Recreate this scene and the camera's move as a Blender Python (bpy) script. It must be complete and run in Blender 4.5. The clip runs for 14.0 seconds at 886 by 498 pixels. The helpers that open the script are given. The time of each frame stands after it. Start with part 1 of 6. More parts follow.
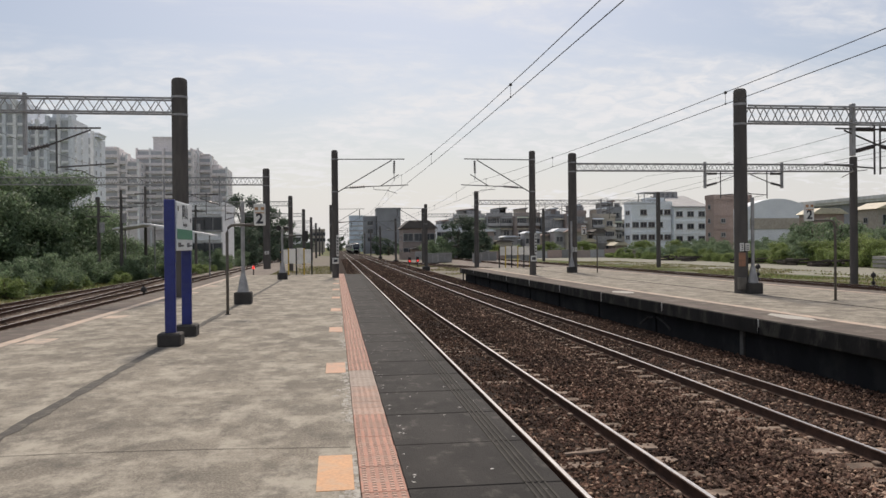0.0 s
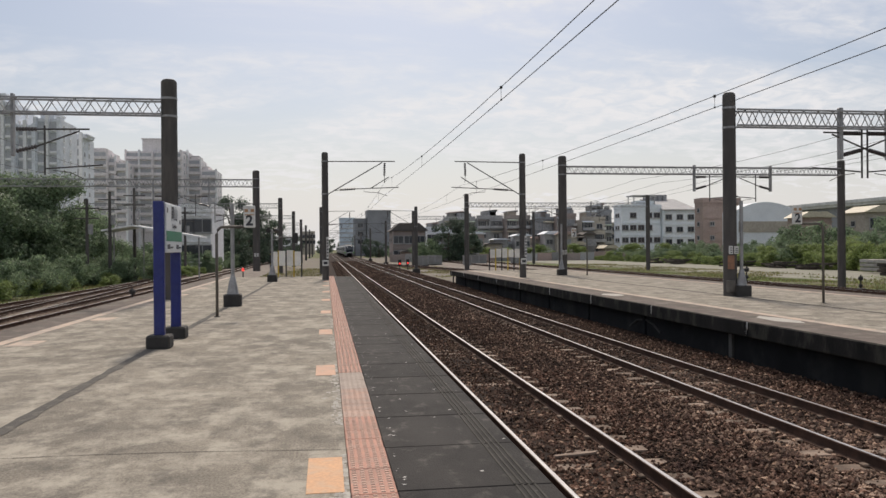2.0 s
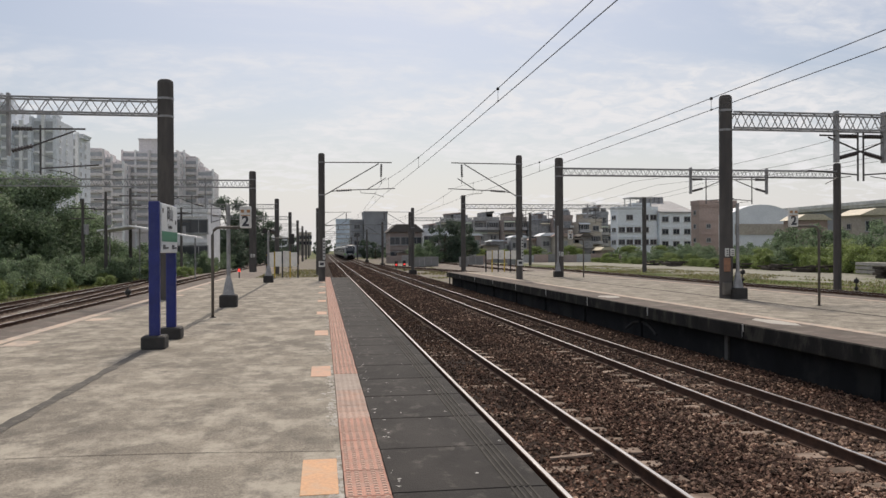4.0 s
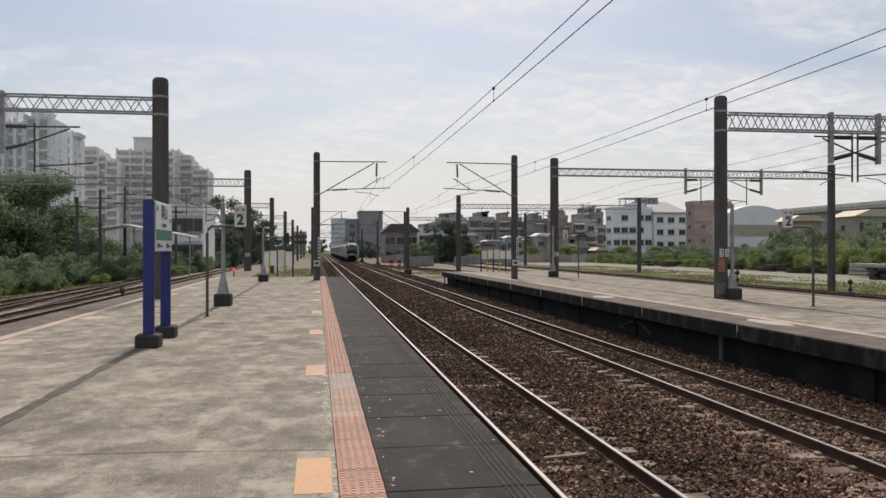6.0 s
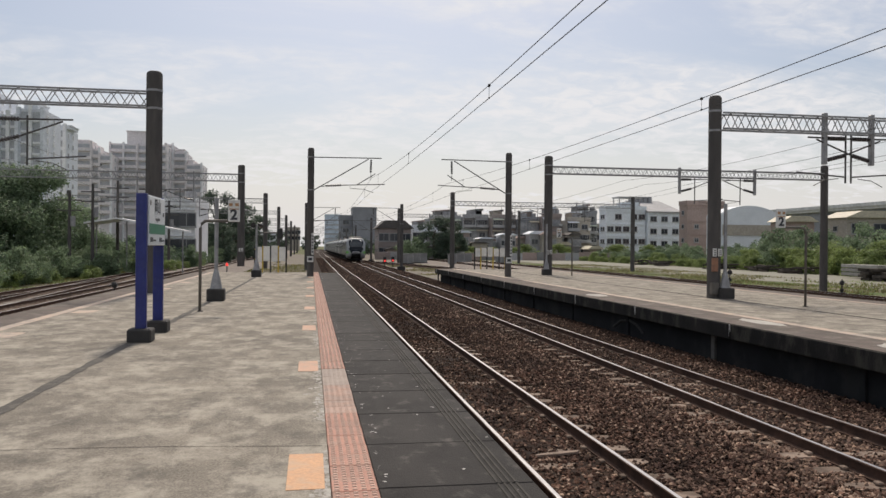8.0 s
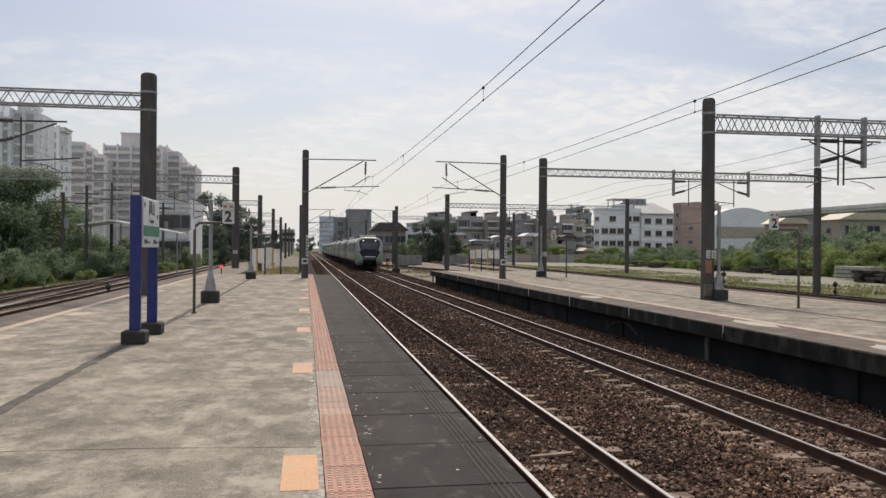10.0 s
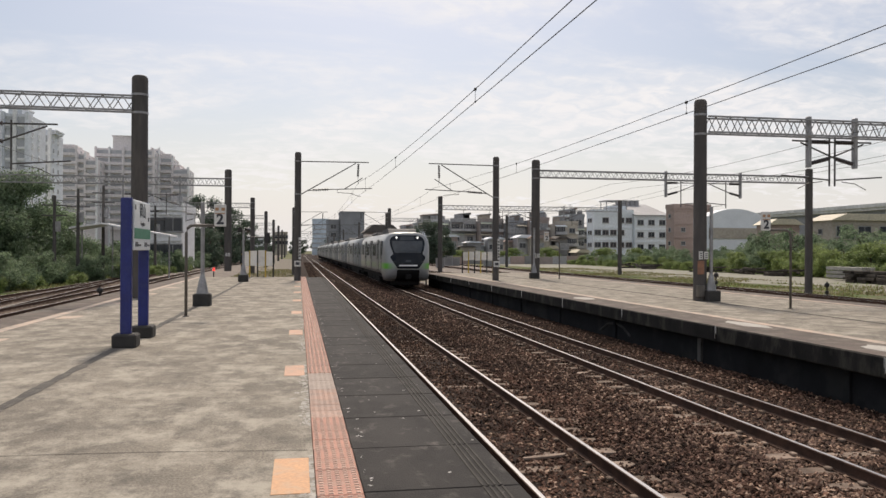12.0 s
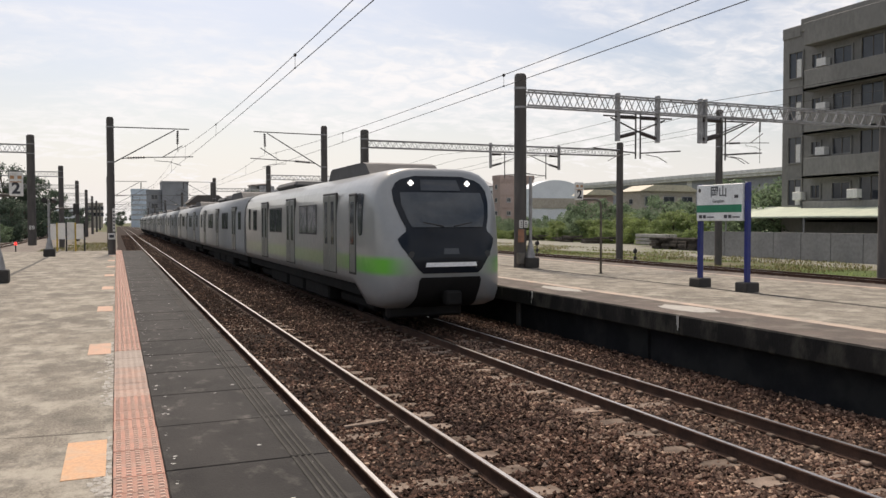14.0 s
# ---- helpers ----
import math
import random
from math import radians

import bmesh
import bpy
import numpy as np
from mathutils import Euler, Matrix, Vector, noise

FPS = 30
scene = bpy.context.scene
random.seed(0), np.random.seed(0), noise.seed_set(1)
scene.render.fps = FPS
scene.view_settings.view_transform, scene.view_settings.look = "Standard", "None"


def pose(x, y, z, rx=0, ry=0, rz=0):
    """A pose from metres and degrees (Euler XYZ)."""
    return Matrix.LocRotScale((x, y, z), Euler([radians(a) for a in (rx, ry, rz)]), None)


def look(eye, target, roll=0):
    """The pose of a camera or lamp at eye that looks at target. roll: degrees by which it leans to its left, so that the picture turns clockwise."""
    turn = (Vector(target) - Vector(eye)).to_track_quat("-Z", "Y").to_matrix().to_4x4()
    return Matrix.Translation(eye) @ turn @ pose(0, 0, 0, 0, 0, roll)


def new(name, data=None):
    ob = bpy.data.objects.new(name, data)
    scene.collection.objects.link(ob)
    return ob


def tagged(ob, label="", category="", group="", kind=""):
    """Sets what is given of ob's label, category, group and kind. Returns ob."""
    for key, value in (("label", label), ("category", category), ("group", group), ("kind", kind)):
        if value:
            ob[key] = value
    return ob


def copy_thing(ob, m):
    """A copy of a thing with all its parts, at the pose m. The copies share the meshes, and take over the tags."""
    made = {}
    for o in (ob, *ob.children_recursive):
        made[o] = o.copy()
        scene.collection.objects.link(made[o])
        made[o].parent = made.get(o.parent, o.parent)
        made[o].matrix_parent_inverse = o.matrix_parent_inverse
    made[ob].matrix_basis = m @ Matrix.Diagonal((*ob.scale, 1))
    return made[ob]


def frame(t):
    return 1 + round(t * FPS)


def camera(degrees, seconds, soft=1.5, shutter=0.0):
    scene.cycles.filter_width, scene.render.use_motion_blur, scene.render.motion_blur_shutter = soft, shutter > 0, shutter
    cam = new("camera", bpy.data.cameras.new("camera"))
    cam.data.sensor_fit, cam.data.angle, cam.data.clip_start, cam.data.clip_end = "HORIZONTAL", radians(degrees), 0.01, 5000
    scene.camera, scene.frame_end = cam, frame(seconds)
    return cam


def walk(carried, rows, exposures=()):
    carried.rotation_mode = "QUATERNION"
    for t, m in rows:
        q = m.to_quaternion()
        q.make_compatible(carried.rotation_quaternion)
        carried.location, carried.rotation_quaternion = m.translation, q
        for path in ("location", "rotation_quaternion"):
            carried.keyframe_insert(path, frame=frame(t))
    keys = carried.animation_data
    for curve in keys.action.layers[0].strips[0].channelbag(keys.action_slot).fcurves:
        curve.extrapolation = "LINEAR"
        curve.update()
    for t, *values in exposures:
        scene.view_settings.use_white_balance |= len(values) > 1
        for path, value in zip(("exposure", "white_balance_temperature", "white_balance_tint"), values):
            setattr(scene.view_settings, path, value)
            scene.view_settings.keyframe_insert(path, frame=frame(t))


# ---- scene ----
cam = camera(58.25, 14.0, soft=1.5)
# seconds, yaw, pitch, roll, x, y, z
PATH = [
    (0, -7.663, -0.219, 0.556, 0.0, 0.0, 1.577), (0.5, -7.906, -0.103, 0.451, 0.001, 0.003, 1.571),
    (1, -8.107, -0.095, 0.519, -0.003, -0.009, 1.579), (1.5, -8.25, -0.04, 0.447, -0.002, -0.008, 1.576),
    (2, -8.371, -0.044, 0.453, -0.003, -0.002, 1.574), (2.5, -8.464, -0.05, 0.336, -0.003, 0.006, 1.571),
    (3, -8.539, -0.02, 0.292, 0.001, 0.007, 1.574), (5.5, -8.8, 0.118, 0.144, 0.008, 0.025, 1.567),
    (6, -8.963, 0.039, 0.057, 0.008, 0.021, 1.565), (6.5, -9.169, -0.13, -0.118, 0.009, 0.03, 1.561),
    (7, -9.254, -0.261, -0.241, 0.009, 0.037, 1.561), (7.5, -9.303, -0.22, -0.393, 0.004, 0.029, 1.564),
    (8, -9.425, -0.166, -0.492, 0.003, 0.034, 1.561), (10.5, -9.933, -0.02, -0.345, 0.01, 0.005, 1.556),
    (11, -9.933, -0.051, -0.125, 0.015, 0.009, 1.553), (11.5, -9.991, 0.041, -0.219, 0.018, 0.018, 1.557),
    (12, -10.288, 0.134, -0.278, 0.024, 0.029, 1.554), (12.5, -10.97, -0.25, -0.485, 0.036, 0.036, 1.548),
    (13, -12.148, -0.765, -0.539, 0.056, 0.034, 1.546), (13.5, -14.509, -1.326, -0.295, 0.096, 0.038, 1.539),
    (13.7, -16.668, -1.568, -0.162, 0.124, 0.031, 1.538), (13.8, -18.183, -1.683, -0.101, 0.14, 0.024, 1.537),
    (13.9, -20.037, -1.834, 0.082, 0.161, 0.015, 1.537), (14, -22.321, -1.968, 0.119, 0.188, 0.007, 1.535)]
EXPOSURES = [(0, -0.06, 6600, 11), (8, -0.06, 6600, 11), (11, 0.04, 6700, 11.5), (12.5, 0.10, 6770, 12), (14, 0.18, 6770, 12)]
walk(cam, [(t, pose(x, y, z, 90 + p, r, w)) for t, w, p, r, x, y, z in PATH], EXPOSURES)

# ---------------------------------------------------------------- sky and sun
SUN_AZ, SUN_EL = 6.0, 52.0      # degrees right of straight ahead, and above the horizon
world = bpy.data.worlds.new("sky")
scene.world = world
world.use_nodes = True
wn, wl = world.node_tree.nodes, world.node_tree.links
wn.clear()
w_out, w_bg = wn.new("ShaderNodeOutputWorld"), wn.new("ShaderNodeBackground")
w_sky = wn.new("ShaderNodeTexSky")
w_sky.sky_type, w_sky.sun_disc = "NISHITA", False
w_sky.sun_elevation, w_sky.sun_rotation = radians(SUN_EL), radians(SUN_AZ)
w_sky.air_density, w_sky.dust_density, w_sky.ozone_density = 1.0, 2.6, 1.4
w_co, w_sep = wn.new("ShaderNodeTexCoord"), wn.new("ShaderNodeSeparateXYZ")
wl.new(w_co.outputs["Generated"], w_sep.inputs[0])


def wmath(op, a, b=None):
    n = wn.new("ShaderNodeMath")
    n.operation = op
    for i, v in enumerate((a, b)):
        if v is None:
            continue
        if isinstance(v, (int, float)):
            n.inputs[i].default_value = v
        else:
            wl.new(v, n.inputs[i])
    return n.outputs[0]


# thin cloud sheet on a flat layer overhead
w_h = wmath("ADD", wmath("MAXIMUM", w_sep.outputs[2], 0.0), 0.17)
w_flat = wn.new("ShaderNodeCombineXYZ")
wl.new(wmath("DIVIDE", w_sep.outputs[0], w_h), w_flat.inputs[0])
wl.new(wmath("DIVIDE", w_sep.outputs[1], w_h), w_flat.inputs[1])


def wnoise(scale, detail, rough, stretch, shift):
    m = wn.new("ShaderNodeMapping")
    m.inputs["Scale"].default_value, m.inputs["Location"].default_value = stretch, shift
    m.inputs["Rotation"].default_value = (0, 0, radians(-28))
    n = wn.new("ShaderNodeTexNoise")
    n.inputs["Scale"].default_value, n.inputs["Detail"].default_value, n.inputs["Roughness"].default_value = scale, detail, rough
    n.inputs["Distortion"].default_value = 0.5
    wl.new(w_flat.outputs[0], m.inputs[0])
    wl.new(m.outputs[0], n.inputs["Vector"])
    return n.outputs["Fac"]


def wramp(v, a, b):
    r = wn.new("ShaderNodeMapRange")
    r.interpolation_type = "SMOOTHSTEP"
    r.inputs["From Min"].default_value, r.inputs["From Max"].default_value = a, b
    wl.new(v, r.inputs["Value"])
    return r.outputs["Result"]


w_big = wramp(wnoise(1.15, 8, 0.60, (0.6, 1.1, 1), (5.3, 0.6, 0)), 0.38, 0.60)
w_fine = wramp(wnoise(11.0, 6, 0.58, (1.0, 1.1, 1), (0.4, 2.2, 0)), 0.34, 0.66)
w_cloud = wmath("MULTIPLY", w_big, wmath("ADD", wmath("MULTIPLY", w_fine, 0.6), 0.4))
w_haze = wramp(w_sep.outputs[2], 0.22, -0.02)
w_cover = wmath("MULTIPLY", wmath("MAXIMUM", wmath("ADD", wmath("MULTIPLY", w_cloud, 0.96), 0.04), wmath("MULTIPLY", w_haze, 0.9)), 0.95)
w_dim = wn.new("ShaderNodeVectorMath")
w_dim.operation = "SCALE"
w_dim.inputs["Scale"].default_value = 0.098
wl.new(w_sky.outputs[0], w_dim.inputs[0])
w_mix = wn.new("ShaderNodeMix")
w_mix.data_type = "RGBA"
w_mix.inputs[7].default_value = (0.85, 0.85, 0.867, 1)
wl.new(w_cover, w_mix.inputs[0])
wl.new(w_dim.outputs[0], w_mix.inputs[6])
wl.new(w_mix.outputs[2], w_bg.inputs["Color"])
w_bg.inputs["Strength"].default_value = 1.0
wl.new(w_bg.outputs[0], w_out.inputs[0])

sun = new("sun", bpy.data.lights.new("sun", "SUN"))
sun.data.energy, sun.data.angle, sun.data.color = 3.1, radians(6.0), (1.0, 0.89, 0.76)
az, el = radians(SUN_AZ), radians(SUN_EL)
sun.matrix_world = look((0, 0, 50), (-math.sin(az) * math.cos(el) * 9, -math.cos(az) * math.cos(el) * 9, 50 - math.sin(el) * 9))


# ---------------------------------------------------------------- materials
def mat(name, c1, c2=None, scale=3.0, rough=0.8, metal=0.0, bump=0.0, fine=40.0, stretch=(1, 1, 1), vary=0.0, emit=None, power=0.0,
        spots=None, ragged=0.62, spot_scale=1.2, spot_amount=0.5, spot_edge=(0.5, 0.62), island=0.0, stain=None, grain=0.28):
    """Two colours mixed by coarse and fine noise at real size, with optional stains, per-piece variation and relief."""
    m = bpy.data.materials.new(name)
    m.use_nodes = True
    n, l = m.node_tree.nodes, m.node_tree.links
    bsdf = n["Principled BSDF"]
    bsdf.inputs["Roughness"].default_value, bsdf.inputs["Metallic"].default_value = rough, metal
    c2 = c2 or tuple(v * 0.8 for v in c1)
    co = n.new("ShaderNodeTexCoord")
    geo = n.new("ShaderNodeNewGeometry")
    mp = n.new("ShaderNodeMapping")
    mp.inputs["Scale"].default_value = stretch
    l.new(geo.outputs["Position"] if vary >= 0 else co.outputs["Object"], mp.inputs[0])

    def tex(s, detail, r=0.55):
        t = n.new("ShaderNodeTexNoise")
        t.inputs["Scale"].default_value, t.inputs["Detail"].default_value, t.inputs["Roughness"].default_value = s, detail, r
        l.new(mp.outputs[0], t.inputs["Vector"])
        return t.outputs["Fac"]

    def rng(v, a, b, lo=0.0, hi=1.0):
        r = n.new("ShaderNodeMapRange")
        r.inputs["From Min"].default_value, r.inputs["From Max"].default_value = a, b
        r.inputs["To Min"].default_value, r.inputs["To Max"].default_value = lo, hi
        l.new(v, r.inputs["Value"])
        return r.outputs["Result"]

    def mix(f, a, b, kind="MIX"):
        x = n.new("ShaderNodeMix")
        x.data_type, x.blend_type = "RGBA", kind
        for sock, v in ((x.inputs[0], f), (x.inputs[6], a), (x.inputs[7], b)):
            if isinstance(v, (int, float)):
                sock.default_value = v
            elif isinstance(v, tuple):
                sock.default_value = (*v, 1)
            else:
                l.new(v, sock)
        return x.outputs[2]

    big, small = tex(scale, 5), tex(fine, 3)
    col = mix(rng(big, 0.35, 0.65), c1, c2)
    col = mix(0.55, col, mix(rng(small, 0.3, 0.7), (1 - grain,) * 3, (1 + grain,) * 3), "MULTIPLY")
    if spots:
        st = rng(tex(spot_scale, 6 if ragged < 0.7 else 11, ragged), *spot_edge, 0.0, spot_amount)
        col = mix(st, col, spots)
    if stain:
        col = mix(rng(tex(stain[1], 7 if ragged < 0.7 else 11, max(0.65, ragged)), *stain[2], 0.0, stain[3]), col, stain[0])
    if abs(vary) > 0.001:
        oi = n.new("ShaderNodeObjectInfo")
        v = n.new("ShaderNodeCombineColor")
        for i in range(3):
            l.new(rng(oi.outputs["Random"], 0, 1, 1 - abs(vary), 1 + abs(vary)), v.inputs[i])
        col = mix(1.0, col, v.outputs[0], "MULTIPLY")
    if island:
        v = n.new("ShaderNodeCombineColor")
        for i in range(3):
            l.new(rng(geo.outputs["Random Per Island"], 0, 1, 1 - island, 1 + island), v.inputs[i])
        col = mix(1.0, col, v.outputs[0], "MULTIPLY")
    l.new(col, bsdf.inputs["Base Color"])
    l.new(rng(small, 0.2, 0.8, max(rough - 0.1, 0.02), min(rough + 0.1, 1)), bsdf.inputs["Roughness"])
    if bump:
        b = n.new("ShaderNodeBump")
        b.inputs["Strength"].default_value, b.inputs["Distance"].default_value = bump, 0.02
        l.new(small, b.inputs["Height"])
        l.new(b.outputs[0], bsdf.inputs["Normal"])
    if emit:
        bsdf.inputs["Emission Color"].default_value = (*emit, 1)
        bsdf.inputs["Emission Strength"].default_value = power
    return m


CONCRETE = mat("platform_concrete", (0.252, 0.228, 0.190), (0.176, 0.160, 0.136), 0.55, 0.85, bump=0.4, fine=46, stretch=(1.25, 0.9, 1),
               spots=(0.405, 0.374, 0.316), spot_scale=1.4, spot_amount=0.85, spot_edge=(0.46, 0.60), ragged=0.78,
               stain=((0.098, 0.092, 0.083), 2.6, (0.50, 0.63), 0.6), grain=0.65)
WORN_JOINT = mat("worn_joint_filler", (0.080, 0.073, 0.064), (0.052, 0.048, 0.043), 2.5, 0.9, bump=0.4, spots=(0.17, 0.155, 0.13), spot_scale=6, spot_amount=0.6, ragged=0.75)
DARK_SLAB = mat("edge_slab_concrete", (0.034, 0.0315, 0.030), (0.020, 0.019, 0.0185), 1.6, 0.82, bump=0.3, fine=70, vary=0.14, stretch=(1.2, 0.7, 1),
                spots=(0.120, 0.110, 0.100), spot_scale=4.2, spot_amount=0.6, spot_edge=(0.56, 0.70), stain=((0.016, 0.015, 0.015), 1.6, (0.52, 0.66), 0.7), grain=0.5)
MORTAR = mat("crumbling_mortar", (0.46, 0.44, 0.40), (0.33, 0.31, 0.28), 9, 0.9, bump=0.4, spots=(0.22, 0.2, 0.17), spot_scale=14, spot_amount=0.8)
WHITE_FLECK = mat("white_fleck", (0.62, 0.61, 0.58), (0.45, 0.44, 0.42), 20, 0.8)
JOINT = mat("dark_joint_filler", (0.055, 0.052, 0.048), (0.085, 0.08, 0.073), 3, 0.9, bump=0.3)
TACTILE = mat("tactile_tile_terracotta", (0.40, 0.20, 0.145), (0.33, 0.17, 0.125), 5, 0.75, bump=0.2, vary=0.14,
              spots=(0.27, 0.20, 0.16), spot_scale=4, spot_amount=0.5)
TACTILE_BUMP = mat("tactile_stud_worn", (0.62, 0.44, 0.35), (0.50, 0.34, 0.27), 9, 0.7)
TACTILE_GREY = mat("tactile_tile_worn_grey", (0.36, 0.295, 0.25), (0.30, 0.245, 0.21), 5, 0.8, bump=0.2, vary=0.1)
TACTILE_MID = mat("tactile_tile_half_worn", (0.41, 0.265, 0.205), (0.34, 0.26, 0.22), 5, 0.8, bump=0.2, vary=0.12)
ORANGE = mat("orange_floor_paint", (0.56, 0.315, 0.165), (0.50, 0.285, 0.155), 2.5, 0.7, bump=0.1, spots=(0.42, 0.33, 0.24), spot_scale=5, spot_amount=0.5)
SALMON = mat("faded_salmon_floor_paint", (0.52, 0.315, 0.215), (0.44, 0.275, 0.195), 2.5, 0.75, bump=0.1, spots=(0.38, 0.30, 0.23), spot_scale=5, spot_amount=0.6)
PALE_LINE = mat("faded_line_paint", (0.47, 0.36, 0.28), (0.36, 0.30, 0.25), 1.5, 0.8, bump=0.15, spots=(0.25, 0.23, 0.2), spot_scale=3, spot_amount=0.7)
PATCH = mat("mortar_patch", (0.42, 0.40, 0.36), (0.34, 0.32, 0.29), 4, 0.85, bump=0.2)
# Near black: shade on the platform walls is put into the base colour.
WALL_DARK = mat("platform_wall_shade", (0.019, 0.020, 0.023), (0.012, 0.013, 0.015), 1.2, 0.85, bump=0.4, fine=25,
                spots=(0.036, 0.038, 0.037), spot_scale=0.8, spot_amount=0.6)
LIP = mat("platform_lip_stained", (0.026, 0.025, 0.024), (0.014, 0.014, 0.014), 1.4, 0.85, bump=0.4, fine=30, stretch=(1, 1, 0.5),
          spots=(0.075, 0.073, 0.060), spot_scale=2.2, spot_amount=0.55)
CHALK = mat("grey_lime_deposit", (0.105, 0.105, 0.10), (0.06, 0.06, 0.058), 6, 0.9, bump=0.3)
LEDGE_SMUDGE = mat("faint_grey_smudge", (0.05, 0.05, 0.05), (0.035, 0.035, 0.036), 6, 0.9)
LEDGE_DARK = mat("platform_edge_band", (0.15, 0.125, 0.11), (0.105, 0.092, 0.083), 1.2, 0.85, bump=0.3, spots=(0.22, 0.2, 0.17), spot_scale=2, spot_amount=0.6)
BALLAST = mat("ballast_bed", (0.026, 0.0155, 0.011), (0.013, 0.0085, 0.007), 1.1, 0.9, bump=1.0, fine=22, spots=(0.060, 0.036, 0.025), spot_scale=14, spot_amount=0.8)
STONE = mat("ballast_stone", (0.138, 0.080, 0.057), (0.070, 0.043, 0.034), 0.9, 0.85, bump=0.25, fine=60, island=0.85,
            spots=(0.25, 0.172, 0.13), spot_scale=0.55, spot_amount=0.5, spot_edge=(0.5, 0.66))
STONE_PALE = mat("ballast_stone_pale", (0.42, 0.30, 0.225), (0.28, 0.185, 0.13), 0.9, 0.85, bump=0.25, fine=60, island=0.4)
STONE_FAR_DARK = mat("ballast_stone_far_dark", (0.068, 0.042, 0.030), (0.040, 0.027, 0.021), 0.9, 0.9, bump=0.25, fine=60, island=0.5)
BALLAST_GREY = mat("ballast_bed_grey", (0.25, 0.22, 0.195), (0.16, 0.138, 0.122), 0.8, 0.9, bump=1.0, fine=18, spots=(0.24, 0.215, 0.185), spot_scale=6, spot_amount=0.7)
SLEEPER = mat("concrete_sleeper", (0.27, 0.21, 0.17), (0.11, 0.083, 0.066), 2.2, 0.85, bump=0.35, vary=0.25)
RUST = mat("rail_rust", (0.092, 0.056, 0.042), (0.056, 0.036, 0.029), 4, 0.85, metal=0.0, bump=0.2)
STEEL = mat("rail_polished_steel", (0.58, 0.56, 0.54), (0.42, 0.40, 0.385), 2, 0.34, metal=1.0, stretch=(40, 0.6, 1))
POLE = mat("pole_concrete_dark", (0.085, 0.078, 0.074), (0.062, 0.058, 0.056), 1.5, 0.8, bump=0.25, stretch=(3, 3, 0.6),
           spots=(0.12, 0.11, 0.10), spot_scale=1.1, spot_amount=0.5)
GALV = mat("galvanised_steel", (0.33, 0.33, 0.335), (0.23, 0.23, 0.235), 4, 0.5, metal=0.35, bump=0.05)
IRON = mat("dark_iron_tube", (0.10, 0.095, 0.092), (0.07, 0.068, 0.066), 5, 0.6, metal=0.4)
CERAMIC = mat("brown_glazed_insulator", (0.06, 0.05, 0.05), (0.04, 0.035, 0.035), 8, 0.3)
WIRE = mat("overhead_wire_copper", (0.06, 0.058, 0.057), (0.04, 0.04, 0.04), 8, 0.5, metal=0.5)
PLATE_WHITE = mat("white_plate", (0.66, 0.66, 0.64), (0.55, 0.55, 0.53), 6, 0.6)
PLATE_RUST = mat("notice_plate_orange_brown", (0.30, 0.15, 0.09), (0.22, 0.12, 0.08), 9, 0.7)
BLOCK = mat("dark_footing_concrete", (0.045, 0.042, 0.040), (0.03, 0.029, 0.028), 4, 0.85, bump=0.35)
BLUE = mat("sign_post_blue_enamel", (0.012, 0.022, 0.17), (0.010, 0.018, 0.13), 3, 0.38, spots=(0.03, 0.04, 0.16), spot_scale=5, spot_amount=0.4)
SIGN_WHITE = mat("sign_face_white", (0.72, 0.75, 0.76), (0.64, 0.67, 0.69), 3, 0.35)
SIGN_GREEN = mat("sign_band_green", (0.015, 0.20, 0.105), (0.012, 0.17, 0.09), 3, 0.4)
INK = mat("sign_ink", (0.03, 0.035, 0.045), (0.04, 0.04, 0.05), 8, 0.5)
SIGN_ORANGE = mat("sign_ink_orange", (0.42, 0.23, 0.11), (0.34, 0.2, 0.1), 8, 0.5)
POST_GREY = mat("painted_post_grey_brown", (0.135, 0.125, 0.11), (0.10, 0.09, 0.08), 5, 0.6, metal=0.2)
GRASS_GROUND = mat("rough_grass_ground", (0.13, 0.125, 0.075), (0.17, 0.145, 0.105), 0.12, 0.95, bump=0.6, fine=6,
                   spots=(0.085, 0.125, 0.04), spot_scale=0.22, spot_amount=0.9, spot_edge=(0.46, 0.56))
GRAVEL_PATH = mat("pale_gravel_road", (0.255, 0.245, 0.205), (0.205, 0.20, 0.165), 0.5, 0.95, bump=0.4, fine=12, spots=(0.16, 0.17, 0.10), spot_scale=0.35, spot_amount=0.6)
# Green raised beyond plain foliage, with haze over the western trees in the colour.
LEAF = mat("broad_leaf_green", (0.185, 0.250, 0.145), (0.132, 0.192, 0.110), 0.35, 0.6, island=0.55)
LEAF_LIGHT = mat("bright_shrub_leaf", (0.250, 0.315, 0.105), (0.160, 0.220, 0.082), 0.25, 0.6, island=0.5)
LEAF_DARK = mat("dark_tree_leaf", (0.085, 0.120, 0.082), (0.062, 0.092, 0.066), 0.35, 0.6, island=0.5)
DRY = mat("dry_grass_blade", (0.21, 0.18, 0.09), (0.12, 0.14, 0.05), 0.6, 0.8, island=0.5)
BARK = mat("tree_bark", (0.10, 0.08, 0.06), (0.06, 0.05, 0.04), 6, 0.9, bump=0.5)
# Tower walls and trim are lifted towards white, distance haze put into the colour.
TOWER_A = mat("tower_render_grey_haze", (0.70, 0.735, 0.78), (0.62, 0.65, 0.69), 0.15, 0.8, fine=2, bump=0.1)
TOWER_B = mat("tower_render_pinkish_haze", (0.72, 0.685, 0.69), (0.64, 0.61, 0.615), 0.15, 0.8, fine=2, bump=0.1)
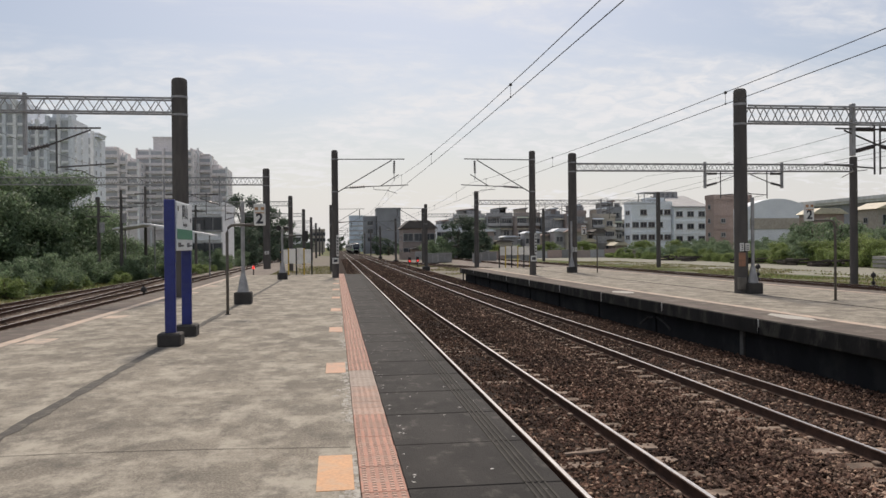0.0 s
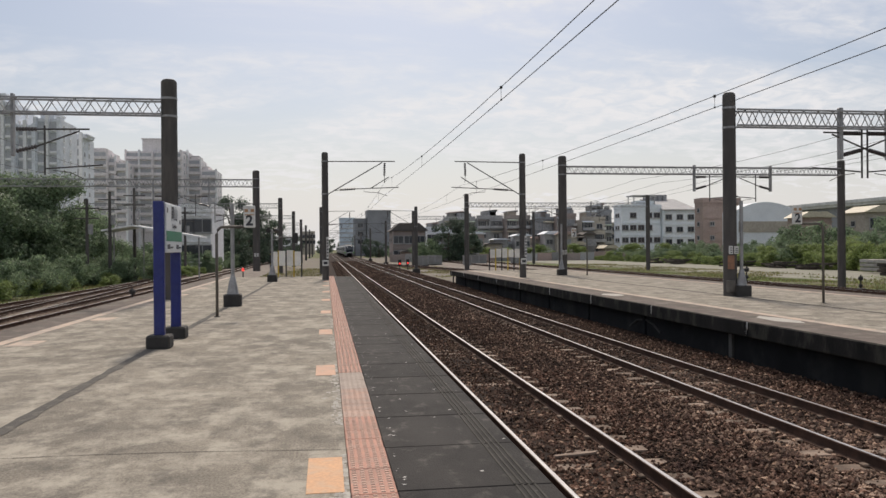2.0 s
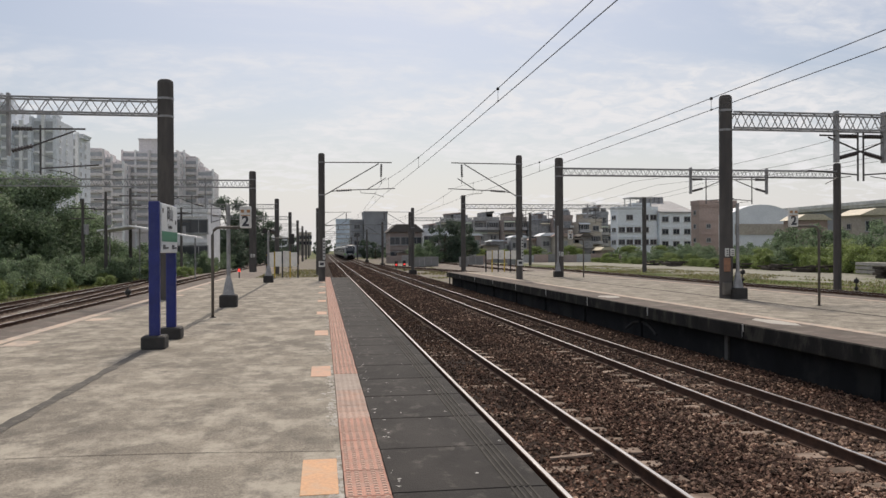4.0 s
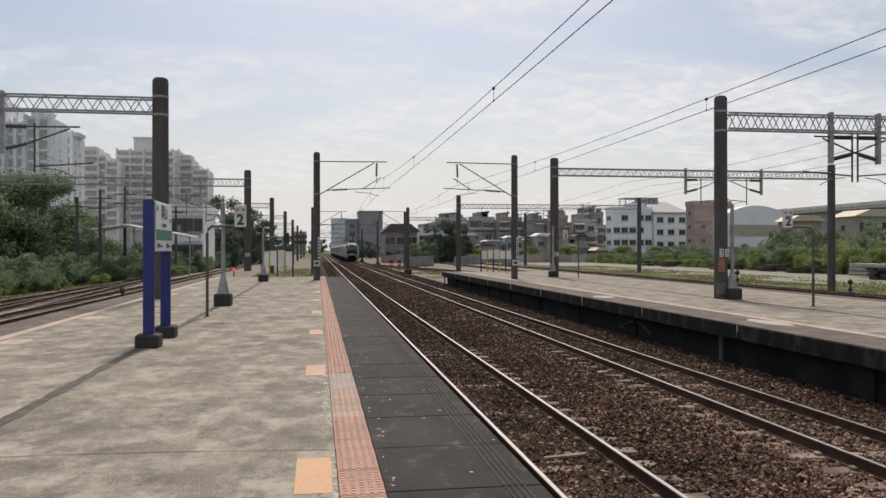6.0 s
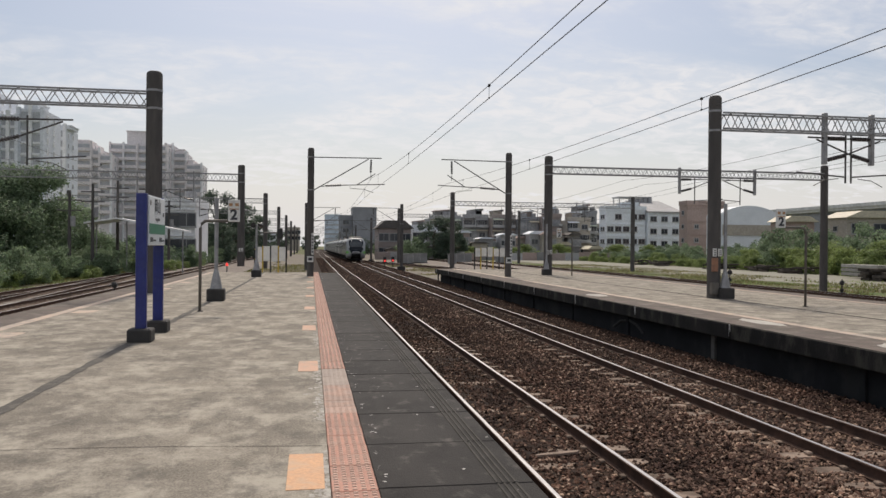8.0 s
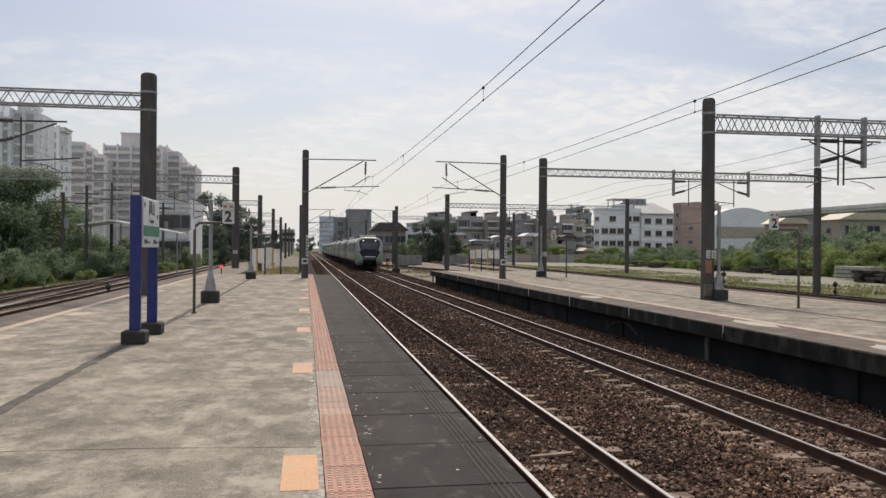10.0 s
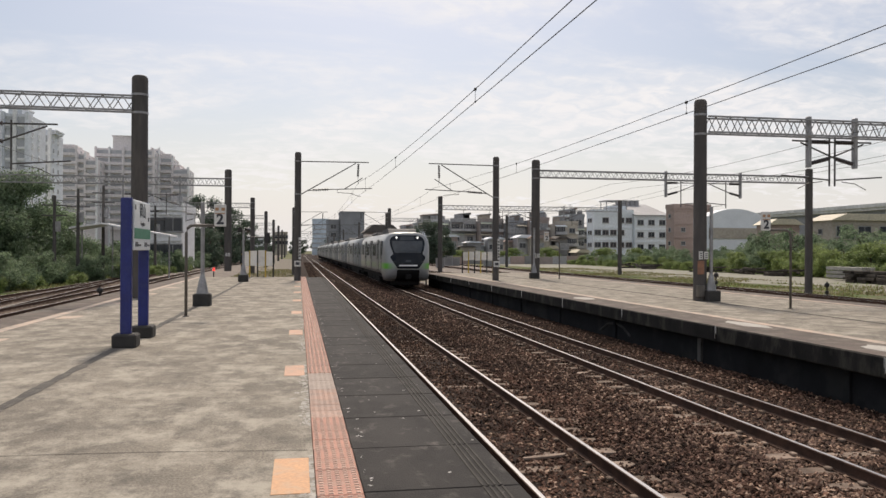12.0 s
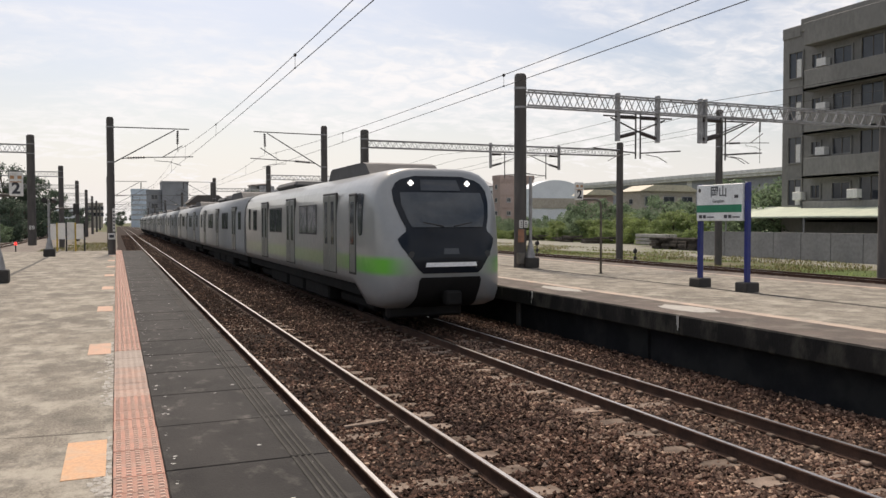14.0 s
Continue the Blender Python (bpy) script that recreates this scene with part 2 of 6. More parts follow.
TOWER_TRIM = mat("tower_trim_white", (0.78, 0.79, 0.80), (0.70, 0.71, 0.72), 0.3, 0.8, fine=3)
GLASS_DARK = mat("window_glass_dark", (0.035, 0.04, 0.048), (0.05, 0.055, 0.065), 0.8, 0.12)
GLASS_PALE = mat("window_with_curtain", (0.30, 0.31, 0.32), (0.2, 0.21, 0.22), 1.5, 0.3)
FRAME = mat("window_frame_aluminium", (0.36, 0.36, 0.36), (0.28, 0.28, 0.28), 3, 0.5)
HOUSE_WHITE = mat("house_render_white_blue", (0.80, 0.85, 0.89), (0.74, 0.79, 0.83), 0.3, 0.8, fine=3, bump=0.1)
HOUSE_GREY = mat("house_render_grey", (0.40, 0.40, 0.405), (0.32, 0.32, 0.325), 0.25, 0.85, fine=3, bump=0.15)
BLOCK_SLATE = mat("block_render_slate", (0.27, 0.285, 0.305), (0.22, 0.23, 0.25), 0.25, 0.85, fine=3, bump=0.1)
HOUSE_CREAM = mat("house_render_cream", (0.42, 0.385, 0.33), (0.35, 0.32, 0.28), 0.25, 0.85, fine=3)
HOUSE_PINK = mat("house_render_brown_pink", (0.375, 0.29, 0.26), (0.32, 0.25, 0.225), 0.25, 0.85, fine=3)
HOUSE_BROWN = mat("house_brick_brown", (0.34, 0.285, 0.265), (0.28, 0.24, 0.22), 0.3, 0.85, fine=4)
BLOCK_GREY = mat("apartment_render_grey", (0.215, 0.212, 0.200), (0.165, 0.163, 0.155), 0.35, 0.85, fine=5, bump=0.2, stretch=(1, 1, 0.5),
                 spots=(0.19, 0.188, 0.18), spot_scale=0.5, spot_amount=0.5)
ROOF_DARK = mat("roof_dark_tile", (0.10, 0.09, 0.085), (0.07, 0.065, 0.06), 1, 0.8, fine=6)
ROOF_CREAM = mat("roof_cream_sheet", (0.55, 0.50, 0.38), (0.46, 0.42, 0.33), 0.6, 0.6, fine=4)
ROOF_BLUE = mat("warehouse_sheet_blue_grey", (0.72, 0.76, 0.81), (0.65, 0.69, 0.74), 0.4, 0.6, fine=5)
# Colour lightened for distance haze and for the side in shade.
VIADUCT = mat("viaduct_concrete", (0.60, 0.605, 0.60), (0.52, 0.525, 0.525), 0.1, 0.85, fine=1)
BLUE_GLASS = mat("tower_glass_blue", (0.52, 0.60, 0.69), (0.46, 0.54, 0.63), 0.2, 0.4, fine=1)
FENCE_GREY = mat("fence_panel_grey", (0.25, 0.25, 0.245), (0.19, 0.19, 0.19), 0.5, 0.8, fine=5)
AWNING = mat("awning_pale_green", (0.50, 0.55, 0.44), (0.42, 0.47, 0.38), 1, 0.7)
TIMBER = mat("old_sleeper_timber", (0.085, 0.075, 0.065), (0.05, 0.045, 0.04), 2, 0.9, bump=0.4, vary=0.3)
BEAM = mat("stacked_concrete_beam", (0.38, 0.37, 0.34), (0.28, 0.27, 0.25), 1.5, 0.85, vary=0.15)
BOARD = mat("barrier_board_white", (0.78, 0.76, 0.71), (0.66, 0.64, 0.6), 3, 0.7, vary=0.1)
HAZARD = mat("barrier_yellow", (0.55, 0.38, 0.05), (0.42, 0.3, 0.05), 5, 0.6)
BLACK = mat("black_painted_steel", (0.018, 0.018, 0.019), (0.012, 0.012, 0.013), 5, 0.5)
RED_LAMP = mat("red_signal_lens", (0.5, 0.02, 0.02), (0.4, 0.02, 0.02), 5, 0.3, emit=(1.0, 0.06, 0.05), power=1.2)

# train
TRAIN_MASK = mat("train_black_mask", (0.012, 0.016, 0.023), (0.010, 0.013, 0.018), 1.5, 0.16, fine=5, grain=0.1, vary=-0.0011)
TRAIN_GLASS = mat("train_glass", (0.040, 0.048, 0.058), (0.026, 0.033, 0.042), 1.2, 0.07, fine=5, grain=0.1, vary=-0.0011)
# Base colour lifted for reflections and the cab seen through the glass.
WINDSCREEN = mat("train_windscreen", (0.060, 0.070, 0.080), (0.040, 0.048, 0.056), 1.6, 0.08, fine=5, grain=0.1, vary=-0.0011)
TRAIN_UNDER = mat("train_underframe", (0.020, 0.0195, 0.0195), (0.014, 0.014, 0.014), 2, 0.8, bump=0.3, fine=5, grain=0.1, vary=-0.0011)
TRAIN_ROOF = mat("train_roof_grey", (0.075, 0.075, 0.078), (0.055, 0.055, 0.058), 2, 0.7, fine=5, grain=0.1, vary=-0.0011)
TRAIN_DOOR = mat("train_door_silver", (0.21, 0.22, 0.21), (0.17, 0.18, 0.17), 1.2, 0.35, metal=0.35, fine=5, grain=0.1, vary=-0.0011)
TRAIN_GASKET = mat("train_black_rubber", (0.02, 0.02, 0.021), (0.015, 0.015, 0.016), 4, 0.6, vary=-0.0011)
HEADLIGHT = mat("headlight_lens_lit", (0.9, 0.9, 0.9), (0.9, 0.9, 0.9), 2, 0.2, emit=(1.0, 0.98, 0.94), power=1.3, vary=-0.0011)
LED_BAND = mat("white_led_band", (0.7, 0.72, 0.74), (0.65, 0.67, 0.7), 2, 0.3, emit=(0.9, 0.95, 1.0), power=0.06, vary=-0.0011)


def livery():
    """Silver-white body with a green stripe that is strongest behind the cab and fades along the car."""
    m = mat("train_body_silver_green", (0.30, 0.312, 0.318), (0.268, 0.28, 0.286), 0.8, 0.36, metal=0.2, fine=5, grain=0.08, vary=-0.0011)
    n, l = m.node_tree.nodes, m.node_tree.links
    bsdf = n["Principled BSDF"]
    base = bsdf.inputs["Base Color"].links[0].from_socket
    co, sep = n.new("ShaderNodeTexCoord"), n.new("ShaderNodeSeparateXYZ")
    l.new(co.outputs["Object"], sep.inputs[0])

    def step(v, a, b):
        r = n.new("ShaderNodeMapRange")
        r.interpolation_type = "SMOOTHSTEP"
        r.inputs["From Min"].default_value, r.inputs["From Max"].default_value = a, b
        l.new(v, r.inputs["Value"])
        return r.outputs["Result"]

    def mul(a, b):
        x = n.new("ShaderNodeMath")
        x.operation = "MULTIPLY"
        l.new(a, x.inputs[0])
        if isinstance(b, float):
            x.inputs[1].default_value = b
        else:
            l.new(b, x.inputs[1])
        return x.outputs[0]

    band = mul(step(sep.outputs[2], 0.36, 0.50), step(sep.outputs[2], 0.86, 0.70))
    strong = mul(band, mul(step(sep.outputs[1], 3.6, 0.4), step(sep.outputs[1], -0.45, 0.1)))
    soft = mul(mul(mul(band, step(sep.outputs[1], 26.0, 4.0)), step(sep.outputs[1], 0.4, 3.0)), 0.55)
    last = base
    for fac, colour in ((soft, (0.27, 0.40, 0.11, 1)), (strong, (0.115, 0.46, 0.035, 1))):
        x = n.new("ShaderNodeMix")
        x.data_type = "RGBA"
        l.new(fac, x.inputs[0])
        l.new(last, x.inputs[6])
        x.inputs[7].default_value = colour
        last = x.outputs[2]
    l.new(last, bsdf.inputs["Base Color"])
    return m


TRAIN_BODY = livery()
TRAIN_BODY.node_tree.nodes["Principled BSDF"].inputs["Coat Weight"].default_value = 0.3
TRAIN_MASK.node_tree.nodes["Principled BSDF"].inputs["Specular IOR Level"].default_value = 0.22
TRAIN_UNDER.node_tree.nodes["Principled BSDF"].inputs["Specular IOR Level"].default_value = 0.05
for dusty in (STONE_FAR_DARK, STONE_PALE, RUST, CONCRETE, DARK_SLAB, WALL_DARK, LIP, BALLAST, STONE, BALLAST_GREY, SLEEPER, LEDGE_DARK, GRASS_GROUND, JOINT, TIMBER):
    dusty.node_tree.nodes["Principled BSDF"].inputs["Specular IOR Level"].default_value = 0.12


DARK_SLAB.node_tree.nodes["Principled BSDF"].inputs["Specular IOR Level"].default_value = 0.2


def translucent(m, amount):
    """Thin leaves let part of the light through."""
    n, l = m.node_tree.nodes, m.node_tree.links
    bsdf = n["Principled BSDF"]
    col = bsdf.inputs["Base Color"].links[0].from_socket
    tr, mx = n.new("ShaderNodeBsdfTranslucent"), n.new("ShaderNodeMixShader")
    mx.inputs[0].default_value = amount
    l.new(col, tr.inputs["Color"])
    l.new(bsdf.outputs[0], mx.inputs[1])
    l.new(tr.outputs[0], mx.inputs[2])
    l.new(mx.outputs[0], n["Material Output"].inputs["Surface"])


for leafy in (LEAF, LEAF_LIGHT, LEAF_DARK, DRY):
    translucent(leafy, 0.5)


# ---------------------------------------------------------------- mesh tools
class Form:
    """Collects shaped pieces of one part: chamfered boxes, tubes, prisms."""

    def __init__(self):
        self.v, self.f = [], []

    def box(self, a, b, c=0.0):
        a, b = np.array(a, float), np.array(b, float)
        lo, hi = np.minimum(a, b), np.maximum(a, b)
        k = len(self.v)
        if c <= 0:
            for i in range(8):
                self.v.append(tuple(hi[j] if i >> j & 1 else lo[j] for j in range(3)))
            for q in ((0, 2, 3, 1), (4, 5, 7, 6), (0, 1, 5, 4), (2, 6, 7, 3), (0, 4, 6, 2), (1, 3, 7, 5)):
                self.f.append(tuple(k + i for i in q))
            return self
        c = min(c, *(0.45 * (hi - lo)))
        ids = {}
        for i in range(8):
            for ax in range(3):
                p = [(hi[j] if i >> j & 1 else lo[j]) + (0 if j == ax else (-c if i >> j & 1 else c)) for j in range(3)]
                ids[i, ax] = len(self.v)
                self.v.append(tuple(p))
        for q, ax in (((0, 2, 3, 1), 2), ((4, 5, 7, 6), 2), ((0, 1, 5, 4), 1), ((2, 6, 7, 3), 1), ((0, 4, 6, 2), 0), ((1, 3, 7, 5), 0)):
            self.f.append(tuple(ids[i, ax] for i in q))
        for i in range(8):
            self.f.append((ids[i, 0], ids[i, 1], ids[i, 2]))
            for ax in range(3):
                if not i >> ax & 1:
                    j, (p, q) = i | 1 << ax, [t for t in range(3) if t != ax]
                    self.f.append((ids[i, p], ids[j, p], ids[j, q], ids[i, q]))
        return self

    def tube(self, pts, r, n=8, r2=None):
        pts = [Vector(p) for p in pts]
        k = len(self.v)
        for i, p in enumerate(pts):
            d = (pts[min(i + 1, len(pts) - 1)] - pts[max(i - 1, 0)]).normalized()
            up = Vector((0, 0, 1)) if abs(d.z) < 0.9 else Vector((1, 0, 0))
            s = d.cross(up).normalized()
            u = s.cross(d)
            rr = r if r2 is None else r + (r2 - r) * i / (len(pts) - 1)
            for j in range(n):
                a = 2 * math.pi * j / n
                self.v.append(tuple(p + (s * math.cos(a) + u * math.sin(a)) * rr))
        for i in range(len(pts) - 1):
            for j in range(n):
                self.f.append((k + i * n + j, k + i * n + (j + 1) % n, k + (i + 1) * n + (j + 1) % n, k + (i + 1) * n + j))
        self.f.append(tuple(k + j for j in range(n)))
        self.f.append(tuple(k + (len(pts) - 1) * n + j for j in reversed(range(n))))
        return self

    def prism(self, outline, axis, lo, hi):
        """A flat outline (two coordinates, the axis left out) pulled from lo to hi along the axis."""
        k, m = len(self.v), len(outline)
        for h in (lo, hi):
            for p in outline:
                q = list(p)
                q.insert(axis, h)
                self.v.append(tuple(q))
        self.f.append(tuple(range(k, k + m)))
        self.f.append(tuple(reversed(range(k + m, k + 2 * m))))
        for i in range(m):
            j = (i + 1) % m
            self.f.append((k + i, k + j, k + m + j, k + m + i))
        return self


def mesh_of(name, form, mats, pick=None, smooth=False):
    me = bpy.data.meshes.new(name)
    me.from_pydata(form.v, [], form.f)
    for m in (mats if isinstance(mats, (list, tuple)) else [mats]):
        me.materials.append(m)
    if pick:
        for p in me.polygons:
            p.material_index = pick(p)
    if len(form.f) < 20000:
        bm = bmesh.new()
        bm.from_mesh(me)
        bmesh.ops.recalc_face_normals(bm, faces=bm.faces)
        bm.to_mesh(me)
        bm.free()
    if smooth:
        me.polygons.foreach_set("use_smooth", [True] * len(me.polygons))
    me.update()
    return me


def part(name, form, material, parent, label="", pick=None, smooth=False):
    ob = new(name, mesh_of(name, form, material, pick, smooth))
    if parent:
        ob.parent = parent
    if label:
        tagged(ob, label)
    return ob


def thing(name, label, category, at=(0, 0, 0), group="", kind=""):
    ob = new(name)
    ob.empty_display_size = 0.2
    ob.location = at
    return tagged(ob, label, category, group, kind)


def struct(name, form, material, label, category, pick=None, smooth=False, kind="structure"):
    ob = new(name, mesh_of(name, form, material, pick, smooth))
    return tagged(ob, label, category, kind=kind)


def text_mesh(name, body, size, material, parent, m, label="", bold=0.0):
    cu = bpy.data.curves.new(name, "FONT")
    cu.body, cu.size, cu.align_x, cu.align_y, cu.extrude, cu.offset = body, size, "CENTER", "CENTER", 0.001, bold
    tmp = bpy.data.objects.new(name, cu)
    scene.collection.objects.link(tmp)
    bpy.context.view_layer.update()
    me = bpy.data.meshes.new_from_object(tmp.evaluated_get(bpy.context.evaluated_depsgraph_get()))
    bpy.data.objects.remove(tmp)
    me.materials.clear()
    me.materials.append(material)
    ob = new(name, me)
    ob.parent, ob.matrix_basis = parent, m
    return tagged(ob, label) if label else ob


GROUND_Z, RAIL_Z = -1.10, -0.79
TRACK_X = (2.892, 6.649)          # centre lines of the two main tracks
EDGE_A, EDGE_B = 1.49, 8.66       # the two platform edges beside them

# ---------------------------------------------------------------- ground
g = Form()
g.box((-1800, -900, GROUND_Z - 0.5), (1800, 2600, GROUND_Z))
struct("ground", g, GRASS_GROUND, "flat rough ground with patchy grass and dirt", "ground")
g = Form()
g.box((38, 20, GROUND_Z - 0.2), (54, 330, GROUND_Z + 0.012))
struct("road", g, GRAVEL_PATH, "pale gravel service road beside the grass", "road")


YARD_DIRT = mat("dry_dirt_yard", (0.170, 0.147, 0.122), (0.122, 0.105, 0.088), 0.4, 0.95, bump=0.5, fine=9, spots=(0.15, 0.145, 0.075), spot_scale=0.35, spot_amount=0.75,
                spot_edge=(0.5, 0.62), stain=((0.095, 0.078, 0.062), 0.9, (0.54, 0.66), 0.6))
g = Form()
g.box((-7.0, 47.0, GROUND_Z - 0.2), (17.4, 240, GROUND_Z + 0.008))
struct("dirt_yard", g, YARD_DIRT, "dry dirt with sparse weeds beyond the platform ends", "ground")


def bed(name, x0, x1, y0, y1, top, label, material=None):
    nx, ny = 14, max(6, int((y1 - y0) / 1.2))
    f = Form()
    for j in range(ny + 1):
        for i in range(nx + 1):
            x, y = x0 + (x1 - x0) * i / nx, y0 + (y1 - y0) * j / ny
            edge = min(1.0, min(i, nx - i) / 2.0)
            f.v.append((x, y, GROUND_Z + 0.005 + (top - GROUND_Z) * edge + 0.025 * noise.noise((x * 1.3, y * 0.6, 3))))
    for j in range(ny):
        for i in range(nx):
            k = j * (nx + 1) + i
            f.f.append((k, k + 1, k + nx + 2, k + nx + 1))
    return struct(name, f, material or BALLAST, label, "ballast", smooth=True)


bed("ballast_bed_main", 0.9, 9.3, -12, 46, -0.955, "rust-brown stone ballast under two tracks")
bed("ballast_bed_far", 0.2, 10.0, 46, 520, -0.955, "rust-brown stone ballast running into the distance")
bed("ballast_bed_west", -16.2, -6.6, -10, 400, -0.985, "grey-brown ballast under the western sidings", BALLAST_GREY)
bed("ballast_bed_east", 17.0, 31.0, -10, 300, -0.985, "grey-brown ballast under the eastern sidings", BALLAST_GREY)


# ---------------------------------------------------------------- tracks
def rail_form(y0, y1):
    f = Form()
    prof = [(-0.06, -0.15), (0.06, -0.15), (0.06, -0.135), (0.012, -0.118), (0.012, -0.035), (0.034, -0.025), (0.034, -0.006), (0.023, 0.0),
            (-0.023, 0.0), (-0.034, -0.006), (-0.034, -0.025), (-0.012, -0.035), (-0.012, -0.118), (-0.06, -0.135)]
    return f.prism(prof, 1, y0, y1)


def head(p):
    return 1 if p.center.z > -0.002 and abs(p.normal.y) < 0.5 else 0


sl = Form()
sl.prism([(-1.05, -0.2), (1.05, -0.2), (1.03, -0.005), (0.80, 0.0), (0.42, -0.024), (-0.42, -0.024), (-0.80, 0.0), (-1.03, -0.005)], 1, -0.12, 0.12)
for sx in (-1, 1):
    for o in (-0.10, 0.10):
        sl.box((sx * 0.566 + o - 0.035, -0.05, 0.0), (sx * 0.566 + o + 0.035, 0.05, 0.035), 0.01)
SLEEPER_MESH = mesh_of("sleeper", sl, SLEEPER)


def track(name, x, y0, y1, label, s0, s1, z=RAIL_Z):
    t = thing(name, label, "railway track", (x, 0, z), kind="structure")
    for side in (-0.566, 0.566):
        r = part("rail", rail_form(y0, y1), [RUST, STEEL], t, pick=head)
        r.location.x = side
    y, k = s0, 0
    while y < s1 and k < 210:
        o = new("sleeper", SLEEPER_MESH)
        o.parent = t
        o.location = (random.uniform(-0.02, 0.02), y, -0.137 + random.uniform(-0.014, 0.008))
        o.rotation_euler.z = random.uniform(-0.015, 0.015)
        y += 0.62
        k += 1
    return t


track("track_1", TRACK_X[0], -14, 560, "rusty rails with polished heads on concrete sleepers", -12.26, 117)
track("track_2", TRACK_X[1], -14, 560, "rusty rails with polished heads on concrete sleepers", -12.26, 117)
track("track_3", -10.95, 8, 320, "rusty siding rails on grey ballast", 20, 80, -0.80)
track("track_4", -14.1, 8, 320, "rusty siding rails on grey ballast", 20, 80, -0.80)
turnout = track("track_7", -10.95, 0, 70, "rusty turnout rails crossing between the sidings", 5, 60, -0.803)
turnout.location.y, turnout.rotation_euler.z = 14, radians(3.6)
track("track_5", 22.4, 2, 260, "rusty siding rails beside the far platform", 10, 70, -0.80)
track("track_6", 28.3, 2, 260, "rusty siding rails in weedy ballast", 10, 70, -0.80)


link = track("track_8", 6.95, -80, -1, "rusty link rails curving off to the eastern sidings", -78, -6, -0.80)
link.location.y, link.rotation_euler.z = 140, radians(9.6)


def stones():
    """Loose ballast stones, densest where they lie near the platform."""
    rng = np.random.default_rng(4)
    bv = np.array([(1, 0, 0), (-1, 0, 0), (0, 1, 0), (0, -1, 0), (0, 0, 1), (0, 0, -1)], float)
    bf = np.array([(0, 2, 4), (2, 1, 4), (1, 3, 4), (3, 0, 4), (2, 0, 5), (1, 2, 5), (3, 1, 5), (0, 3, 5)])
    n = 237000
    y = 2.5 + 56.0 * rng.random(n) ** 2.1
    y[:22000] = rng.uniform(-12.0, 2.6, 22000)
    x = rng.uniform(1.72, 8.95, n)
    off = np.minimum(np.abs(np.abs(x - TRACK_X[0]) - 0.566), np.abs(np.abs(x - TRACK_X[1]) - 0.566))
    tie = np.abs((y - 2.0 + 0.31) % 0.62 - 0.31) < 0.125
    near = np.minimum(np.abs(x - TRACK_X[0]), np.abs(x - TRACK_X[1])) < 1.04
    keep = (off > 0.075) & ~(tie & near & (rng.random(n) < np.where(near & (np.minimum(np.abs(x - TRACK_X[0]), np.abs(x - TRACK_X[1])) < 0.5), 0.35, 0.90)))
    x, y = x[keep], y[keep]
    far = 52.0 + 110.0 * rng.random(42000) ** 1.4
    x, y = np.concatenate([x, rng.uniform(1.0, 9.2, len(far))]), np.concatenate([y, far])
    n = len(x)
    size = rng.uniform(0.013, 0.032, n) * (1 + 0.012 * y)
    shp = rng.uniform(0.6, 1.25, (n, 1, 3)) * np.array([1.15, 1.0, 0.85])
    jit = rng.uniform(0.65, 1.35, (n, len(bv), 1))
    a = rng.uniform(0, 6.283, n)
    tl = rng.uniform(-0.6, 0.6, n)
    p = bv[None] * jit * shp * size[:, None, None]
    c, s = np.cos(tl)[:, None], np.sin(tl)[:, None]
    p = np.stack([p[..., 0] * c - p[..., 2] * s, p[..., 1], p[..., 0] * s + p[..., 2] * c], -1)
    c, s = np.cos(a)[:, None], np.sin(a)[:, None]
    p = np.stack([p[..., 0] * c - p[..., 1] * s, p[..., 0] * s + p[..., 1] * c, p[..., 2]], -1)
    mid = np.exp(-((x - 4.75) / 0.8) ** 2) * 0.05
    four = (np.minimum(np.abs(x - TRACK_X[0]), np.abs(x - TRACK_X[1])) < 0.56) * 0.006
    z = -0.955 + mid - four + rng.uniform(-0.01, 0.03, n)
    p += np.stack([x, y, z], -1)[:, None, :]
    v = p.reshape(-1, 3)
    f = (bf[None] + (np.arange(n) * len(bv))[:, None, None]).reshape(-1, 3)
    me = bpy.data.meshes.new("ballast_stones")
    me.vertices.add(len(v))
    me.vertices.foreach_set("co", v.ravel())
    me.loops.add(f.size)
    me.loops.foreach_set("vertex_index", f.ravel())
    me.polygons.add(len(f))
    me.polygons.foreach_set("loop_start", np.arange(0, f.size, 3))
    # Pale stones cluster by track 2 and x 5.25, partly sunlight put into colour.
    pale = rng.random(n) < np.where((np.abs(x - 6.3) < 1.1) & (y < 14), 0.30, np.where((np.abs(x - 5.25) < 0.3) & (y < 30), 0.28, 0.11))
    # Stones darken from y 9 to 22: against-the-light dimming put into their colour.
    far_dark = rng.random(n) < 0.8 * np.clip((y - 9.0) / 13.0, 0, 1) * np.where(np.abs(x - 4.7) < 0.9, 0.8, 1.0)
    me.materials.append(STONE)
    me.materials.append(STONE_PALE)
    me.materials.append(STONE_FAR_DARK)
    me.polygons.foreach_set("material_index", np.repeat(np.where(far_dark, 2, pale).astype(np.int32), len(bf)))
    me.update(calc_edges=True)
    me.shade_flat()
    return tagged(new("ballast_stones", me), "loose rust-brown crushed stone between and beside the rails", "gravel", kind="stuff")


stones()

f = Form()
f.prism([(-0.30, -0.03), (-0.02, -0.06), (0.24, -0.05), (0.30, 0.01), (0.08, 0.03), (-0.27, 0.02)], 2, 0.0, 0.025)
plank = tagged(new("broken_board", mesh_of("broken_board", f, SLEEPER)), "pale broken board lying on the ballast between rails", "board")
plank.matrix_world = pose(2.95, 9.25, -0.93, 1, -2, 6)

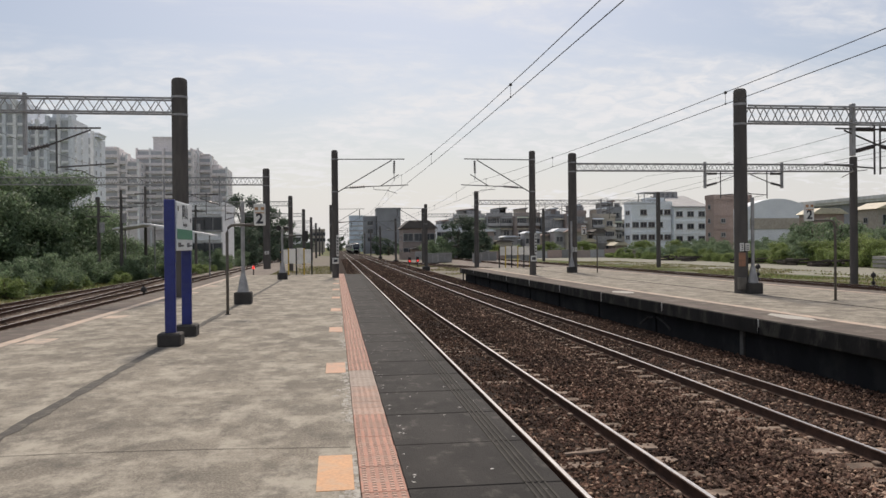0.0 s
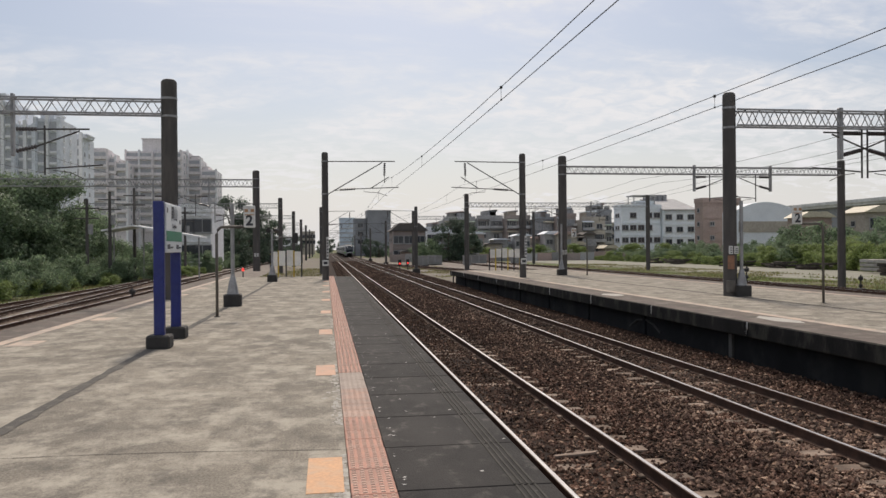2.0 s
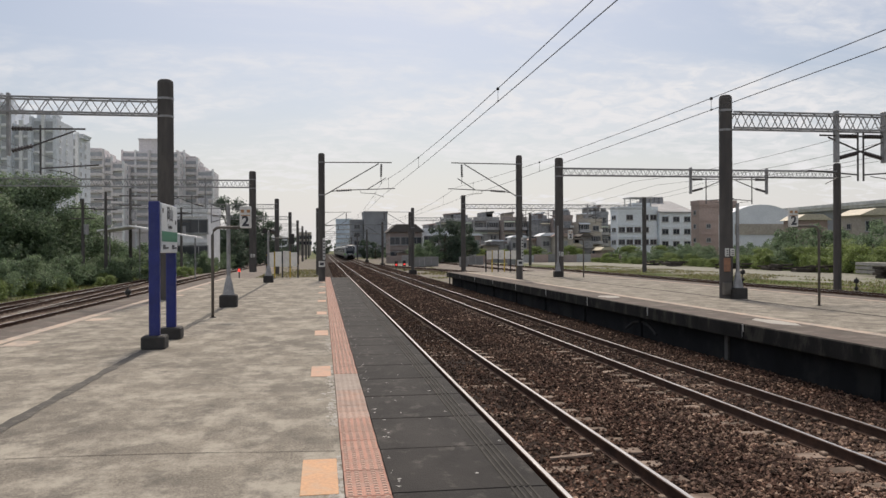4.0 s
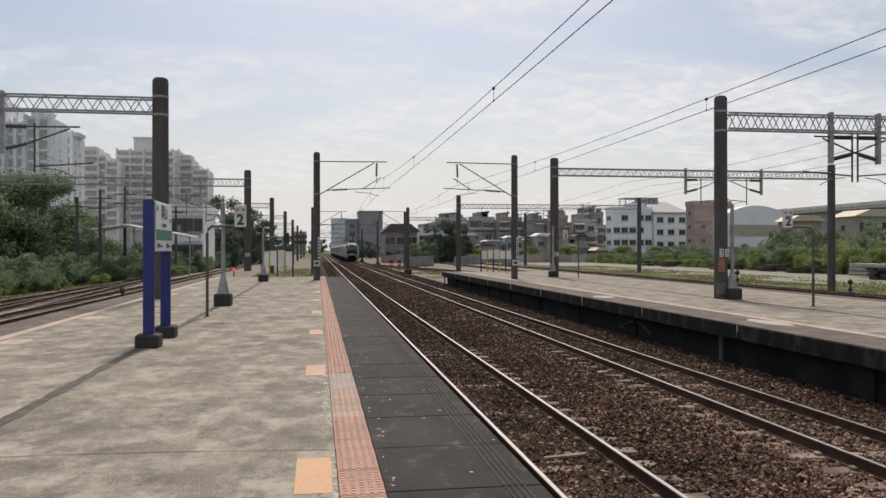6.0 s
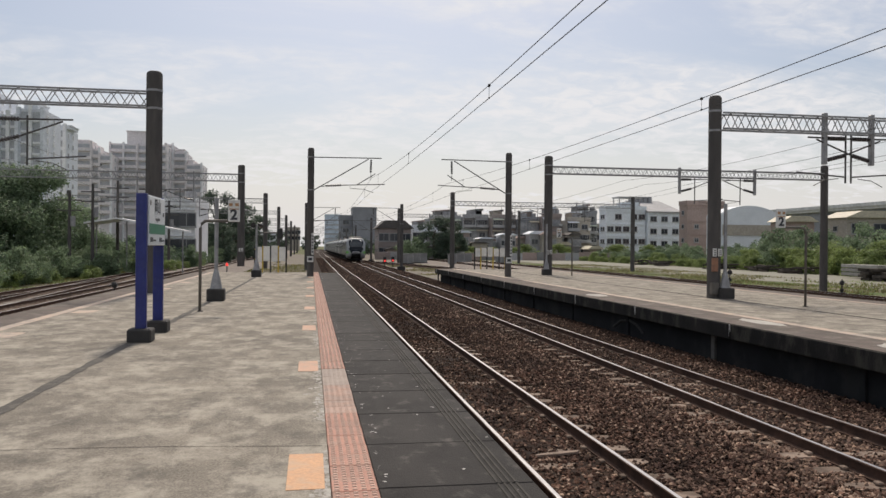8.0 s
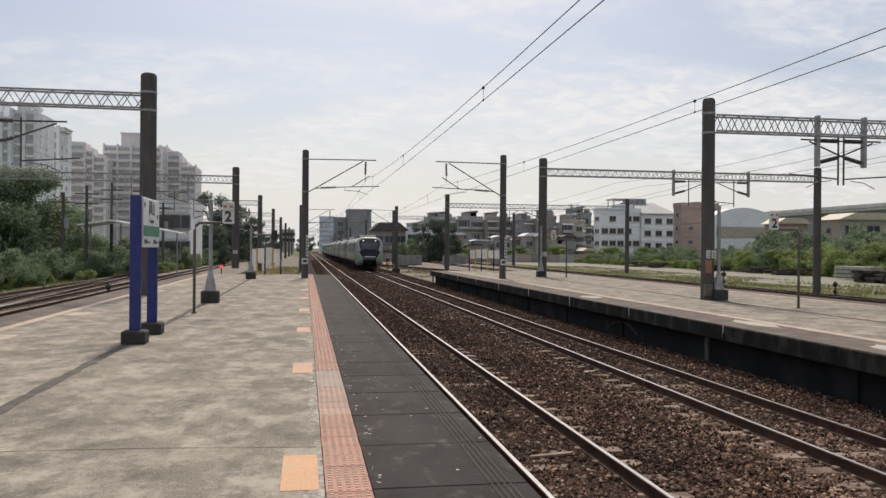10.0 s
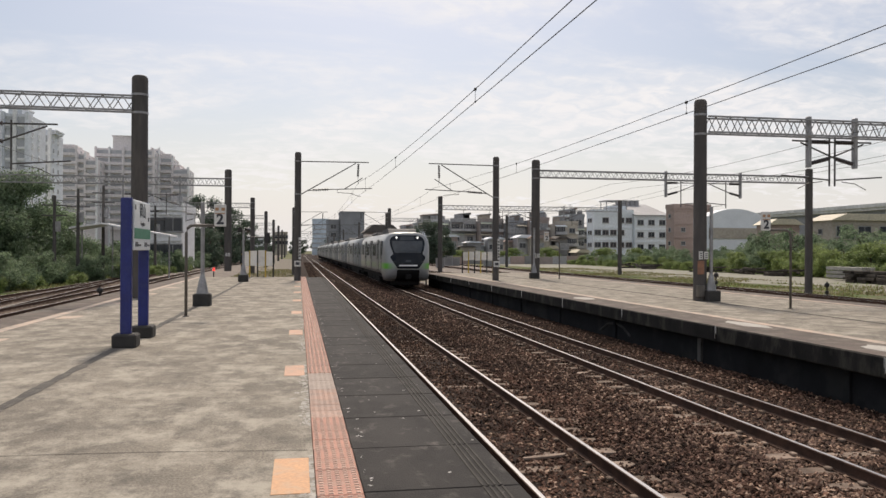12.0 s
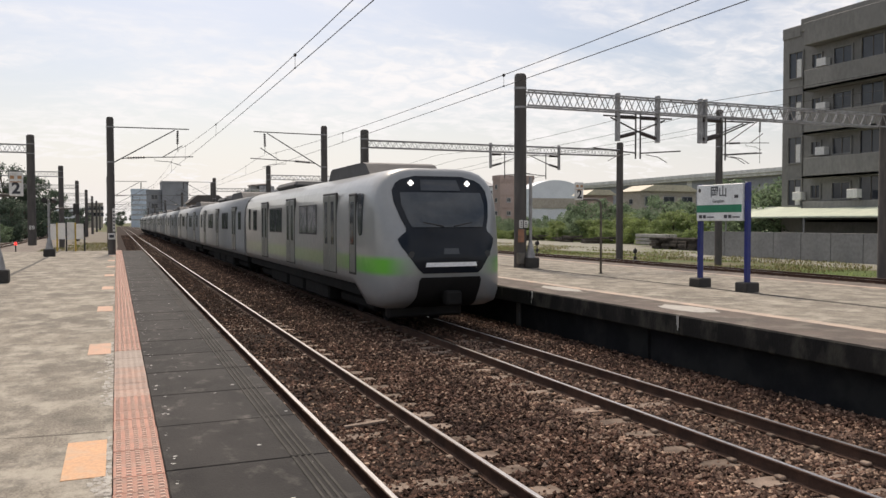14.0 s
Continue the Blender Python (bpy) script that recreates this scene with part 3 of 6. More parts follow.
# ---------------------------------------------------------------- platform A, where the camera stands
A_END = 47.0
pf = Form()
pf.prism([(-6.5, GROUND_Z - 0.1), (EDGE_A - 0.30, GROUND_Z - 0.1), (EDGE_A - 0.30, -0.22), (EDGE_A, -0.20), (EDGE_A, -0.09), (-6.5, -0.09)], 1, -9, A_END)
struct("platform_a_base", pf, WALL_DARK, "dark concrete base of the island platform", "platform")
pf = Form()
pf.box((-5.42, -9, -0.09), (0.14, A_END, 0.0))
platform_a = struct("platform_a", pf, CONCRETE, "blotchy worn concrete platform surface", "platform")
pf = Form()
pf.box((-6.5, -9, -0.09), (-5.64, A_END, -0.004), 0.01)
struct("platform_a_west_edge", pf, LEDGE_DARK, "dark stained concrete platform edge", "platform")
pf = Form()
pf.box((-5.64, -9, -0.09), (-5.42, A_END, 0.003))
struct("platform_a_west_line", pf, PALE_LINE, "faded orange guide line along the platform", "line")
pf = Form()
n = 190
for i in range(n + 1):
    yy = -2.0 + (A_END + 2.0) * (i / n) ** 1.5
    mid = -2.82 + 0.16 * min(1.0, max(0.0, (yy - 8) / 24))
    half = 0.068 + 0.035 * noise.noise((yy * 2.3, 0, 4))
    pf.v += [(mid - half - 0.03 * noise.noise((yy * 5.1, 3, 1)), yy, 0.0035), (mid + half + 0.03 * noise.noise((yy * 4.7, 8, 2)), yy, 0.0035)]
    if i:
        k = len(pf.v) - 4
        pf.f.append((k, k + 1, k + 3, k + 2))
struct("drain_joint", pf, WORN_JOINT, "ragged dark filled joint running along the concrete", "joint")
cr = Form()
for yy, x0, x1 in ((6.35, -5.3, 0.1), (12.4, -5.3, 0.1), (18.6, -5.3, 0.1), (25.0, -5.3, 0.1), (31.0, -5.3, 0.1), (0.2, -5.3, 0.1)):
    n = 24
    for i in range(n):
        xa, xb = x0 + (x1 - x0) * i / n, x0 + (x1 - x0) * (i + 1) / n
        ya, yb = (yy + 0.10 * noise.noise((q * 0.8, yy, 0)) - 0.035 * q for q in (xa, xb))
        w = 0.003 + 0.006 * abs(noise.noise((xa * 3, yy, 5)))
        k = len(cr.v)
        cr.v += [(xa, ya - w, 0.0035), (xb, yb - w, 0.0035), (xb, yb + w, 0.0035), (xa, ya + w, 0.0035)]
        cr.f.append((k, k + 1, k + 2, k + 3))
struct("expansion_joints", cr, JOINT, "thin dark cracks across the concrete platform", "crack")

# tactile strip
def tactile_mesh(name, base, stud, rise=0.011):
    f = Form()
    f.box((-0.148, -0.148, -0.09), (0.148, 0.148, 0.004), 0.004)
    nb = len(f.f)
    for i in range(5):
        for j in range(5):
            cx, cy = -0.115 + 0.0575 * i, -0.115 + 0.0575 * j
            k = len(f.v)
            for s, z in ((1.0, 0.004), (0.66, rise)):
                for dx, dy in ((-1, -1), (1, -1), (1, 1), (-1, 1)):
                    f.v.append((cx + dx * 0.018 * s, cy + dy * 0.011 * s, z))
            f.f.append((k + 4, k + 5, k + 6, k + 7))
            for q in range(4):
                f.f.append((k + q, k + (q + 1) % 4, k + 4 + (q + 1) % 4, k + 4 + q))
    return mesh_of(name, f, [base, stud], pick=lambda p: 1 if p.index >= nb else 0)


TILES = {"near": tactile_mesh("tactile_tile", TACTILE, TACTILE_BUMP), "grey": tactile_mesh("tactile_tile", TACTILE_GREY, TACTILE_GREY, 0.006),
         "mid": tactile_mesh("tactile_tile", TACTILE_MID, TACTILE_MID, 0.007)}
strip = thing("tactile_paving", "terracotta studded tactile tiles along the platform edge", "tactile paving", (0.293, 0, 0), kind="structure")
y = -8.85
while y < A_END:
    o = new("tactile_tile", TILES["grey" if 8.95 < y < 10.1 else "mid" if 7.35 < y < 8.95 else "near"])
    o.parent = strip
    o.location = (random.uniform(-0.002, 0.002), y, random.uniform(-0.002, 0.002))
    y += 0.30

# dark edge slabs with ribs
def slab_mesh(seed):
    rr = random.Random(seed)
    f = Form()
    f.box((0.445, -0.568, -0.09), (EDGE_A, 0.568, -0.003), 0.008)
    nb = len(f.f)
    for i in range(4):
        x = 1.225 + 0.042 * i
        f.box((x, -0.566, -0.004), (x + 0.018, 0.566, 0.004), 0.003)
    nr = len(f.f)
    for _ in range(11):
        x, yy, s = rr.uniform(0.47, 0.58) if rr.random() < 0.72 else rr.uniform(0.62, 1.45), rr.uniform(-0.55, 0.55), rr.uniform(0.003, 0.014)
        k = len(f.v)
        m = 7
        for q in range(m):
            a, r = 6.283 * q / m, s * rr.uniform(0.5, 1.1)
            f.v.append((x + r * 1.4 * math.cos(a), yy + r * math.sin(a), 0.0008))
        f.f.append(tuple(range(k, k + m)))
    return mesh_of("edge_slab", f, [DARK_SLAB, JOINT, WHITE_FLECK], pick=lambda p: 0 if p.index < nb else 1 if p.index < nr else 2)


SLABS = [slab_mesh(s) for s in range(6)]
edge = thing("platform_edge_slabs", "dark concrete edge slabs with ribbed grip strip", "platform edge", kind="structure")
y, k = -8.042, 0
while y < A_END - 0.5:
    o = new("edge_slab", SLABS[(k * 5 + k // 3) % 6])
    o.parent = edge
    o.location = (0, y, random.uniform(-0.002, 0.002))
    y, k = y + 1.148, k + 1

# crumbled mortar along the tactile strip
rr = random.Random(17)
cm = Form()
for i in range(900):
    yy = 4.3 + 16 * rr.random() ** 1.9
    if noise.noise((yy * 0.55, 2, 9)) < -0.05:
        continue
    x, s = 0.135 - abs(rr.gauss(0, 0.05)), rr.uniform(0.005, 0.034)
    k, z = len(cm.v), rr.uniform(0.0008, 0.0034)
    for q in range(6):
        a, r = 6.283 * q / 6, s * rr.uniform(0.4, 1.15)
        cm.v.append((min(x + r * math.cos(a), 0.141), yy + r * 1.7 * math.sin(a), z))
    cm.f.append(tuple(range(k, k + 6)))
tagged(new("mortar_crumbs", mesh_of("mortar_crumbs", cm, MORTAR)), "crumbled pale mortar along the tactile strip", "mortar", kind="stuff")

# painted floor marks beside the tactile strip
mk = Form()
mk.box((-0.125, -0.44, -0.004), (0.125, 0.44, 0.004), 0.002)
mark_mesh, faded_mesh = mesh_of("floor_mark", mk, ORANGE), mesh_of("floor_mark", mk, SALMON)
for i in range(9):
    o = tagged(new("floor_mark", faded_mesh if i else mark_mesh), "worn orange rectangle painted on the platform", "floor mark", "orange marks by the tactile strip")
    o.location = (-0.02, 5.62 + 4.85 * i + (0 if i else 0.0), 0.0)
lm = Form()
lm.box((-0.22, -0.4, -0.004), (0.22, 0.4, 0.0035), 0.002)
left_mark = mesh_of("faded_mark", lm, PALE_LINE)
for i in range(6):
    o = tagged(new("faded_mark", left_mark), "faded orange patch beside the guide line", "floor mark", "faded marks by the west line")
    o.location = (-5.10, 9.6 + 4.9 * i, 0.0)

# ---------------------------------------------------------------- platform B, across the tracks
B_END, B_FAR = 55.5, 17.2
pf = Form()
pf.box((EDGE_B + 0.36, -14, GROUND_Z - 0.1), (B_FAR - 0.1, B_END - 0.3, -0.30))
struct("platform_b_base", pf, WALL_DARK, "platform wall coloured near black for shade below the overhanging edge", "platform")
lips = thing("platform_b_edge", "stained concrete edge beams with white streaks", "platform edge", kind="structure")
y = -9.2
while y < B_END - 0.1:
    y2 = min(y + 4.93, B_END)
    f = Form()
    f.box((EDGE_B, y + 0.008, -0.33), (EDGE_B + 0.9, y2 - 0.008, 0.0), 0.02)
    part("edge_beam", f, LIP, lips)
    f = Form()
    for q in range(3):
        wq = random.uniform(0.006, 0.014)
        f.box((EDGE_B - 0.003, y + 0.02 * q, -0.10 - random.uniform(0.03, 0.22)), (EDGE_B + 0.01, y + 0.02 * q + wq, -0.012), 0.002)
    part("lime_streak", f, WHITE_FLECK, lips, "white lime streak at the joint")
    f = Form()
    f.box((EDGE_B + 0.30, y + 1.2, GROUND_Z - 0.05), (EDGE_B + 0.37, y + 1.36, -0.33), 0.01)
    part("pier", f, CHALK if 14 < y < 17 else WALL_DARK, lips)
    y = y2
pf = Form()
pf.box((EDGE_B + 0.9, -14, -0.30), (B_FAR, B_END, 0.0))
struct("platform_b", pf, CONCRETE, "worn pale concrete surface of the far platform", "platform")
pf = Form()
pf.box((EDGE_B + 0.02, -14, -0.02), (EDGE_B + 1.15, B_END - 0.02, 0.004))
struct("platform_b_edge_band", pf, LEDGE_DARK, "brownish worn band along the platform edge", "platform")
pf = Form()
pf.box((EDGE_B + 1.16, -14, -0.004), (EDGE_B + 1.42, B_END - 0.02, 0.006))
struct("platform_b_line", pf, PALE_LINE, "pale worn guide line on the far platform", "line")
pf = Form()
pf.box((B_FAR - 1.1, -14, -0.004), (B_FAR - 0.86, B_END - 0.02, 0.006))
struct("platform_b_far_line", pf, PALE_LINE, "pale guide line on the far side of the platform", "line")
pf = Form()
pf.box((B_FAR - 0.84, -14, -0.006), (B_FAR + 0.02, B_END - 0.03, 0.004))
struct("platform_b_far_band", pf, LEDGE_DARK, "brownish band along the far edge", "platform")
for i, (x, yy, a, b) in enumerate(((9.42, 11.2, 0.36, 0.75), (9.5, 15.7, 0.3, 0.85), (9.3, 25.0, 0.35, 0.7))):
    f = Form()
    rr = random.Random(i + 3)
    f.prism([(x + a * math.cos(t) * rr.uniform(0.75, 1.1), yy + b * math.sin(t) * rr.uniform(0.75, 1.1)) for t in np.linspace(0, 6.283, 15)[:-1]], 2, 0.0, 0.009)
    struct("mortar_patch", f, PATCH, "pale mortar repair patch on the edge band", "patch")
f = Form()
f.prism([(12.62, -10), (12.78, -10), (12.72, B_END), (12.62, B_END)], 2, -0.01, 0.005)
struct("drain_joint_b", f, JOINT, "dark filled joint along the far platform", "joint")


# ---------------------------------------------------------------- overhead line
def plates(parent, r, z, face_y=-1):
    f = Form()
    f.box((-0.14, face_y * (r + 0.03), z - 0.13), (-0.02, face_y * (r - 0.02), z + 0.13), 0.006)
    part("number_plate", f, PLATE_WHITE, parent, "white plate with dark bars")
    f = Form()
    f.box((0.03, face_y * (r + 0.03), z - 0.12), (0.17, face_y * (r - 0.02), z + 0.12), 0.006)
    part("number_plate", f, PLATE_WHITE, parent)
    f = Form()
    for q in range(3):
        f.box((-0.11, face_y * (r + 0.033), z - 0.09 + 0.07 * q), (-0.05, face_y * (r + 0.028), z - 0.06 + 0.07 * q))
        f.box((0.06, face_y * (r + 0.033), z - 0.08 + 0.06 * q), (0.14, face_y * (r + 0.028), z - 0.055 + 0.06 * q))
    part("lettering", f, INK, parent)


def shaft(parent, x, z0, h, r, block=0.0):
    f = Form()
    f.tube([(x, 0, z0), (x, 0, h - 0.06), (x, 0, h)], r * 1.06, 20, r * 0.94)
    part("pole", f, POLE, parent, smooth=False)
    f = Form()
    f.tube([(x, 0, h - 0.04), (x, 0, h + 0.03), (x, 0, h + 0.05)], r * 0.96, 20, r * 0.7)
    part("cap", f, POLE, parent)
    if block:
        f = Form()
        f.box((x - block, -block, z0 - 0.02), (x + block, block, z0 + 0.26), 0.03)
        part("footing", f, BLOCK, parent)


def lattice(parent, x0, x1, z0, z1, fine, depth=0.42, step=0.29, phase=1):
    for yy in (-depth / 2, depth / 2):
        for z in (z0, z1):
            f = Form()
            f.box((x0, yy - 0.028, z - 0.028), (x1, yy + 0.028, z + 0.028), 0.006)
            part("chord", f, GALV, parent)
    n = max(2, int(abs(x1 - x0) / step))
    dx, dz = (x1 - x0) / n, z1 - z0
    meshes = [mesh_of("lacing_bar", Form().tube([(-dx / 2, 0, -k * dz / 2), (dx / 2, 0, k * dz / 2)], 0.016, 5), GALV) for k in (1, -1)]
    for yy, ph in ((-depth / 2, 0), (depth / 2, phase)):
        joined = Form()
        for i in range(n):
            up = (i + ph) % 2
            xc = x0 + dx * (i + 0.5)
            if fine:
                o = new("lacing_bar", meshes[up])
                o.parent, o.location = parent, (xc, yy, (z0 + z1) / 2)
            else:
                k = -1 if up else 1
                joined.tube([(xc - dx / 2, yy, (z0 + z1) / 2 - k * dz / 2), (xc + dx / 2, yy, (z0 + z1) / 2 + k * dz / 2)], 0.016, 4)
        if not fine:
            tagged(part("lacing", joined, GALV, parent), kind="stuff")


def insulator(parent, a, b, r=0.055, n=7):
    a, b = Vector(a), Vector(b)
    f = Form()
    f.tube([a, b], r * 0.45, 8)
    for i in range(n):
        c = a.lerp(b, (i + 0.5) / n)
        d = (b - a) / n * 0.28
        f.tube([c - d, c + d], r, 10)
    part("insulator", f, CERAMIC, parent, "dark ribbed insulator")


def drop_arm(parent, x, z_top, z_arm, side, half=0.08):
    """A post hung from the beam, with two insulated arms to one side."""
    f = Form()
    f.box((x - half, -0.09, z_arm - 0.15), (x + half, 0.09, z_top + 0.14), 0.012)
    post = part("drop_post", f, GALV, parent)
    for z in (z_arm, z_arm + 0.70):
        insulator(parent, (x + side * 0.1, -0.02, z), (x + side * 0.72, -0.02, z + (0.16 if z == z_arm else 0.0)), 0.07)
    f = Form()
    f.tube([(x + side * 0.72, -0.02, z_arm + 0.70), (x + side * 2.3, -0.02, z_arm + 0.72)], 0.03, 6)
    f.tube([(x + side * 0.72, -0.02, z_arm + 0.16), (x + side * 2.0, -0.02, z_arm + 0.66)], 0.028, 6)
    f.tube([(x + side * 0.95, -0.02, z_arm - 0.75), (x + side * 0.95, -0.02, z_arm + 0.82)], 0.03, 6)
    f.tube([(x + side * 0.95, -0.02, z_arm - 0.55), (x + side * 2.7, -0.02, z_arm - 0.42)], 0.026, 6)
    f.tube([(x + side * 1.2, -0.02, z_arm - 0.6), (x + side * 1.7, -0.02, z_arm - 0.66), (x + side * 2.1, -0.02, z_arm - 0.85)], 0.014, 5)
    part("cantilever_arm", f, IRON, parent)


def portal(x0, x1, y, z0a, z0b, h, bz0, bz1, r, drops, label, block_a=0.0, plate_z=None):
    t = thing("overhead_portal", label, "catenary portal", (0, y, 0), "portals over the station tracks")
    shaft(t, x0, z0a, h, r, block_a)
    if x1 is not None and z0b is not None:
        shaft(t, x1, z0b, h - 0.1, r * 0.92)
    s = 1 if x1 > x0 else -1
    lattice(t, x0 + s * r * 0.8, x1 - s * r * 0.6 if z0b is not None else x1, bz0, bz1, y < 50, step=0.25 if x0 > 0 else 0.29, phase=0 if x0 > 0 else 1)
    for z in (bz0 - 0.06, bz1 + 0.06):
        f = Form()
        f.tube([(x0, 0, z - 0.035), (x0, 0, z + 0.035)], r * 1.05, 20)
        part("band", f, GALV, t, "steel clamp band")
    for x, z, side in drops:
        drop_arm(t, x, bz1, z, side, 0.045 if x < 0 else 0.06)
    if plate_z is not None:
        e = new("plates")
        e.parent, e.location = t, (x0, 0, 0)
        plates(e, r, plate_z)
    return t


PORTAL = "dark concrete pole carrying a galvanised lattice beam"
portal(-5.0, -27.0, 26.8, 0.0, GROUND_Z, 7.06, 5.97, 6.43, 0.25, [(-9.75, 4.75, 1), (-15.2, 4.75, 1)], PORTAL, plate_z=1.7)
portal(-5.05, -27.0, 59.8, 0.0, GROUND_Z, 7.35, 6.2, 6.72, 0.25, [(-12.3, 4.8, 1), (-8.4, 4.8, -1)], PORTAL, plate_z=1.2)
portal(-5.1, -26.0, 92.0, GROUND_Z, GROUND_Z, 7.4, 6.3, 6.8, 0.25, [(-12.3, 4.8, 1)], PORTAL)
portal(-4.9, -24.0, 124.0, GROUND_Z, GROUND_Z, 7.4, 6.3, 6.8, 0.25, [], PORTAL)
for y in (158.0, 196.0, 238.0, 285.0):
    portal(-4.8, -22.0, y, GROUND_Z, GROUND_Z, 7.4, 6.3, 6.8, 0.25, [], PORTAL)
portal(12.66, 29.6, 23.6, 0.0, GROUND_Z, 6.38, 5.38, 5.88, 0.20, [(16.5, 4.50, 1), (18.2, 4.50, -1), (20.1, 4.55, 1), (20.32, 4.55, 1)], PORTAL, 0.0, 1.45)
portal(13.4, 30.8, 44.0, 0.0, GROUND_Z, 6.75, 5.80, 6.20, 0.235, [(21.4, 4.95, 1), (26.2, 4.95, -1)], PORTAL, plate_z=1.3)
portal(15.3, 36.2, 86.0, GROUND_Z, GROUND_Z, 7.5, 6.1, 6.55, 0.25, [(21.4, 5.2, 1), (25.9, 5.2, -1), (29.5, 5.2, 1)], PORTAL)
portal(14.0, 34.0, 128.0, GROUND_Z, GROUND_Z, 7.6, 6.3, 6.8, 0.25, [(19, 5.3, 1)], PORTAL)


def mast(x, y, z0, h, side, label, r=0.155, plate=True):
    """A single pole with one bracket arm that holds the wires of a main track."""
    t = thing("catenary_mast", label, "catenary mast", (x, y, 0), "masts beside the main tracks")
    shaft(t, 0, z0, h, r)
    k = side
    top, low = h - 0.42, h - 2.10
    for z in (top, low):
        f = Form()
        f.tube([(0, 0, z - 0.03), (0, 0, z + 0.03)], r * 1.1, 16)
        part("band", f, GALV, t)
    f = Form()
    f.tube([(k * r, 0, top), (k * 3.62, 0, top + 0.03)], 0.028, 6)
    part("top_tube", f, IRON, t)
    f = Form()
    f.tube([(k * r, 0, low), (k * 2.95, 0, top - 0.03)], 0.028, 6)
    part("stay_tube", f, IRON, t)
    insulator(t, (k * 3.08, 0, top - 0.05), (k * 3.06, 0, top - 0.72), 0.06)
    insulator(t, (k * 0.75, 0, low + 0.22), (k * 1.55, 0, low + 0.27), 0.06)
    f = Form()
    f.tube([(k * 0.5, 0, low + 0.18), (k * 0.75, 0, low + 0.22)], 0.024, 6)
    f.tube([(k * 1.55, 0, low + 0.27), (k * 3.8, 0, low + 0.36)], 0.024, 6)
    f.tube([(k * 2.35, 0, low + 0.30), (k * 3.3, 0, top - 0.78)], 0.024, 6)
    part("lower_tube", f, IRON, t)
    f = Form()
    f.tube([(k * 3.06, 0, top - 0.70), (k * 3.08, 0, 5.0 if h > 6.3 else 4.9)], 0.014, 5)
    f.tube([(k * 2.0, 0, low + 0.24), (k * 2.0, 0, low + 0.12), (k * 2.7, 0, low + 0.08), (k * 3.2, 0, low - 0.08)], 0.014, 5)
    part("registration_arm", f, IRON, t)
    if plate:
        f = Form()
        f.box((0.05, -r - 0.05, 1.1), (0.17, -r - 0.02, 2.2), 0.006)
        part("mast_board", f, PLATE_WHITE, t, "tall white board with dark bars")
        f = Form()
        for q in range(6):
            f.box((0.075, -r - 0.056, 1.2 + 0.16 * q), (0.145, -r - 0.049, 1.29 + 0.16 * q))
        part("lettering", f, INK, t)
        f = Form()
        f.box((-0.16, -r - 0.05, 0.72), (0.16, -r - 0.02, 1.02), 0.006)
        part("number_plate", f, PLATE_WHITE, t)
        f = Form()
        f.box((-0.10, -r - 0.056, 0.80), (0.10, -r - 0.049, 0.94))
        part("lettering", f, INK, t)
    return t


MAST = "slim dark concrete mast with a steel bracket arm"
mast(33.0, 37.2, GROUND_Z, 8.0, 1, "tall dark mast with bracket arms beyond the sidings", 0.2, plate=False)
mast(-0.03, 41.4, 0.0, 6.52, 1, MAST, 0.165)
mast(10.3, 41.0, 0.0, 6.50, -1, MAST, 0.165)
for i, y in enumerate((86.0, 130.0, 176.0, 224.0, 272.0)):
    mast(9.7, y, GROUND_Z, 6.1, -1, MAST, 0.18, plate=False)
    mast(-0.5, y + 1.0, GROUND_Z, 6.1, 1, MAST, 0.18, plate=False)
    if i < 3:
        f = Form()
        f.box((9.3, y - 0.4, GROUND_Z), (10.1, y + 0.4, GROUND_Z + 0.5), 0.04)
        struct("mast_footing", f, BLOCK, "dark concrete footing of a mast", "footing", kind="")


def span(xs, ys, top, low, sag_top, sag_low, label):
    """Messenger and contact wire over one track with their droppers, zigzagging from mast to mast."""
    t = thing("overhead_wire", label, "overhead wire", group="overhead wires")
    for name, z, sag, r in (("messenger_wire", top, sag_top, 0.0068), ("contact_wire", low, sag_low, 0.0068)):
        f = Form()
        pts = []
        for a, b, xa, xb in zip(ys, ys[1:], xs, xs[1:]):
            for i in range(14):
                u = i / 14
                pts.append((xa + (xb - xa) * u, a + (b - a) * u, z - 4 * sag * u * (1 - u)))
        pts.append((xs[-1], ys[-1], z))
        f.tube(pts, r, 5)
        part(name, f, WIRE, t)
    for a, b, xa, xb in zip(ys, ys[1:], xs, xs[1:]):
        if a > 140:
            break
        n = 5
        for i in range(1, n + 1):
            u = i / n - 0.074 if a < 0 else (i - 0.5) / n
            y, x = a + (b - a) * u, xa + (xb - xa) * u
            zt, zl = top - 4 * sag_top * u * (1 - u), low - 4 * sag_low * u * (1 - u)
            f = Form()
            f.tube([(x, y, zl), (x, y, zt)], 0.004, 4)
            f.box((x - 0.022, y - 0.028, zt - 0.03), (x + 0.022, y + 0.028, zt + 0.022), 0.01)
            f.box((x - 0.012, y - 0.02, zl - 0.012), (x + 0.012, y + 0.02, zl + 0.02), 0.005)
            part("dropper", f, WIRE, t)


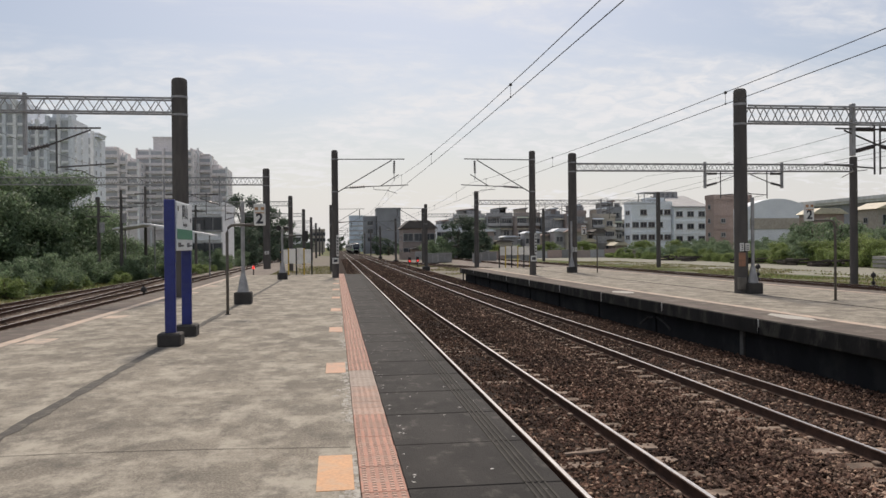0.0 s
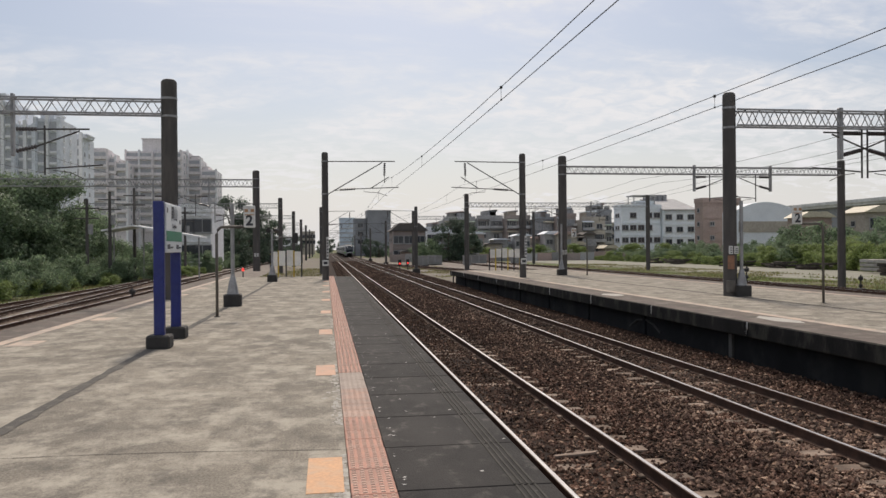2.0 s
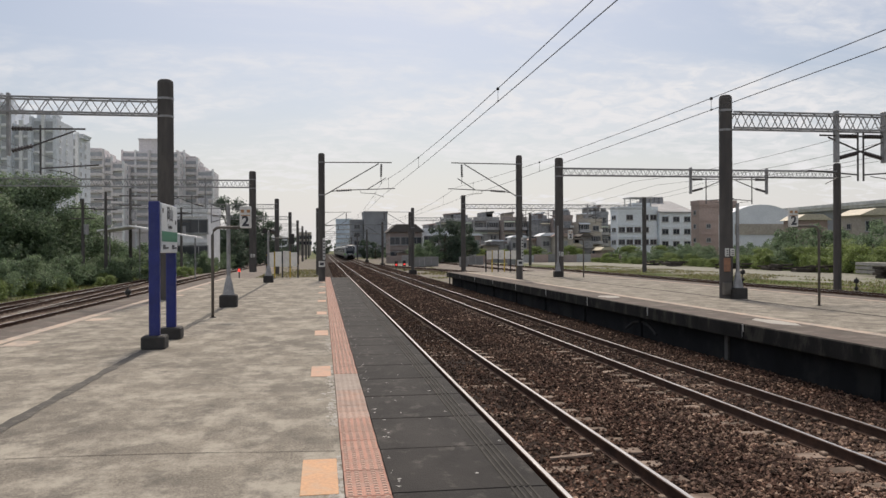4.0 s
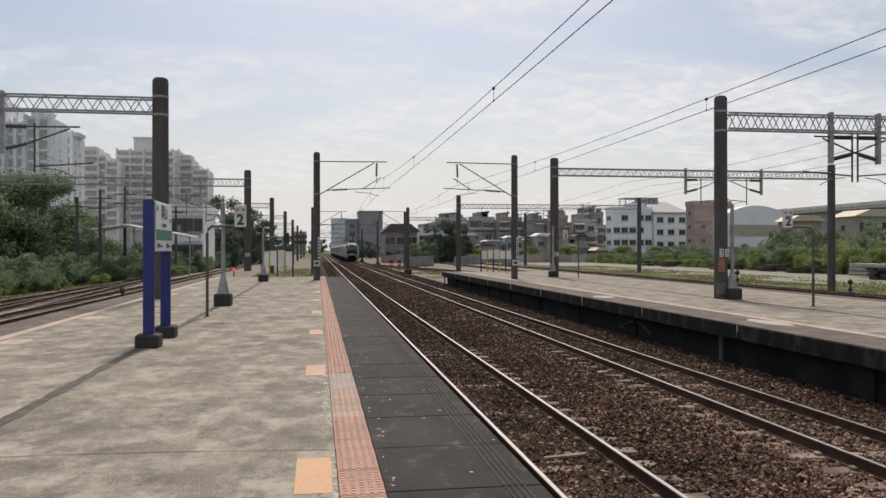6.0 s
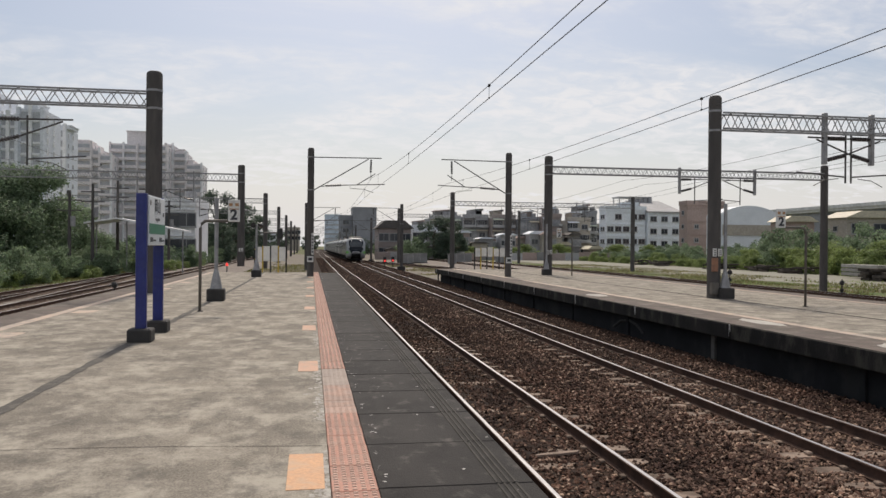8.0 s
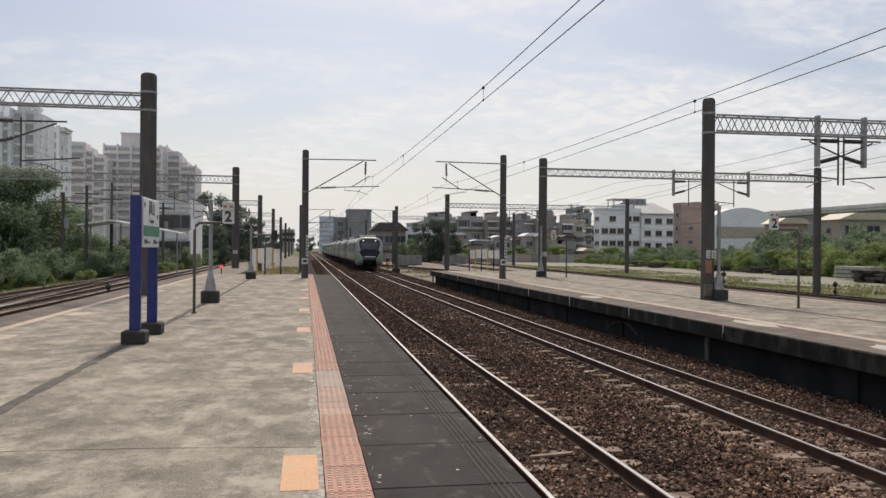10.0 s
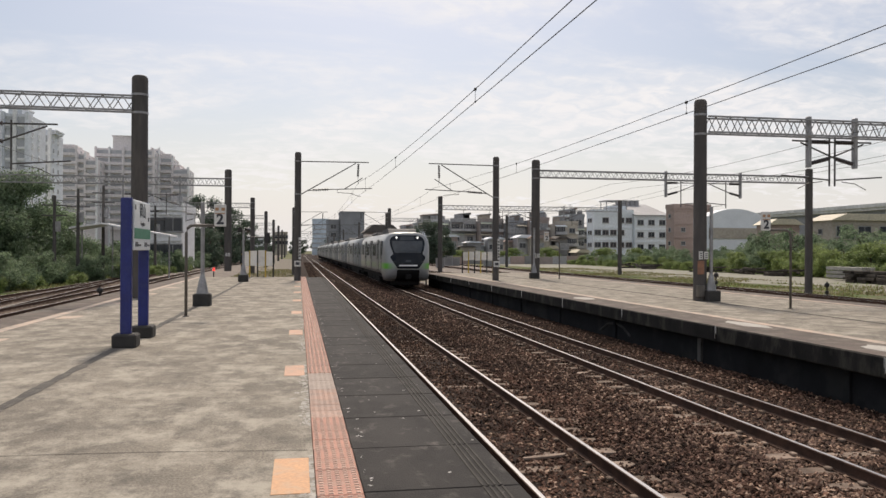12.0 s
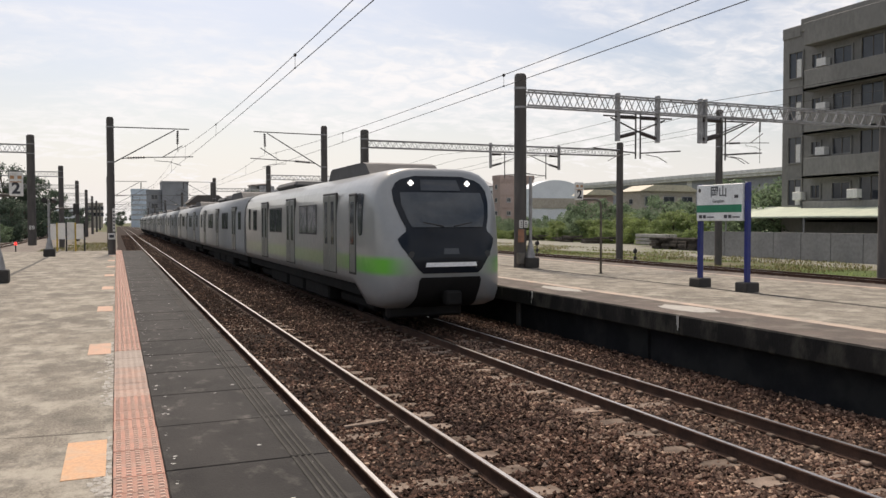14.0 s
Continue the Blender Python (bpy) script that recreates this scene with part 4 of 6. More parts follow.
YS = (-17.0, 41.2, 86.5, 130.5, 176.5, 224.5, 272.5, 330.0, 400.0)
span((3.05, 3.05, 2.6, 3.2, 2.6, 3.2, 2.6, 3.2, 2.9), YS, 5.08, 4.38, 0.695, 0.22, "pair of dark overhead wires above the near track")
span((7.0, 7.05, 6.2, 7.1, 6.2, 7.1, 6.2, 7.1, 6.6), YS, 4.88, 4.22, 0.57, 0.12, "pair of dark overhead wires above the second track")
for x, top in ((17.9, 5.5), (19.3, 5.3), (22.5, 5.5), (24.2, 5.6), (-10.9, 5.6), (-14.0, 5.6)):
    f = Form()
    pts = []
    for a, b in ((-4, 23.6), (23.6, 44), (44, 86), (86, 128), (128, 200)):
        for i in range(8):
            u = i / 8
            pts.append((x, a + (b - a) * u, top - 0.5 * 4 * u * (1 - u) * (b - a) / 45))
    f.tube(pts, 0.008, 5)
    tagged(new("siding_wire", mesh_of("siding_wire", f, WIRE)), "thin dark contact wire above a siding", "overhead wire", "overhead wires")


# ---------------------------------------------------------------- signs
def station_sign(x, ya, yb, half, label):
    """Two square blue posts in dark footings with a white panel between them; half: half the thickness of the posts."""
    t = thing("station_sign", label, "station sign", (x, 0, 0), "station name signs")
    for yy in (ya, yb):
        f = Form()
        f.box((-half, yy - 0.05, 0.2), (half, yy + 0.05, 2.38), 0.012)
        part("post", f, BLUE, t)
        f = Form()
        f.box((-0.185, yy - 0.185, -0.01), (0.185, yy + 0.185, 0.21), 0.025)
        part("footing", f, BLOCK, t)
    y0, y1 = min(ya, yb) + 0.06, max(ya, yb) + 0.02
    f = Form()
    f.box((-0.105, y0, 1.54), (0.105, y1, 2.36), 0.012)
    pan = part("panel", f, SIGN_WHITE, t, "white name panel with a green band")
    m, w = (y0 + y1) / 2, y1 - y0
    for s in (-1, 1):
        f = Form()
        f.box((s * 0.104, y0 + 0.01, 1.73), (s * 0.109, y1 - 0.01, 1.90))
        part("green_band", f, SIGN_GREEN, pan)
        rot = pose(s * 0.1075, m, 2.18, 90, 0, 90 * s)
        text_mesh("name_text", "岡山", 0.27, INK, pan, rot, "two large dark characters", 0.004)
        text_mesh("name_text_small", "Gangshan", 0.10, INK, pan, pose(s * 0.1075, m, 1.985, 90, 0, 90 * s))
        for a, b, c, d in ((0.06, 0.13, 1.60, 0.075), (0.15, 0.22, 1.60, 0.075), (0.24, 0.40, 1.61, 0.03), (0.62, 0.69, 1.60, 0.075), (0.71, 0.78, 1.60, 0.075), (0.80, 0.95, 1.61, 0.03), (0.84, 0.92, 2.04, 0.07)):
            u0, u1 = (a, b) if s > 0 else (1 - b, 1 - a)
            f = Form()
            f.box((s * 0.105, y0 + w * u0, c), (s * 0.1085, y0 + w * u1, c + d))
            part("print_bar", f, INK, pan)
        f = Form()
        u = 0.07 if s > 0 else 0.93
        f.tube([(s * 0.105, y0 + w * u, 2.24), (s * 0.1085, y0 + w * u, 2.24)], 0.045, 14)
        part("emblem", f, IRON, pan)
    return t


station_sign(-2.68, 13.42, 14.85, 0.085, "white station name sign on two blue posts")
station_sign(12.82, 14.92, 13.42, 0.055, "white station name sign on two blue posts")


def platform_post(x, y, side, h, label):
    """A bent pipe with a small lettered board at its end."""
    t = thing("platform_number_post", label, "platform sign", (x, y, 0), "platform number posts")
    f = Form()
    f.tube([(0, 0, -0.01), (0, 0, h - 0.18), (side * 0.03, 0, h - 0.07), (side * 0.10, 0, h - 0.01), (side * 0.2, 0, h), (side * 0.66, 0, h)], 0.035, 10)
    part("pipe", f, POST_GREY, t, smooth=True)
    f = Form()
    f.tube([(0, 0, -0.005), (0, 0, 0.02)], 0.075, 12)
    part("base_flange", f, POST_GREY, t)
    c = side * 0.76
    f = Form()
    f.box((c - 0.135, -0.035, h - 0.02), (c + 0.135, 0.035, h + 0.50), 0.012)
    b = part("board", f, PLATE_WHITE, t, "white number board")
    f = Form()
    f.box((c - 0.11, -0.039, h + 0.35), (c - 0.03, -0.034, h + 0.42))
    f.box((c + 0.03, -0.039, h + 0.35), (c + 0.11, -0.034, h + 0.42))
    f.box((c - 0.11, -0.039, h + 0.275), (c + 0.11, -0.034, h + 0.295))
    part("lettering", f, SIGN_ORANGE, b)
    text_mesh("number_text", "2", 0.33, INK, b, pose(c, -0.037, h + 0.14, 90, 0, 0), bold=0.012)
    return t


platform_post(-2.55, 19.3, 1, 2.12, "grey bent pipe with a white board numbered 2")
platform_post(13.38, 19.9, -1, 2.17, "grey bent pipe with a white board numbered 2")
platform_post(14.5, 43.0, -1, 2.15, "grey bent pipe with a small white board")


def speaker_post(x, y, h, label, head_on=False):
    t = thing("equipment_post", label, "post", (x, y, 0), "posts on concrete blocks")
    f = Form()
    f.box((-0.24, -0.2, -0.01), (0.24, 0.2, 0.34), 0.03)
    part("footing", f, BLOCK, t)
    f = Form()
    f.tube([(0, 0, 0.33), (0, 0, 0.62), (0, 0, 0.86)], 0.17, 12, 0.06)
    part("tapered_base", f, GALV, t)
    f = Form()
    f.tube([(0, 0, 0.8), (0, 0, h)], 0.055, 10)
    part("pipe", f, GALV, t)
    if head_on:
        f = Form()
        f.tube([(0, 0, 1.6), (0.06, 0, 2.0), (0.16, 0, 2.13), (0.3, 0, 2.17), (1.1, 0, 2.17)], 0.035, 8)
        part("arm", f, IRON, t)
        f = Form()
        f.box((1.0, -0.14, 1.90), (1.26, 0.14, 2.40), 0.03)
        part("signal_head", f, BLACK, t)
        f = Form()
        f.tube([(-0.16, -0.22, h - 0.02), (-0.14, 0.0, h), (-0.12, 0.16, h)], 0.13, 12, 0.06)
        f.tube([(0.20, 0.22, h - 0.02), (0.16, 0.0, h), (0.12, -0.16, h)], 0.13, 12, 0.06)
        part("loudspeaker", f, BLACK, t)


speaker_post(-2.6, 22.95, 2.86, "galvanised pipe post on a concrete block")
speaker_post(-2.63, 40.0, 2.55, "pipe post with a small dark signal head", True)
speaker_post(12.93, 23.38, 3.0, "galvanised pipe post on a concrete block beside a dark pole")
speaker_post(13.2, 43.6, 2.9, "galvanised pipe post on a concrete block beside a dark pole")

# notices strapped to the near portal pole across the tracks
f = Form()
f.box((12.44, 23.31, 0.85), (12.66, 23.35, 1.28), 0.01)
tagged(new("pole_notice", mesh_of("pole_notice", f, PLATE_RUST)), "rusty orange notice strapped to a dark pole", "notice")
f = Form()
f.box((12.47, 23.34, 0.12), (12.72, 23.52, 0.50), 0.02)
tagged(new("junction_box", mesh_of("junction_box", f, POST_GREY)), "grey junction box at the foot of a pole", "junction box")


def barrier(x, y, z0, n, low, label):
    t = thing("barrier", label, "barrier", (x, y, z0), "board barriers at the platform ends")
    w = 0.44
    for i in range(n):
        f = Form()
        f.box((i * w + 0.03, -0.03, low + 0.03 * (i % 2)), (i * w + w - 0.05, 0.0, 1.46 + 0.04 * ((i * 7) % 3)), 0.008)
        part("board", f, BOARD, t)
    for i in range(n + 1):
        f = Form()
        f.box((i * w - 0.05, 0.0, -0.01), (i * w + 0.03, 0.07, 1.52), 0.008)
        part("stake", f, HAZARD if i % 2 else BLACK, t)
    for z in (low + 0.1, 1.28):
        f = Form()
        f.box((-0.05, 0.0, z), (n * w, 0.035, z + 0.07), 0.006)
        part("rail", f, HAZARD, t)


barrier(-3.15, 46.6, 0.0, 4, 0.62, "white board barrier with dark stakes")
barrier(11.35, 54.7, 0.0, 5, 0.88, "white boards between yellow and black stakes")

t = thing("marker_lamp", "small post with a lit red lamp beside the siding", "signal lamp", (-5.75, 57.0, GROUND_Z))
f = Form()
f.tube([(0, 0, -0.02), (0, 0, 1.25)], 0.04, 8)
part("post", f, BLACK, t)
f = Form()
f.prism([(-0.09, 1.2), (0.09, 1.2), (0.05, 1.40), (-0.05, 1.40)], 1, -0.08, 0.08)
part("lens", f, RED_LAMP, t, "glowing red lens")


for x, y in ((9.0, 98.0), (10.3, 101.0)):
    t = thing("dwarf_signal", "low black signal with a lit red lens beside the rails", "signal", (x, y, GROUND_Z), "low signals by the turnout")
    f = Form()
    f.tube([(0, 0, -0.02), (0, 0, 0.7)], 0.06, 8)
    part("post", f, BLACK, t)
    f = Form()
    f.box((-0.2, -0.1, 0.62), (0.2, 0.12, 1.35), 0.05)
    part("head", f, BLACK, t)
    f = Form()
    f.tube([(0, -0.13, 0.85), (0, -0.09, 0.85)], 0.12, 12)
    part("lens", f, RED_LAMP, t, "glowing red lens")
t = thing("boundary_wall", "low weathered block wall behind the yard", "wall", kind="structure")
for i in range(18):
    f = Form()
    f.box((12.5 + 3.0 * i + 0.02, 157.0, GROUND_Z - 0.05), (15.5 + 3.0 * i - 0.02, 157.2, GROUND_Z + 1.5 + 0.12 * (i % 3)), 0.02)
    part("wall_panel", f, (HOUSE_BROWN, FENCE_GREY, HOUSE_PINK, HOUSE_GREY)[(i * 7) % 4], t)
for x, y, w in ((14.5, 120.0, 1.6), (17.2, 126.0, 2.2), (21.0, 118.0, 1.2), (25.5, 132.0, 2.6), (31.0, 128.0, 1.8)):
    t = thing("lineside_cabinet", "grey lineside equipment cabinet on the dirt yard", "cabinet", (x, y, GROUND_Z), "lineside cabinets in the yard")
    f = Form()
    f.box((-w / 2, -0.4, 0.12), (w / 2, 0.4, 1.5), 0.03)
    part("body", f, GALV, t)
    f = Form()
    f.box((-w / 2 - 0.06, -0.46, 1.48), (w / 2 + 0.06, 0.46, 1.58), 0.02)
    part("lid", f, FENCE_GREY, t)
    f = Form()
    f.box((-w / 2 - 0.1, -0.5, -0.02), (w / 2 + 0.1, 0.5, 0.13), 0.02)
    part("plinth", f, BLOCK, t)
    for q in (-1, 1):
        f = Form()
        f.box((q * w / 4 - w * 0.22, -0.42, 0.2), (q * w / 4 + w * 0.22, -0.39, 1.42), 0.01)
        part("door", f, FENCE_GREY, t)


def switch_stand(x, y, h, label):
    t = thing("switch_stand", label, "switch stand", (x, y, GROUND_Z + 0.1), "point levers beside the sidings")
    f = Form()
    f.box((-0.22, -0.12, -0.12), (0.22, 0.12, 0.10), 0.03)
    part("base", f, BLACK, t)
    f = Form()
    f.tube([(0, 0, 0.05), (0, 0, h + 0.16)], 0.035, 8)
    part("rod", f, BLACK, t)
    for z, r in ((h - 0.05, 0.15), (h - 0.48, 0.12)):
        f = Form()
        for q in range(5):
            a0, a1 = -1.3 + 0.52 * q, -1.3 + 0.52 * (q + 1)
            f.tube([(0, 0, z + r * math.sin(a0)), (0, 0, z + r * math.sin(a1))], r * math.cos(a0), 10, r * math.cos(a1))
        part("weight", f, BLACK, t, smooth=True)


switch_stand(24.2, 43.2, 1.25, "black point lever beside the siding rails")
switch_stand(30.6, 42.0, 0.7, "black point lever at the foot of a pole")
switch_stand(-9.0, 39.0, 0.7, "black point lever beside the siding rails")


# ---------------------------------------------------------------- train
HALF, ZC, TOP, BOT, NOSE_BOT = 1.45, 1.15, 1.57, 1.10, 1.50
NOSE = 1.30                              # length over which the cab end rounds in


def ring(n=56, bot=BOT):
    pts = []
    for i in range(n):
        a = 2 * math.pi * i / n
        c, s = math.cos(a), math.sin(a)
        p, h = (4.2, TOP) if s > 0 else (12.0, bot)
        r = (abs(c) ** p + abs(s) ** p) ** (-1 / p)
        pts.append((HALF * c * r, ZC + h * s * r))
    return pts


def inset(x, z):
    """0 on the axis, 1 on the body's outline."""
    p, h = (4.2, TOP) if z > ZC else (12.0, NOSE_BOT)
    return ((abs(x) / HALF) ** p + (abs(z - ZC) / h) ** p) ** (1 / p)


def lean(z):
    return 0.30 * max(z - 0.75, 0.0) ** 1.5 + 0.04 * max(0.3 - z, 0.0)


def face_y(x, z):
    """How far forward the cab's skin lies (train's own space, forward is -y)."""
    s = min(inset(x, z), 1.0)
    return NOSE - 0.42 - NOSE * (1 - s ** 3.4) ** (1 / 2.6) + lean(z) * (1 - s ** 6)


def skin(rows, n=22, lift=0.012):
    """A patch on the cab's skin; rows: height, left and right limits from top to bottom."""
    f = Form()
    zs = [r[0] for r in rows]
    m = 26
    for j in range(m + 1):
        z = zs[0] + (zs[-1] - zs[0]) * j / m
        for (za, la, ra), (zb, lb, rb) in zip(rows, rows[1:]):
            if za >= z >= zb - 1e-6:
                u = (za - z) / max(za - zb, 1e-6)
                lo, hi = la + (lb - la) * u, ra + (rb - ra) * u
                break
        for i in range(n + 1):
            x = lo + (hi - lo) * i / n
            f.v.append((x, face_y(x, z) - lift, z))
    for j in range(m):
        for i in range(n):
            k = j * (n + 1) + i
            f.f.append((k, k + 1, k + n + 2, k + n + 1))
    return f


def sym(*rows):
    return [(z, -w, w) for z, w in rows]


train = thing("train", "silver-white commuter train with green flash, black cab mask, lit headlights", "train", (TRACK_X[1], 266.0, 0))
CAR, GAP, FIRST = 19.6, 0.45, 18.25


def car_shell(y0, y1, material, nose):
    f = Form()
    rg, rgn = ring(), ring(bot=NOSE_BOT)
    n = len(rg)
    layers = []
    if nose:
        f_rows = [0.0, 0.2, 0.4, 0.55, 0.68, 0.78, 0.86, 0.92, 0.96, 0.985, 1.0]
        f.v.append((0, face_y(0, ZC), ZC))
        for s in f_rows[1:]:
            k = len(f.v)
            for x, z in rgn:
                xx, zz = x * s, ZC + (z - ZC) * s
                f.v.append((xx, face_y(xx, zz), zz))
            layers.append(k)
        k = len(f.v)
        for x, z in rgn:
            f.v.append((x, NOSE - 0.15, z))
        layers.append(k)
        k = len(f.v)
        for x, z in rg:
            f.v.append((x, NOSE + 0.75, z))
        layers.append(k)
        for j in range(n):
            f.f.append((0, layers[0] + (j + 1) % n, layers[0] + j))
    else:
        k = len(f.v)
        f.v += [(x, y0, z) for x, z in rg]
        layers.append(k)
        f.f.append(tuple(range(k, k + n)))
    k = len(f.v)
    f.v += [(x, y1, z) for x, z in rg]
    layers.append(k)
    f.f.append(tuple(reversed(range(k, k + n))))
    for a, b in zip(layers, layers[1:]):
        for j in range(n):
            f.f.append((a + j, a + (j + 1) % n, b + (j + 1) % n, b + j))
    return mesh_of("car_body", f, material, smooth=False)


def shade_smooth(me):
    me.polygons.foreach_set("use_smooth", [len(p.vertices) <= 4 for p in me.polygons])


def window_mesh(w, h):
    f = Form()
    f.box((-0.012, -w / 2 - 0.03, -h / 2 - 0.03), (0.004, w / 2 + 0.03, h / 2 + 0.03), 0.02)
    nb = len(f.f)
    f.box((-0.02, -w / 2, -h / 2), (0.009, w / 2, h / 2), 0.03)
    return mesh_of("window", f, [TRAIN_GASKET, TRAIN_GLASS], pick=lambda p: 0 if p.index < nb else 1)


def door_mesh(w, h):
    f = Form()
    f.box((-0.05, -w / 2 - 0.05, -h / 2 - 0.03), (0.0, w / 2 + 0.05, h / 2 + 0.05), 0.02)
    nb = len(f.f)
    for s in (-1, 1):
        f.box((-0.06, s * w / 4 - w / 4 + 0.012, -h / 2), (0.012, s * w / 4 + w / 4 - 0.012, h / 2), 0.02)
    nl = len(f.f)
    for s in (-1, 1):
        f.box((-0.06, s * w / 4 - 0.16, -0.30), (0.018, s * w / 4 + 0.16, h / 2 - 0.14), 0.03)
    return mesh_of("door", f, [TRAIN_GASKET, TRAIN_DOOR, TRAIN_GLASS], pick=lambda p: 0 if p.index < nb else 1 if p.index < nl else 2)


def cab_door_mesh():
    f = Form()
    f.box((-0.05, -0.30, -0.92), (0.006, 0.30, 0.95), 0.03)
    nb = len(f.f)
    f.box((-0.05, -0.25, -0.88), (0.012, 0.25, 0.90), 0.03)
    nl = len(f.f)
    f.box((-0.05, -0.17, -0.25), (0.018, 0.17, 0.78), 0.04)
    return mesh_of("cab_door", f, [TRAIN_GASKET, TRAIN_DOOR, TRAIN_GLASS], pick=lambda p: 0 if p.index < nb else 1 if p.index < nl else 2)


oval = [(0.17 * math.copysign(abs(math.cos(a)) ** 0.7, math.cos(a)), 0.47 * math.copysign(abs(math.sin(a)) ** 0.55, math.sin(a))) for a in np.linspace(0, 6.283, 25)[:-1]]
CAB_WINDOW = mesh_of("cab_window", Form().prism(oval, 0, -0.06, 0.014), TRAIN_GLASS)
WIN_PAIR, WIN_ONE, WIN_SLIM, DOOR, CAB_DOOR = window_mesh(1.02, 0.76), window_mesh(0.78, 0.74), window_mesh(0.36, 0.78), door_mesh(1.28, 1.92), cab_door_mesh()


def put(me, name, parent, side, y, z):
    o = new(name, me)
    o.parent = parent
    o.matrix_basis = Matrix.Translation((side * (HALF + 0.004), y, z)) @ Matrix.Diagonal((side, 1, 1, 1))
    return o


def roof_gear(parent, y0, y1, pantograph, cab):
    f = Form()
    a0 = 2.3 if cab else 4.0
    f.prism([(y0 + a0, 2.60), (y0 + a0 + 0.45, 2.93), (y0 + a0 + 0.7, 2.98), (y0 + a0 + 3.6, 2.98), (y0 + a0 + 3.8, 2.93), (y0 + a0 + 4.1, 2.60)], 0, -0.9, 0.9)
    part("air_conditioner", f, TRAIN_ROOF, parent, "long grey roof unit")
    f = Form()
    f.box((-0.9, y0 + 11.0, 2.66), (0.9, y0 + 14.4, 2.92), 0.12)
    part("roof_box", f, TRAIN_ROOF, parent)
    if pantograph:
        f = Form()
        for s in (-0.45, 0.45):
            f.tube([(s, y0 + 15.4, 2.8), (s * 0.8, y0 + 16.9, 3.35), (s * 0.5, y0 + 15.6, 4.05)], 0.025, 6)
        f.tube([(-0.75, y0 + 15.6, 4.05), (0.75, y0 + 15.6, 4.05)], 0.03, 6)
        f.box((-0.7, y0 + 15.2, 2.68), (0.7, y0 + 17.0, 2.82), 0.03)
        part("pantograph", f, IRON, parent)


def underframe(parent, y0, y1):
    f = Form()
    f.box((-1.28, y0 + 0.3, -0.16), (1.28, y1 - 0.3, 0.10), 0.02)
    for a, b in ((5.2, 8.0), (8.3, 10.4), (10.8, 13.6)):
        f.box((-1.22, y0 + a, -0.55), (1.22, y0 + b, -0.1), 0.05)
    part("underframe", f, TRAIN_UNDER, parent)
    for yc in (y0 + 3.1, y1 - 3.1):
        f = Form()
        f.box((-1.05, yc - 1.5, -0.52), (1.05, yc + 1.5, -0.22), 0.08)
        for dy in (-1.05, 1.05):
            for s in (-1, 1):
                f.tube([(s * 0.50, yc + dy, -0.36), (s * 0.63, yc + dy, -0.36)], 0.43, 18)
        part("bogie", f, TRAIN_UNDER, parent)


def build_car(y0, cab):
    y1 = y0 + (FIRST if cab else CAR)
    me = car_shell(y0, y1, TRAIN_BODY if cab else TRAIN_PLAIN, cab)
    shade_smooth(me)
    body = new("car_body", me)
    body.parent = train
    for side in (-1, 1):
        if cab:
            put(CAB_DOOR, "cab_door", body, side, y0 + 1.98, 1.24)
            put(CAB_WINDOW, "cab_window", body, side, y0 + 1.36, 1.70)
            for d in (4.10, 9.05, 13.70):
                put(DOOR, "door", body, side, y0 + d, 1.25)
            for w in (6.07, 7.20, 10.97, 12.10):
                put(WIN_PAIR, "window", body, side, y0 + w, 1.60)
            put(WIN_ONE, "window", body, side, y0 + 15.85, 1.60)
            put(WIN_SLIM, "window", body, side, y0 + 17.2, 1.64)
        else:
            for d in (3.3, 9.8, 16.3):
                put(DOOR, "door", body, side, y0 + d, 1.24)
            for w in (5.95, 7.15, 12.45, 13.65):
                put(WIN_PAIR, "window", body, side, y0 + w, 1.60)
            for w in (1.4, 18.2):
                put(WIN_ONE, "window", body, side, y0 + w, 1.60)
    roof_gear(body, y0, y1, False, cab)
    underframe(body, y0, y1)
    f = Form()
    f.box((-1.28, y1 - 0.02, 0.1), (1.28, y1 + GAP + 0.02, 2.5), 0.06)
    part("gangway", f, TRAIN_GASKET, body, "black bellows between the cars")
    return body


TRAIN_PLAIN = mat("train_body_silver", (0.30, 0.312, 0.318), (0.268, 0.28, 0.286), 0.8, 0.36, metal=0.2, fine=5, grain=0.08, vary=-0.0011)
first = build_car(0.0, True)
for i in range(1, 9):
    if i == 1:
        second = build_car(FIRST + GAP, False)
    else:
        o = copy_thing(second, Matrix.Translation((0, (CAR + GAP) * (i - 1), 0)))
        o.parent = train

MASK = sym((2.52, 0.55), (2.47, 0.80), (2.38, 0.98), (2.2, 1.09), (1.95, 1.09), (1.6, 1.00), (1.36, 0.90), (1.33, 0.93), (1.19, 1.10), (1.05, 1.06), (0.75, 0.86), (0.52, 0.70), (0.46, 0.62))
mask = part("cab_mask", skin(MASK), TRAIN_MASK, first, "glossy black cab front", smooth=True)
glass = part("windscreen", skin(sym((2.16, 0.93), (1.9, 0.95), (1.6, 0.88), (1.42, 0.80)), lift=0.03), WINDSCREEN, mask, "grey windscreen with its reflection set in the colour", smooth=True)
part("destination_display", skin(sym((2.44, 0.42), (2.2, 0.46)), lift=0.028), TRAIN_GLASS, mask, "unlit dark display", smooth=True)
part("led_band", skin(sym((0.69, 0.56), (0.60, 0.58)), lift=0.03), LED_BAND, mask, "white light strip", smooth=True)
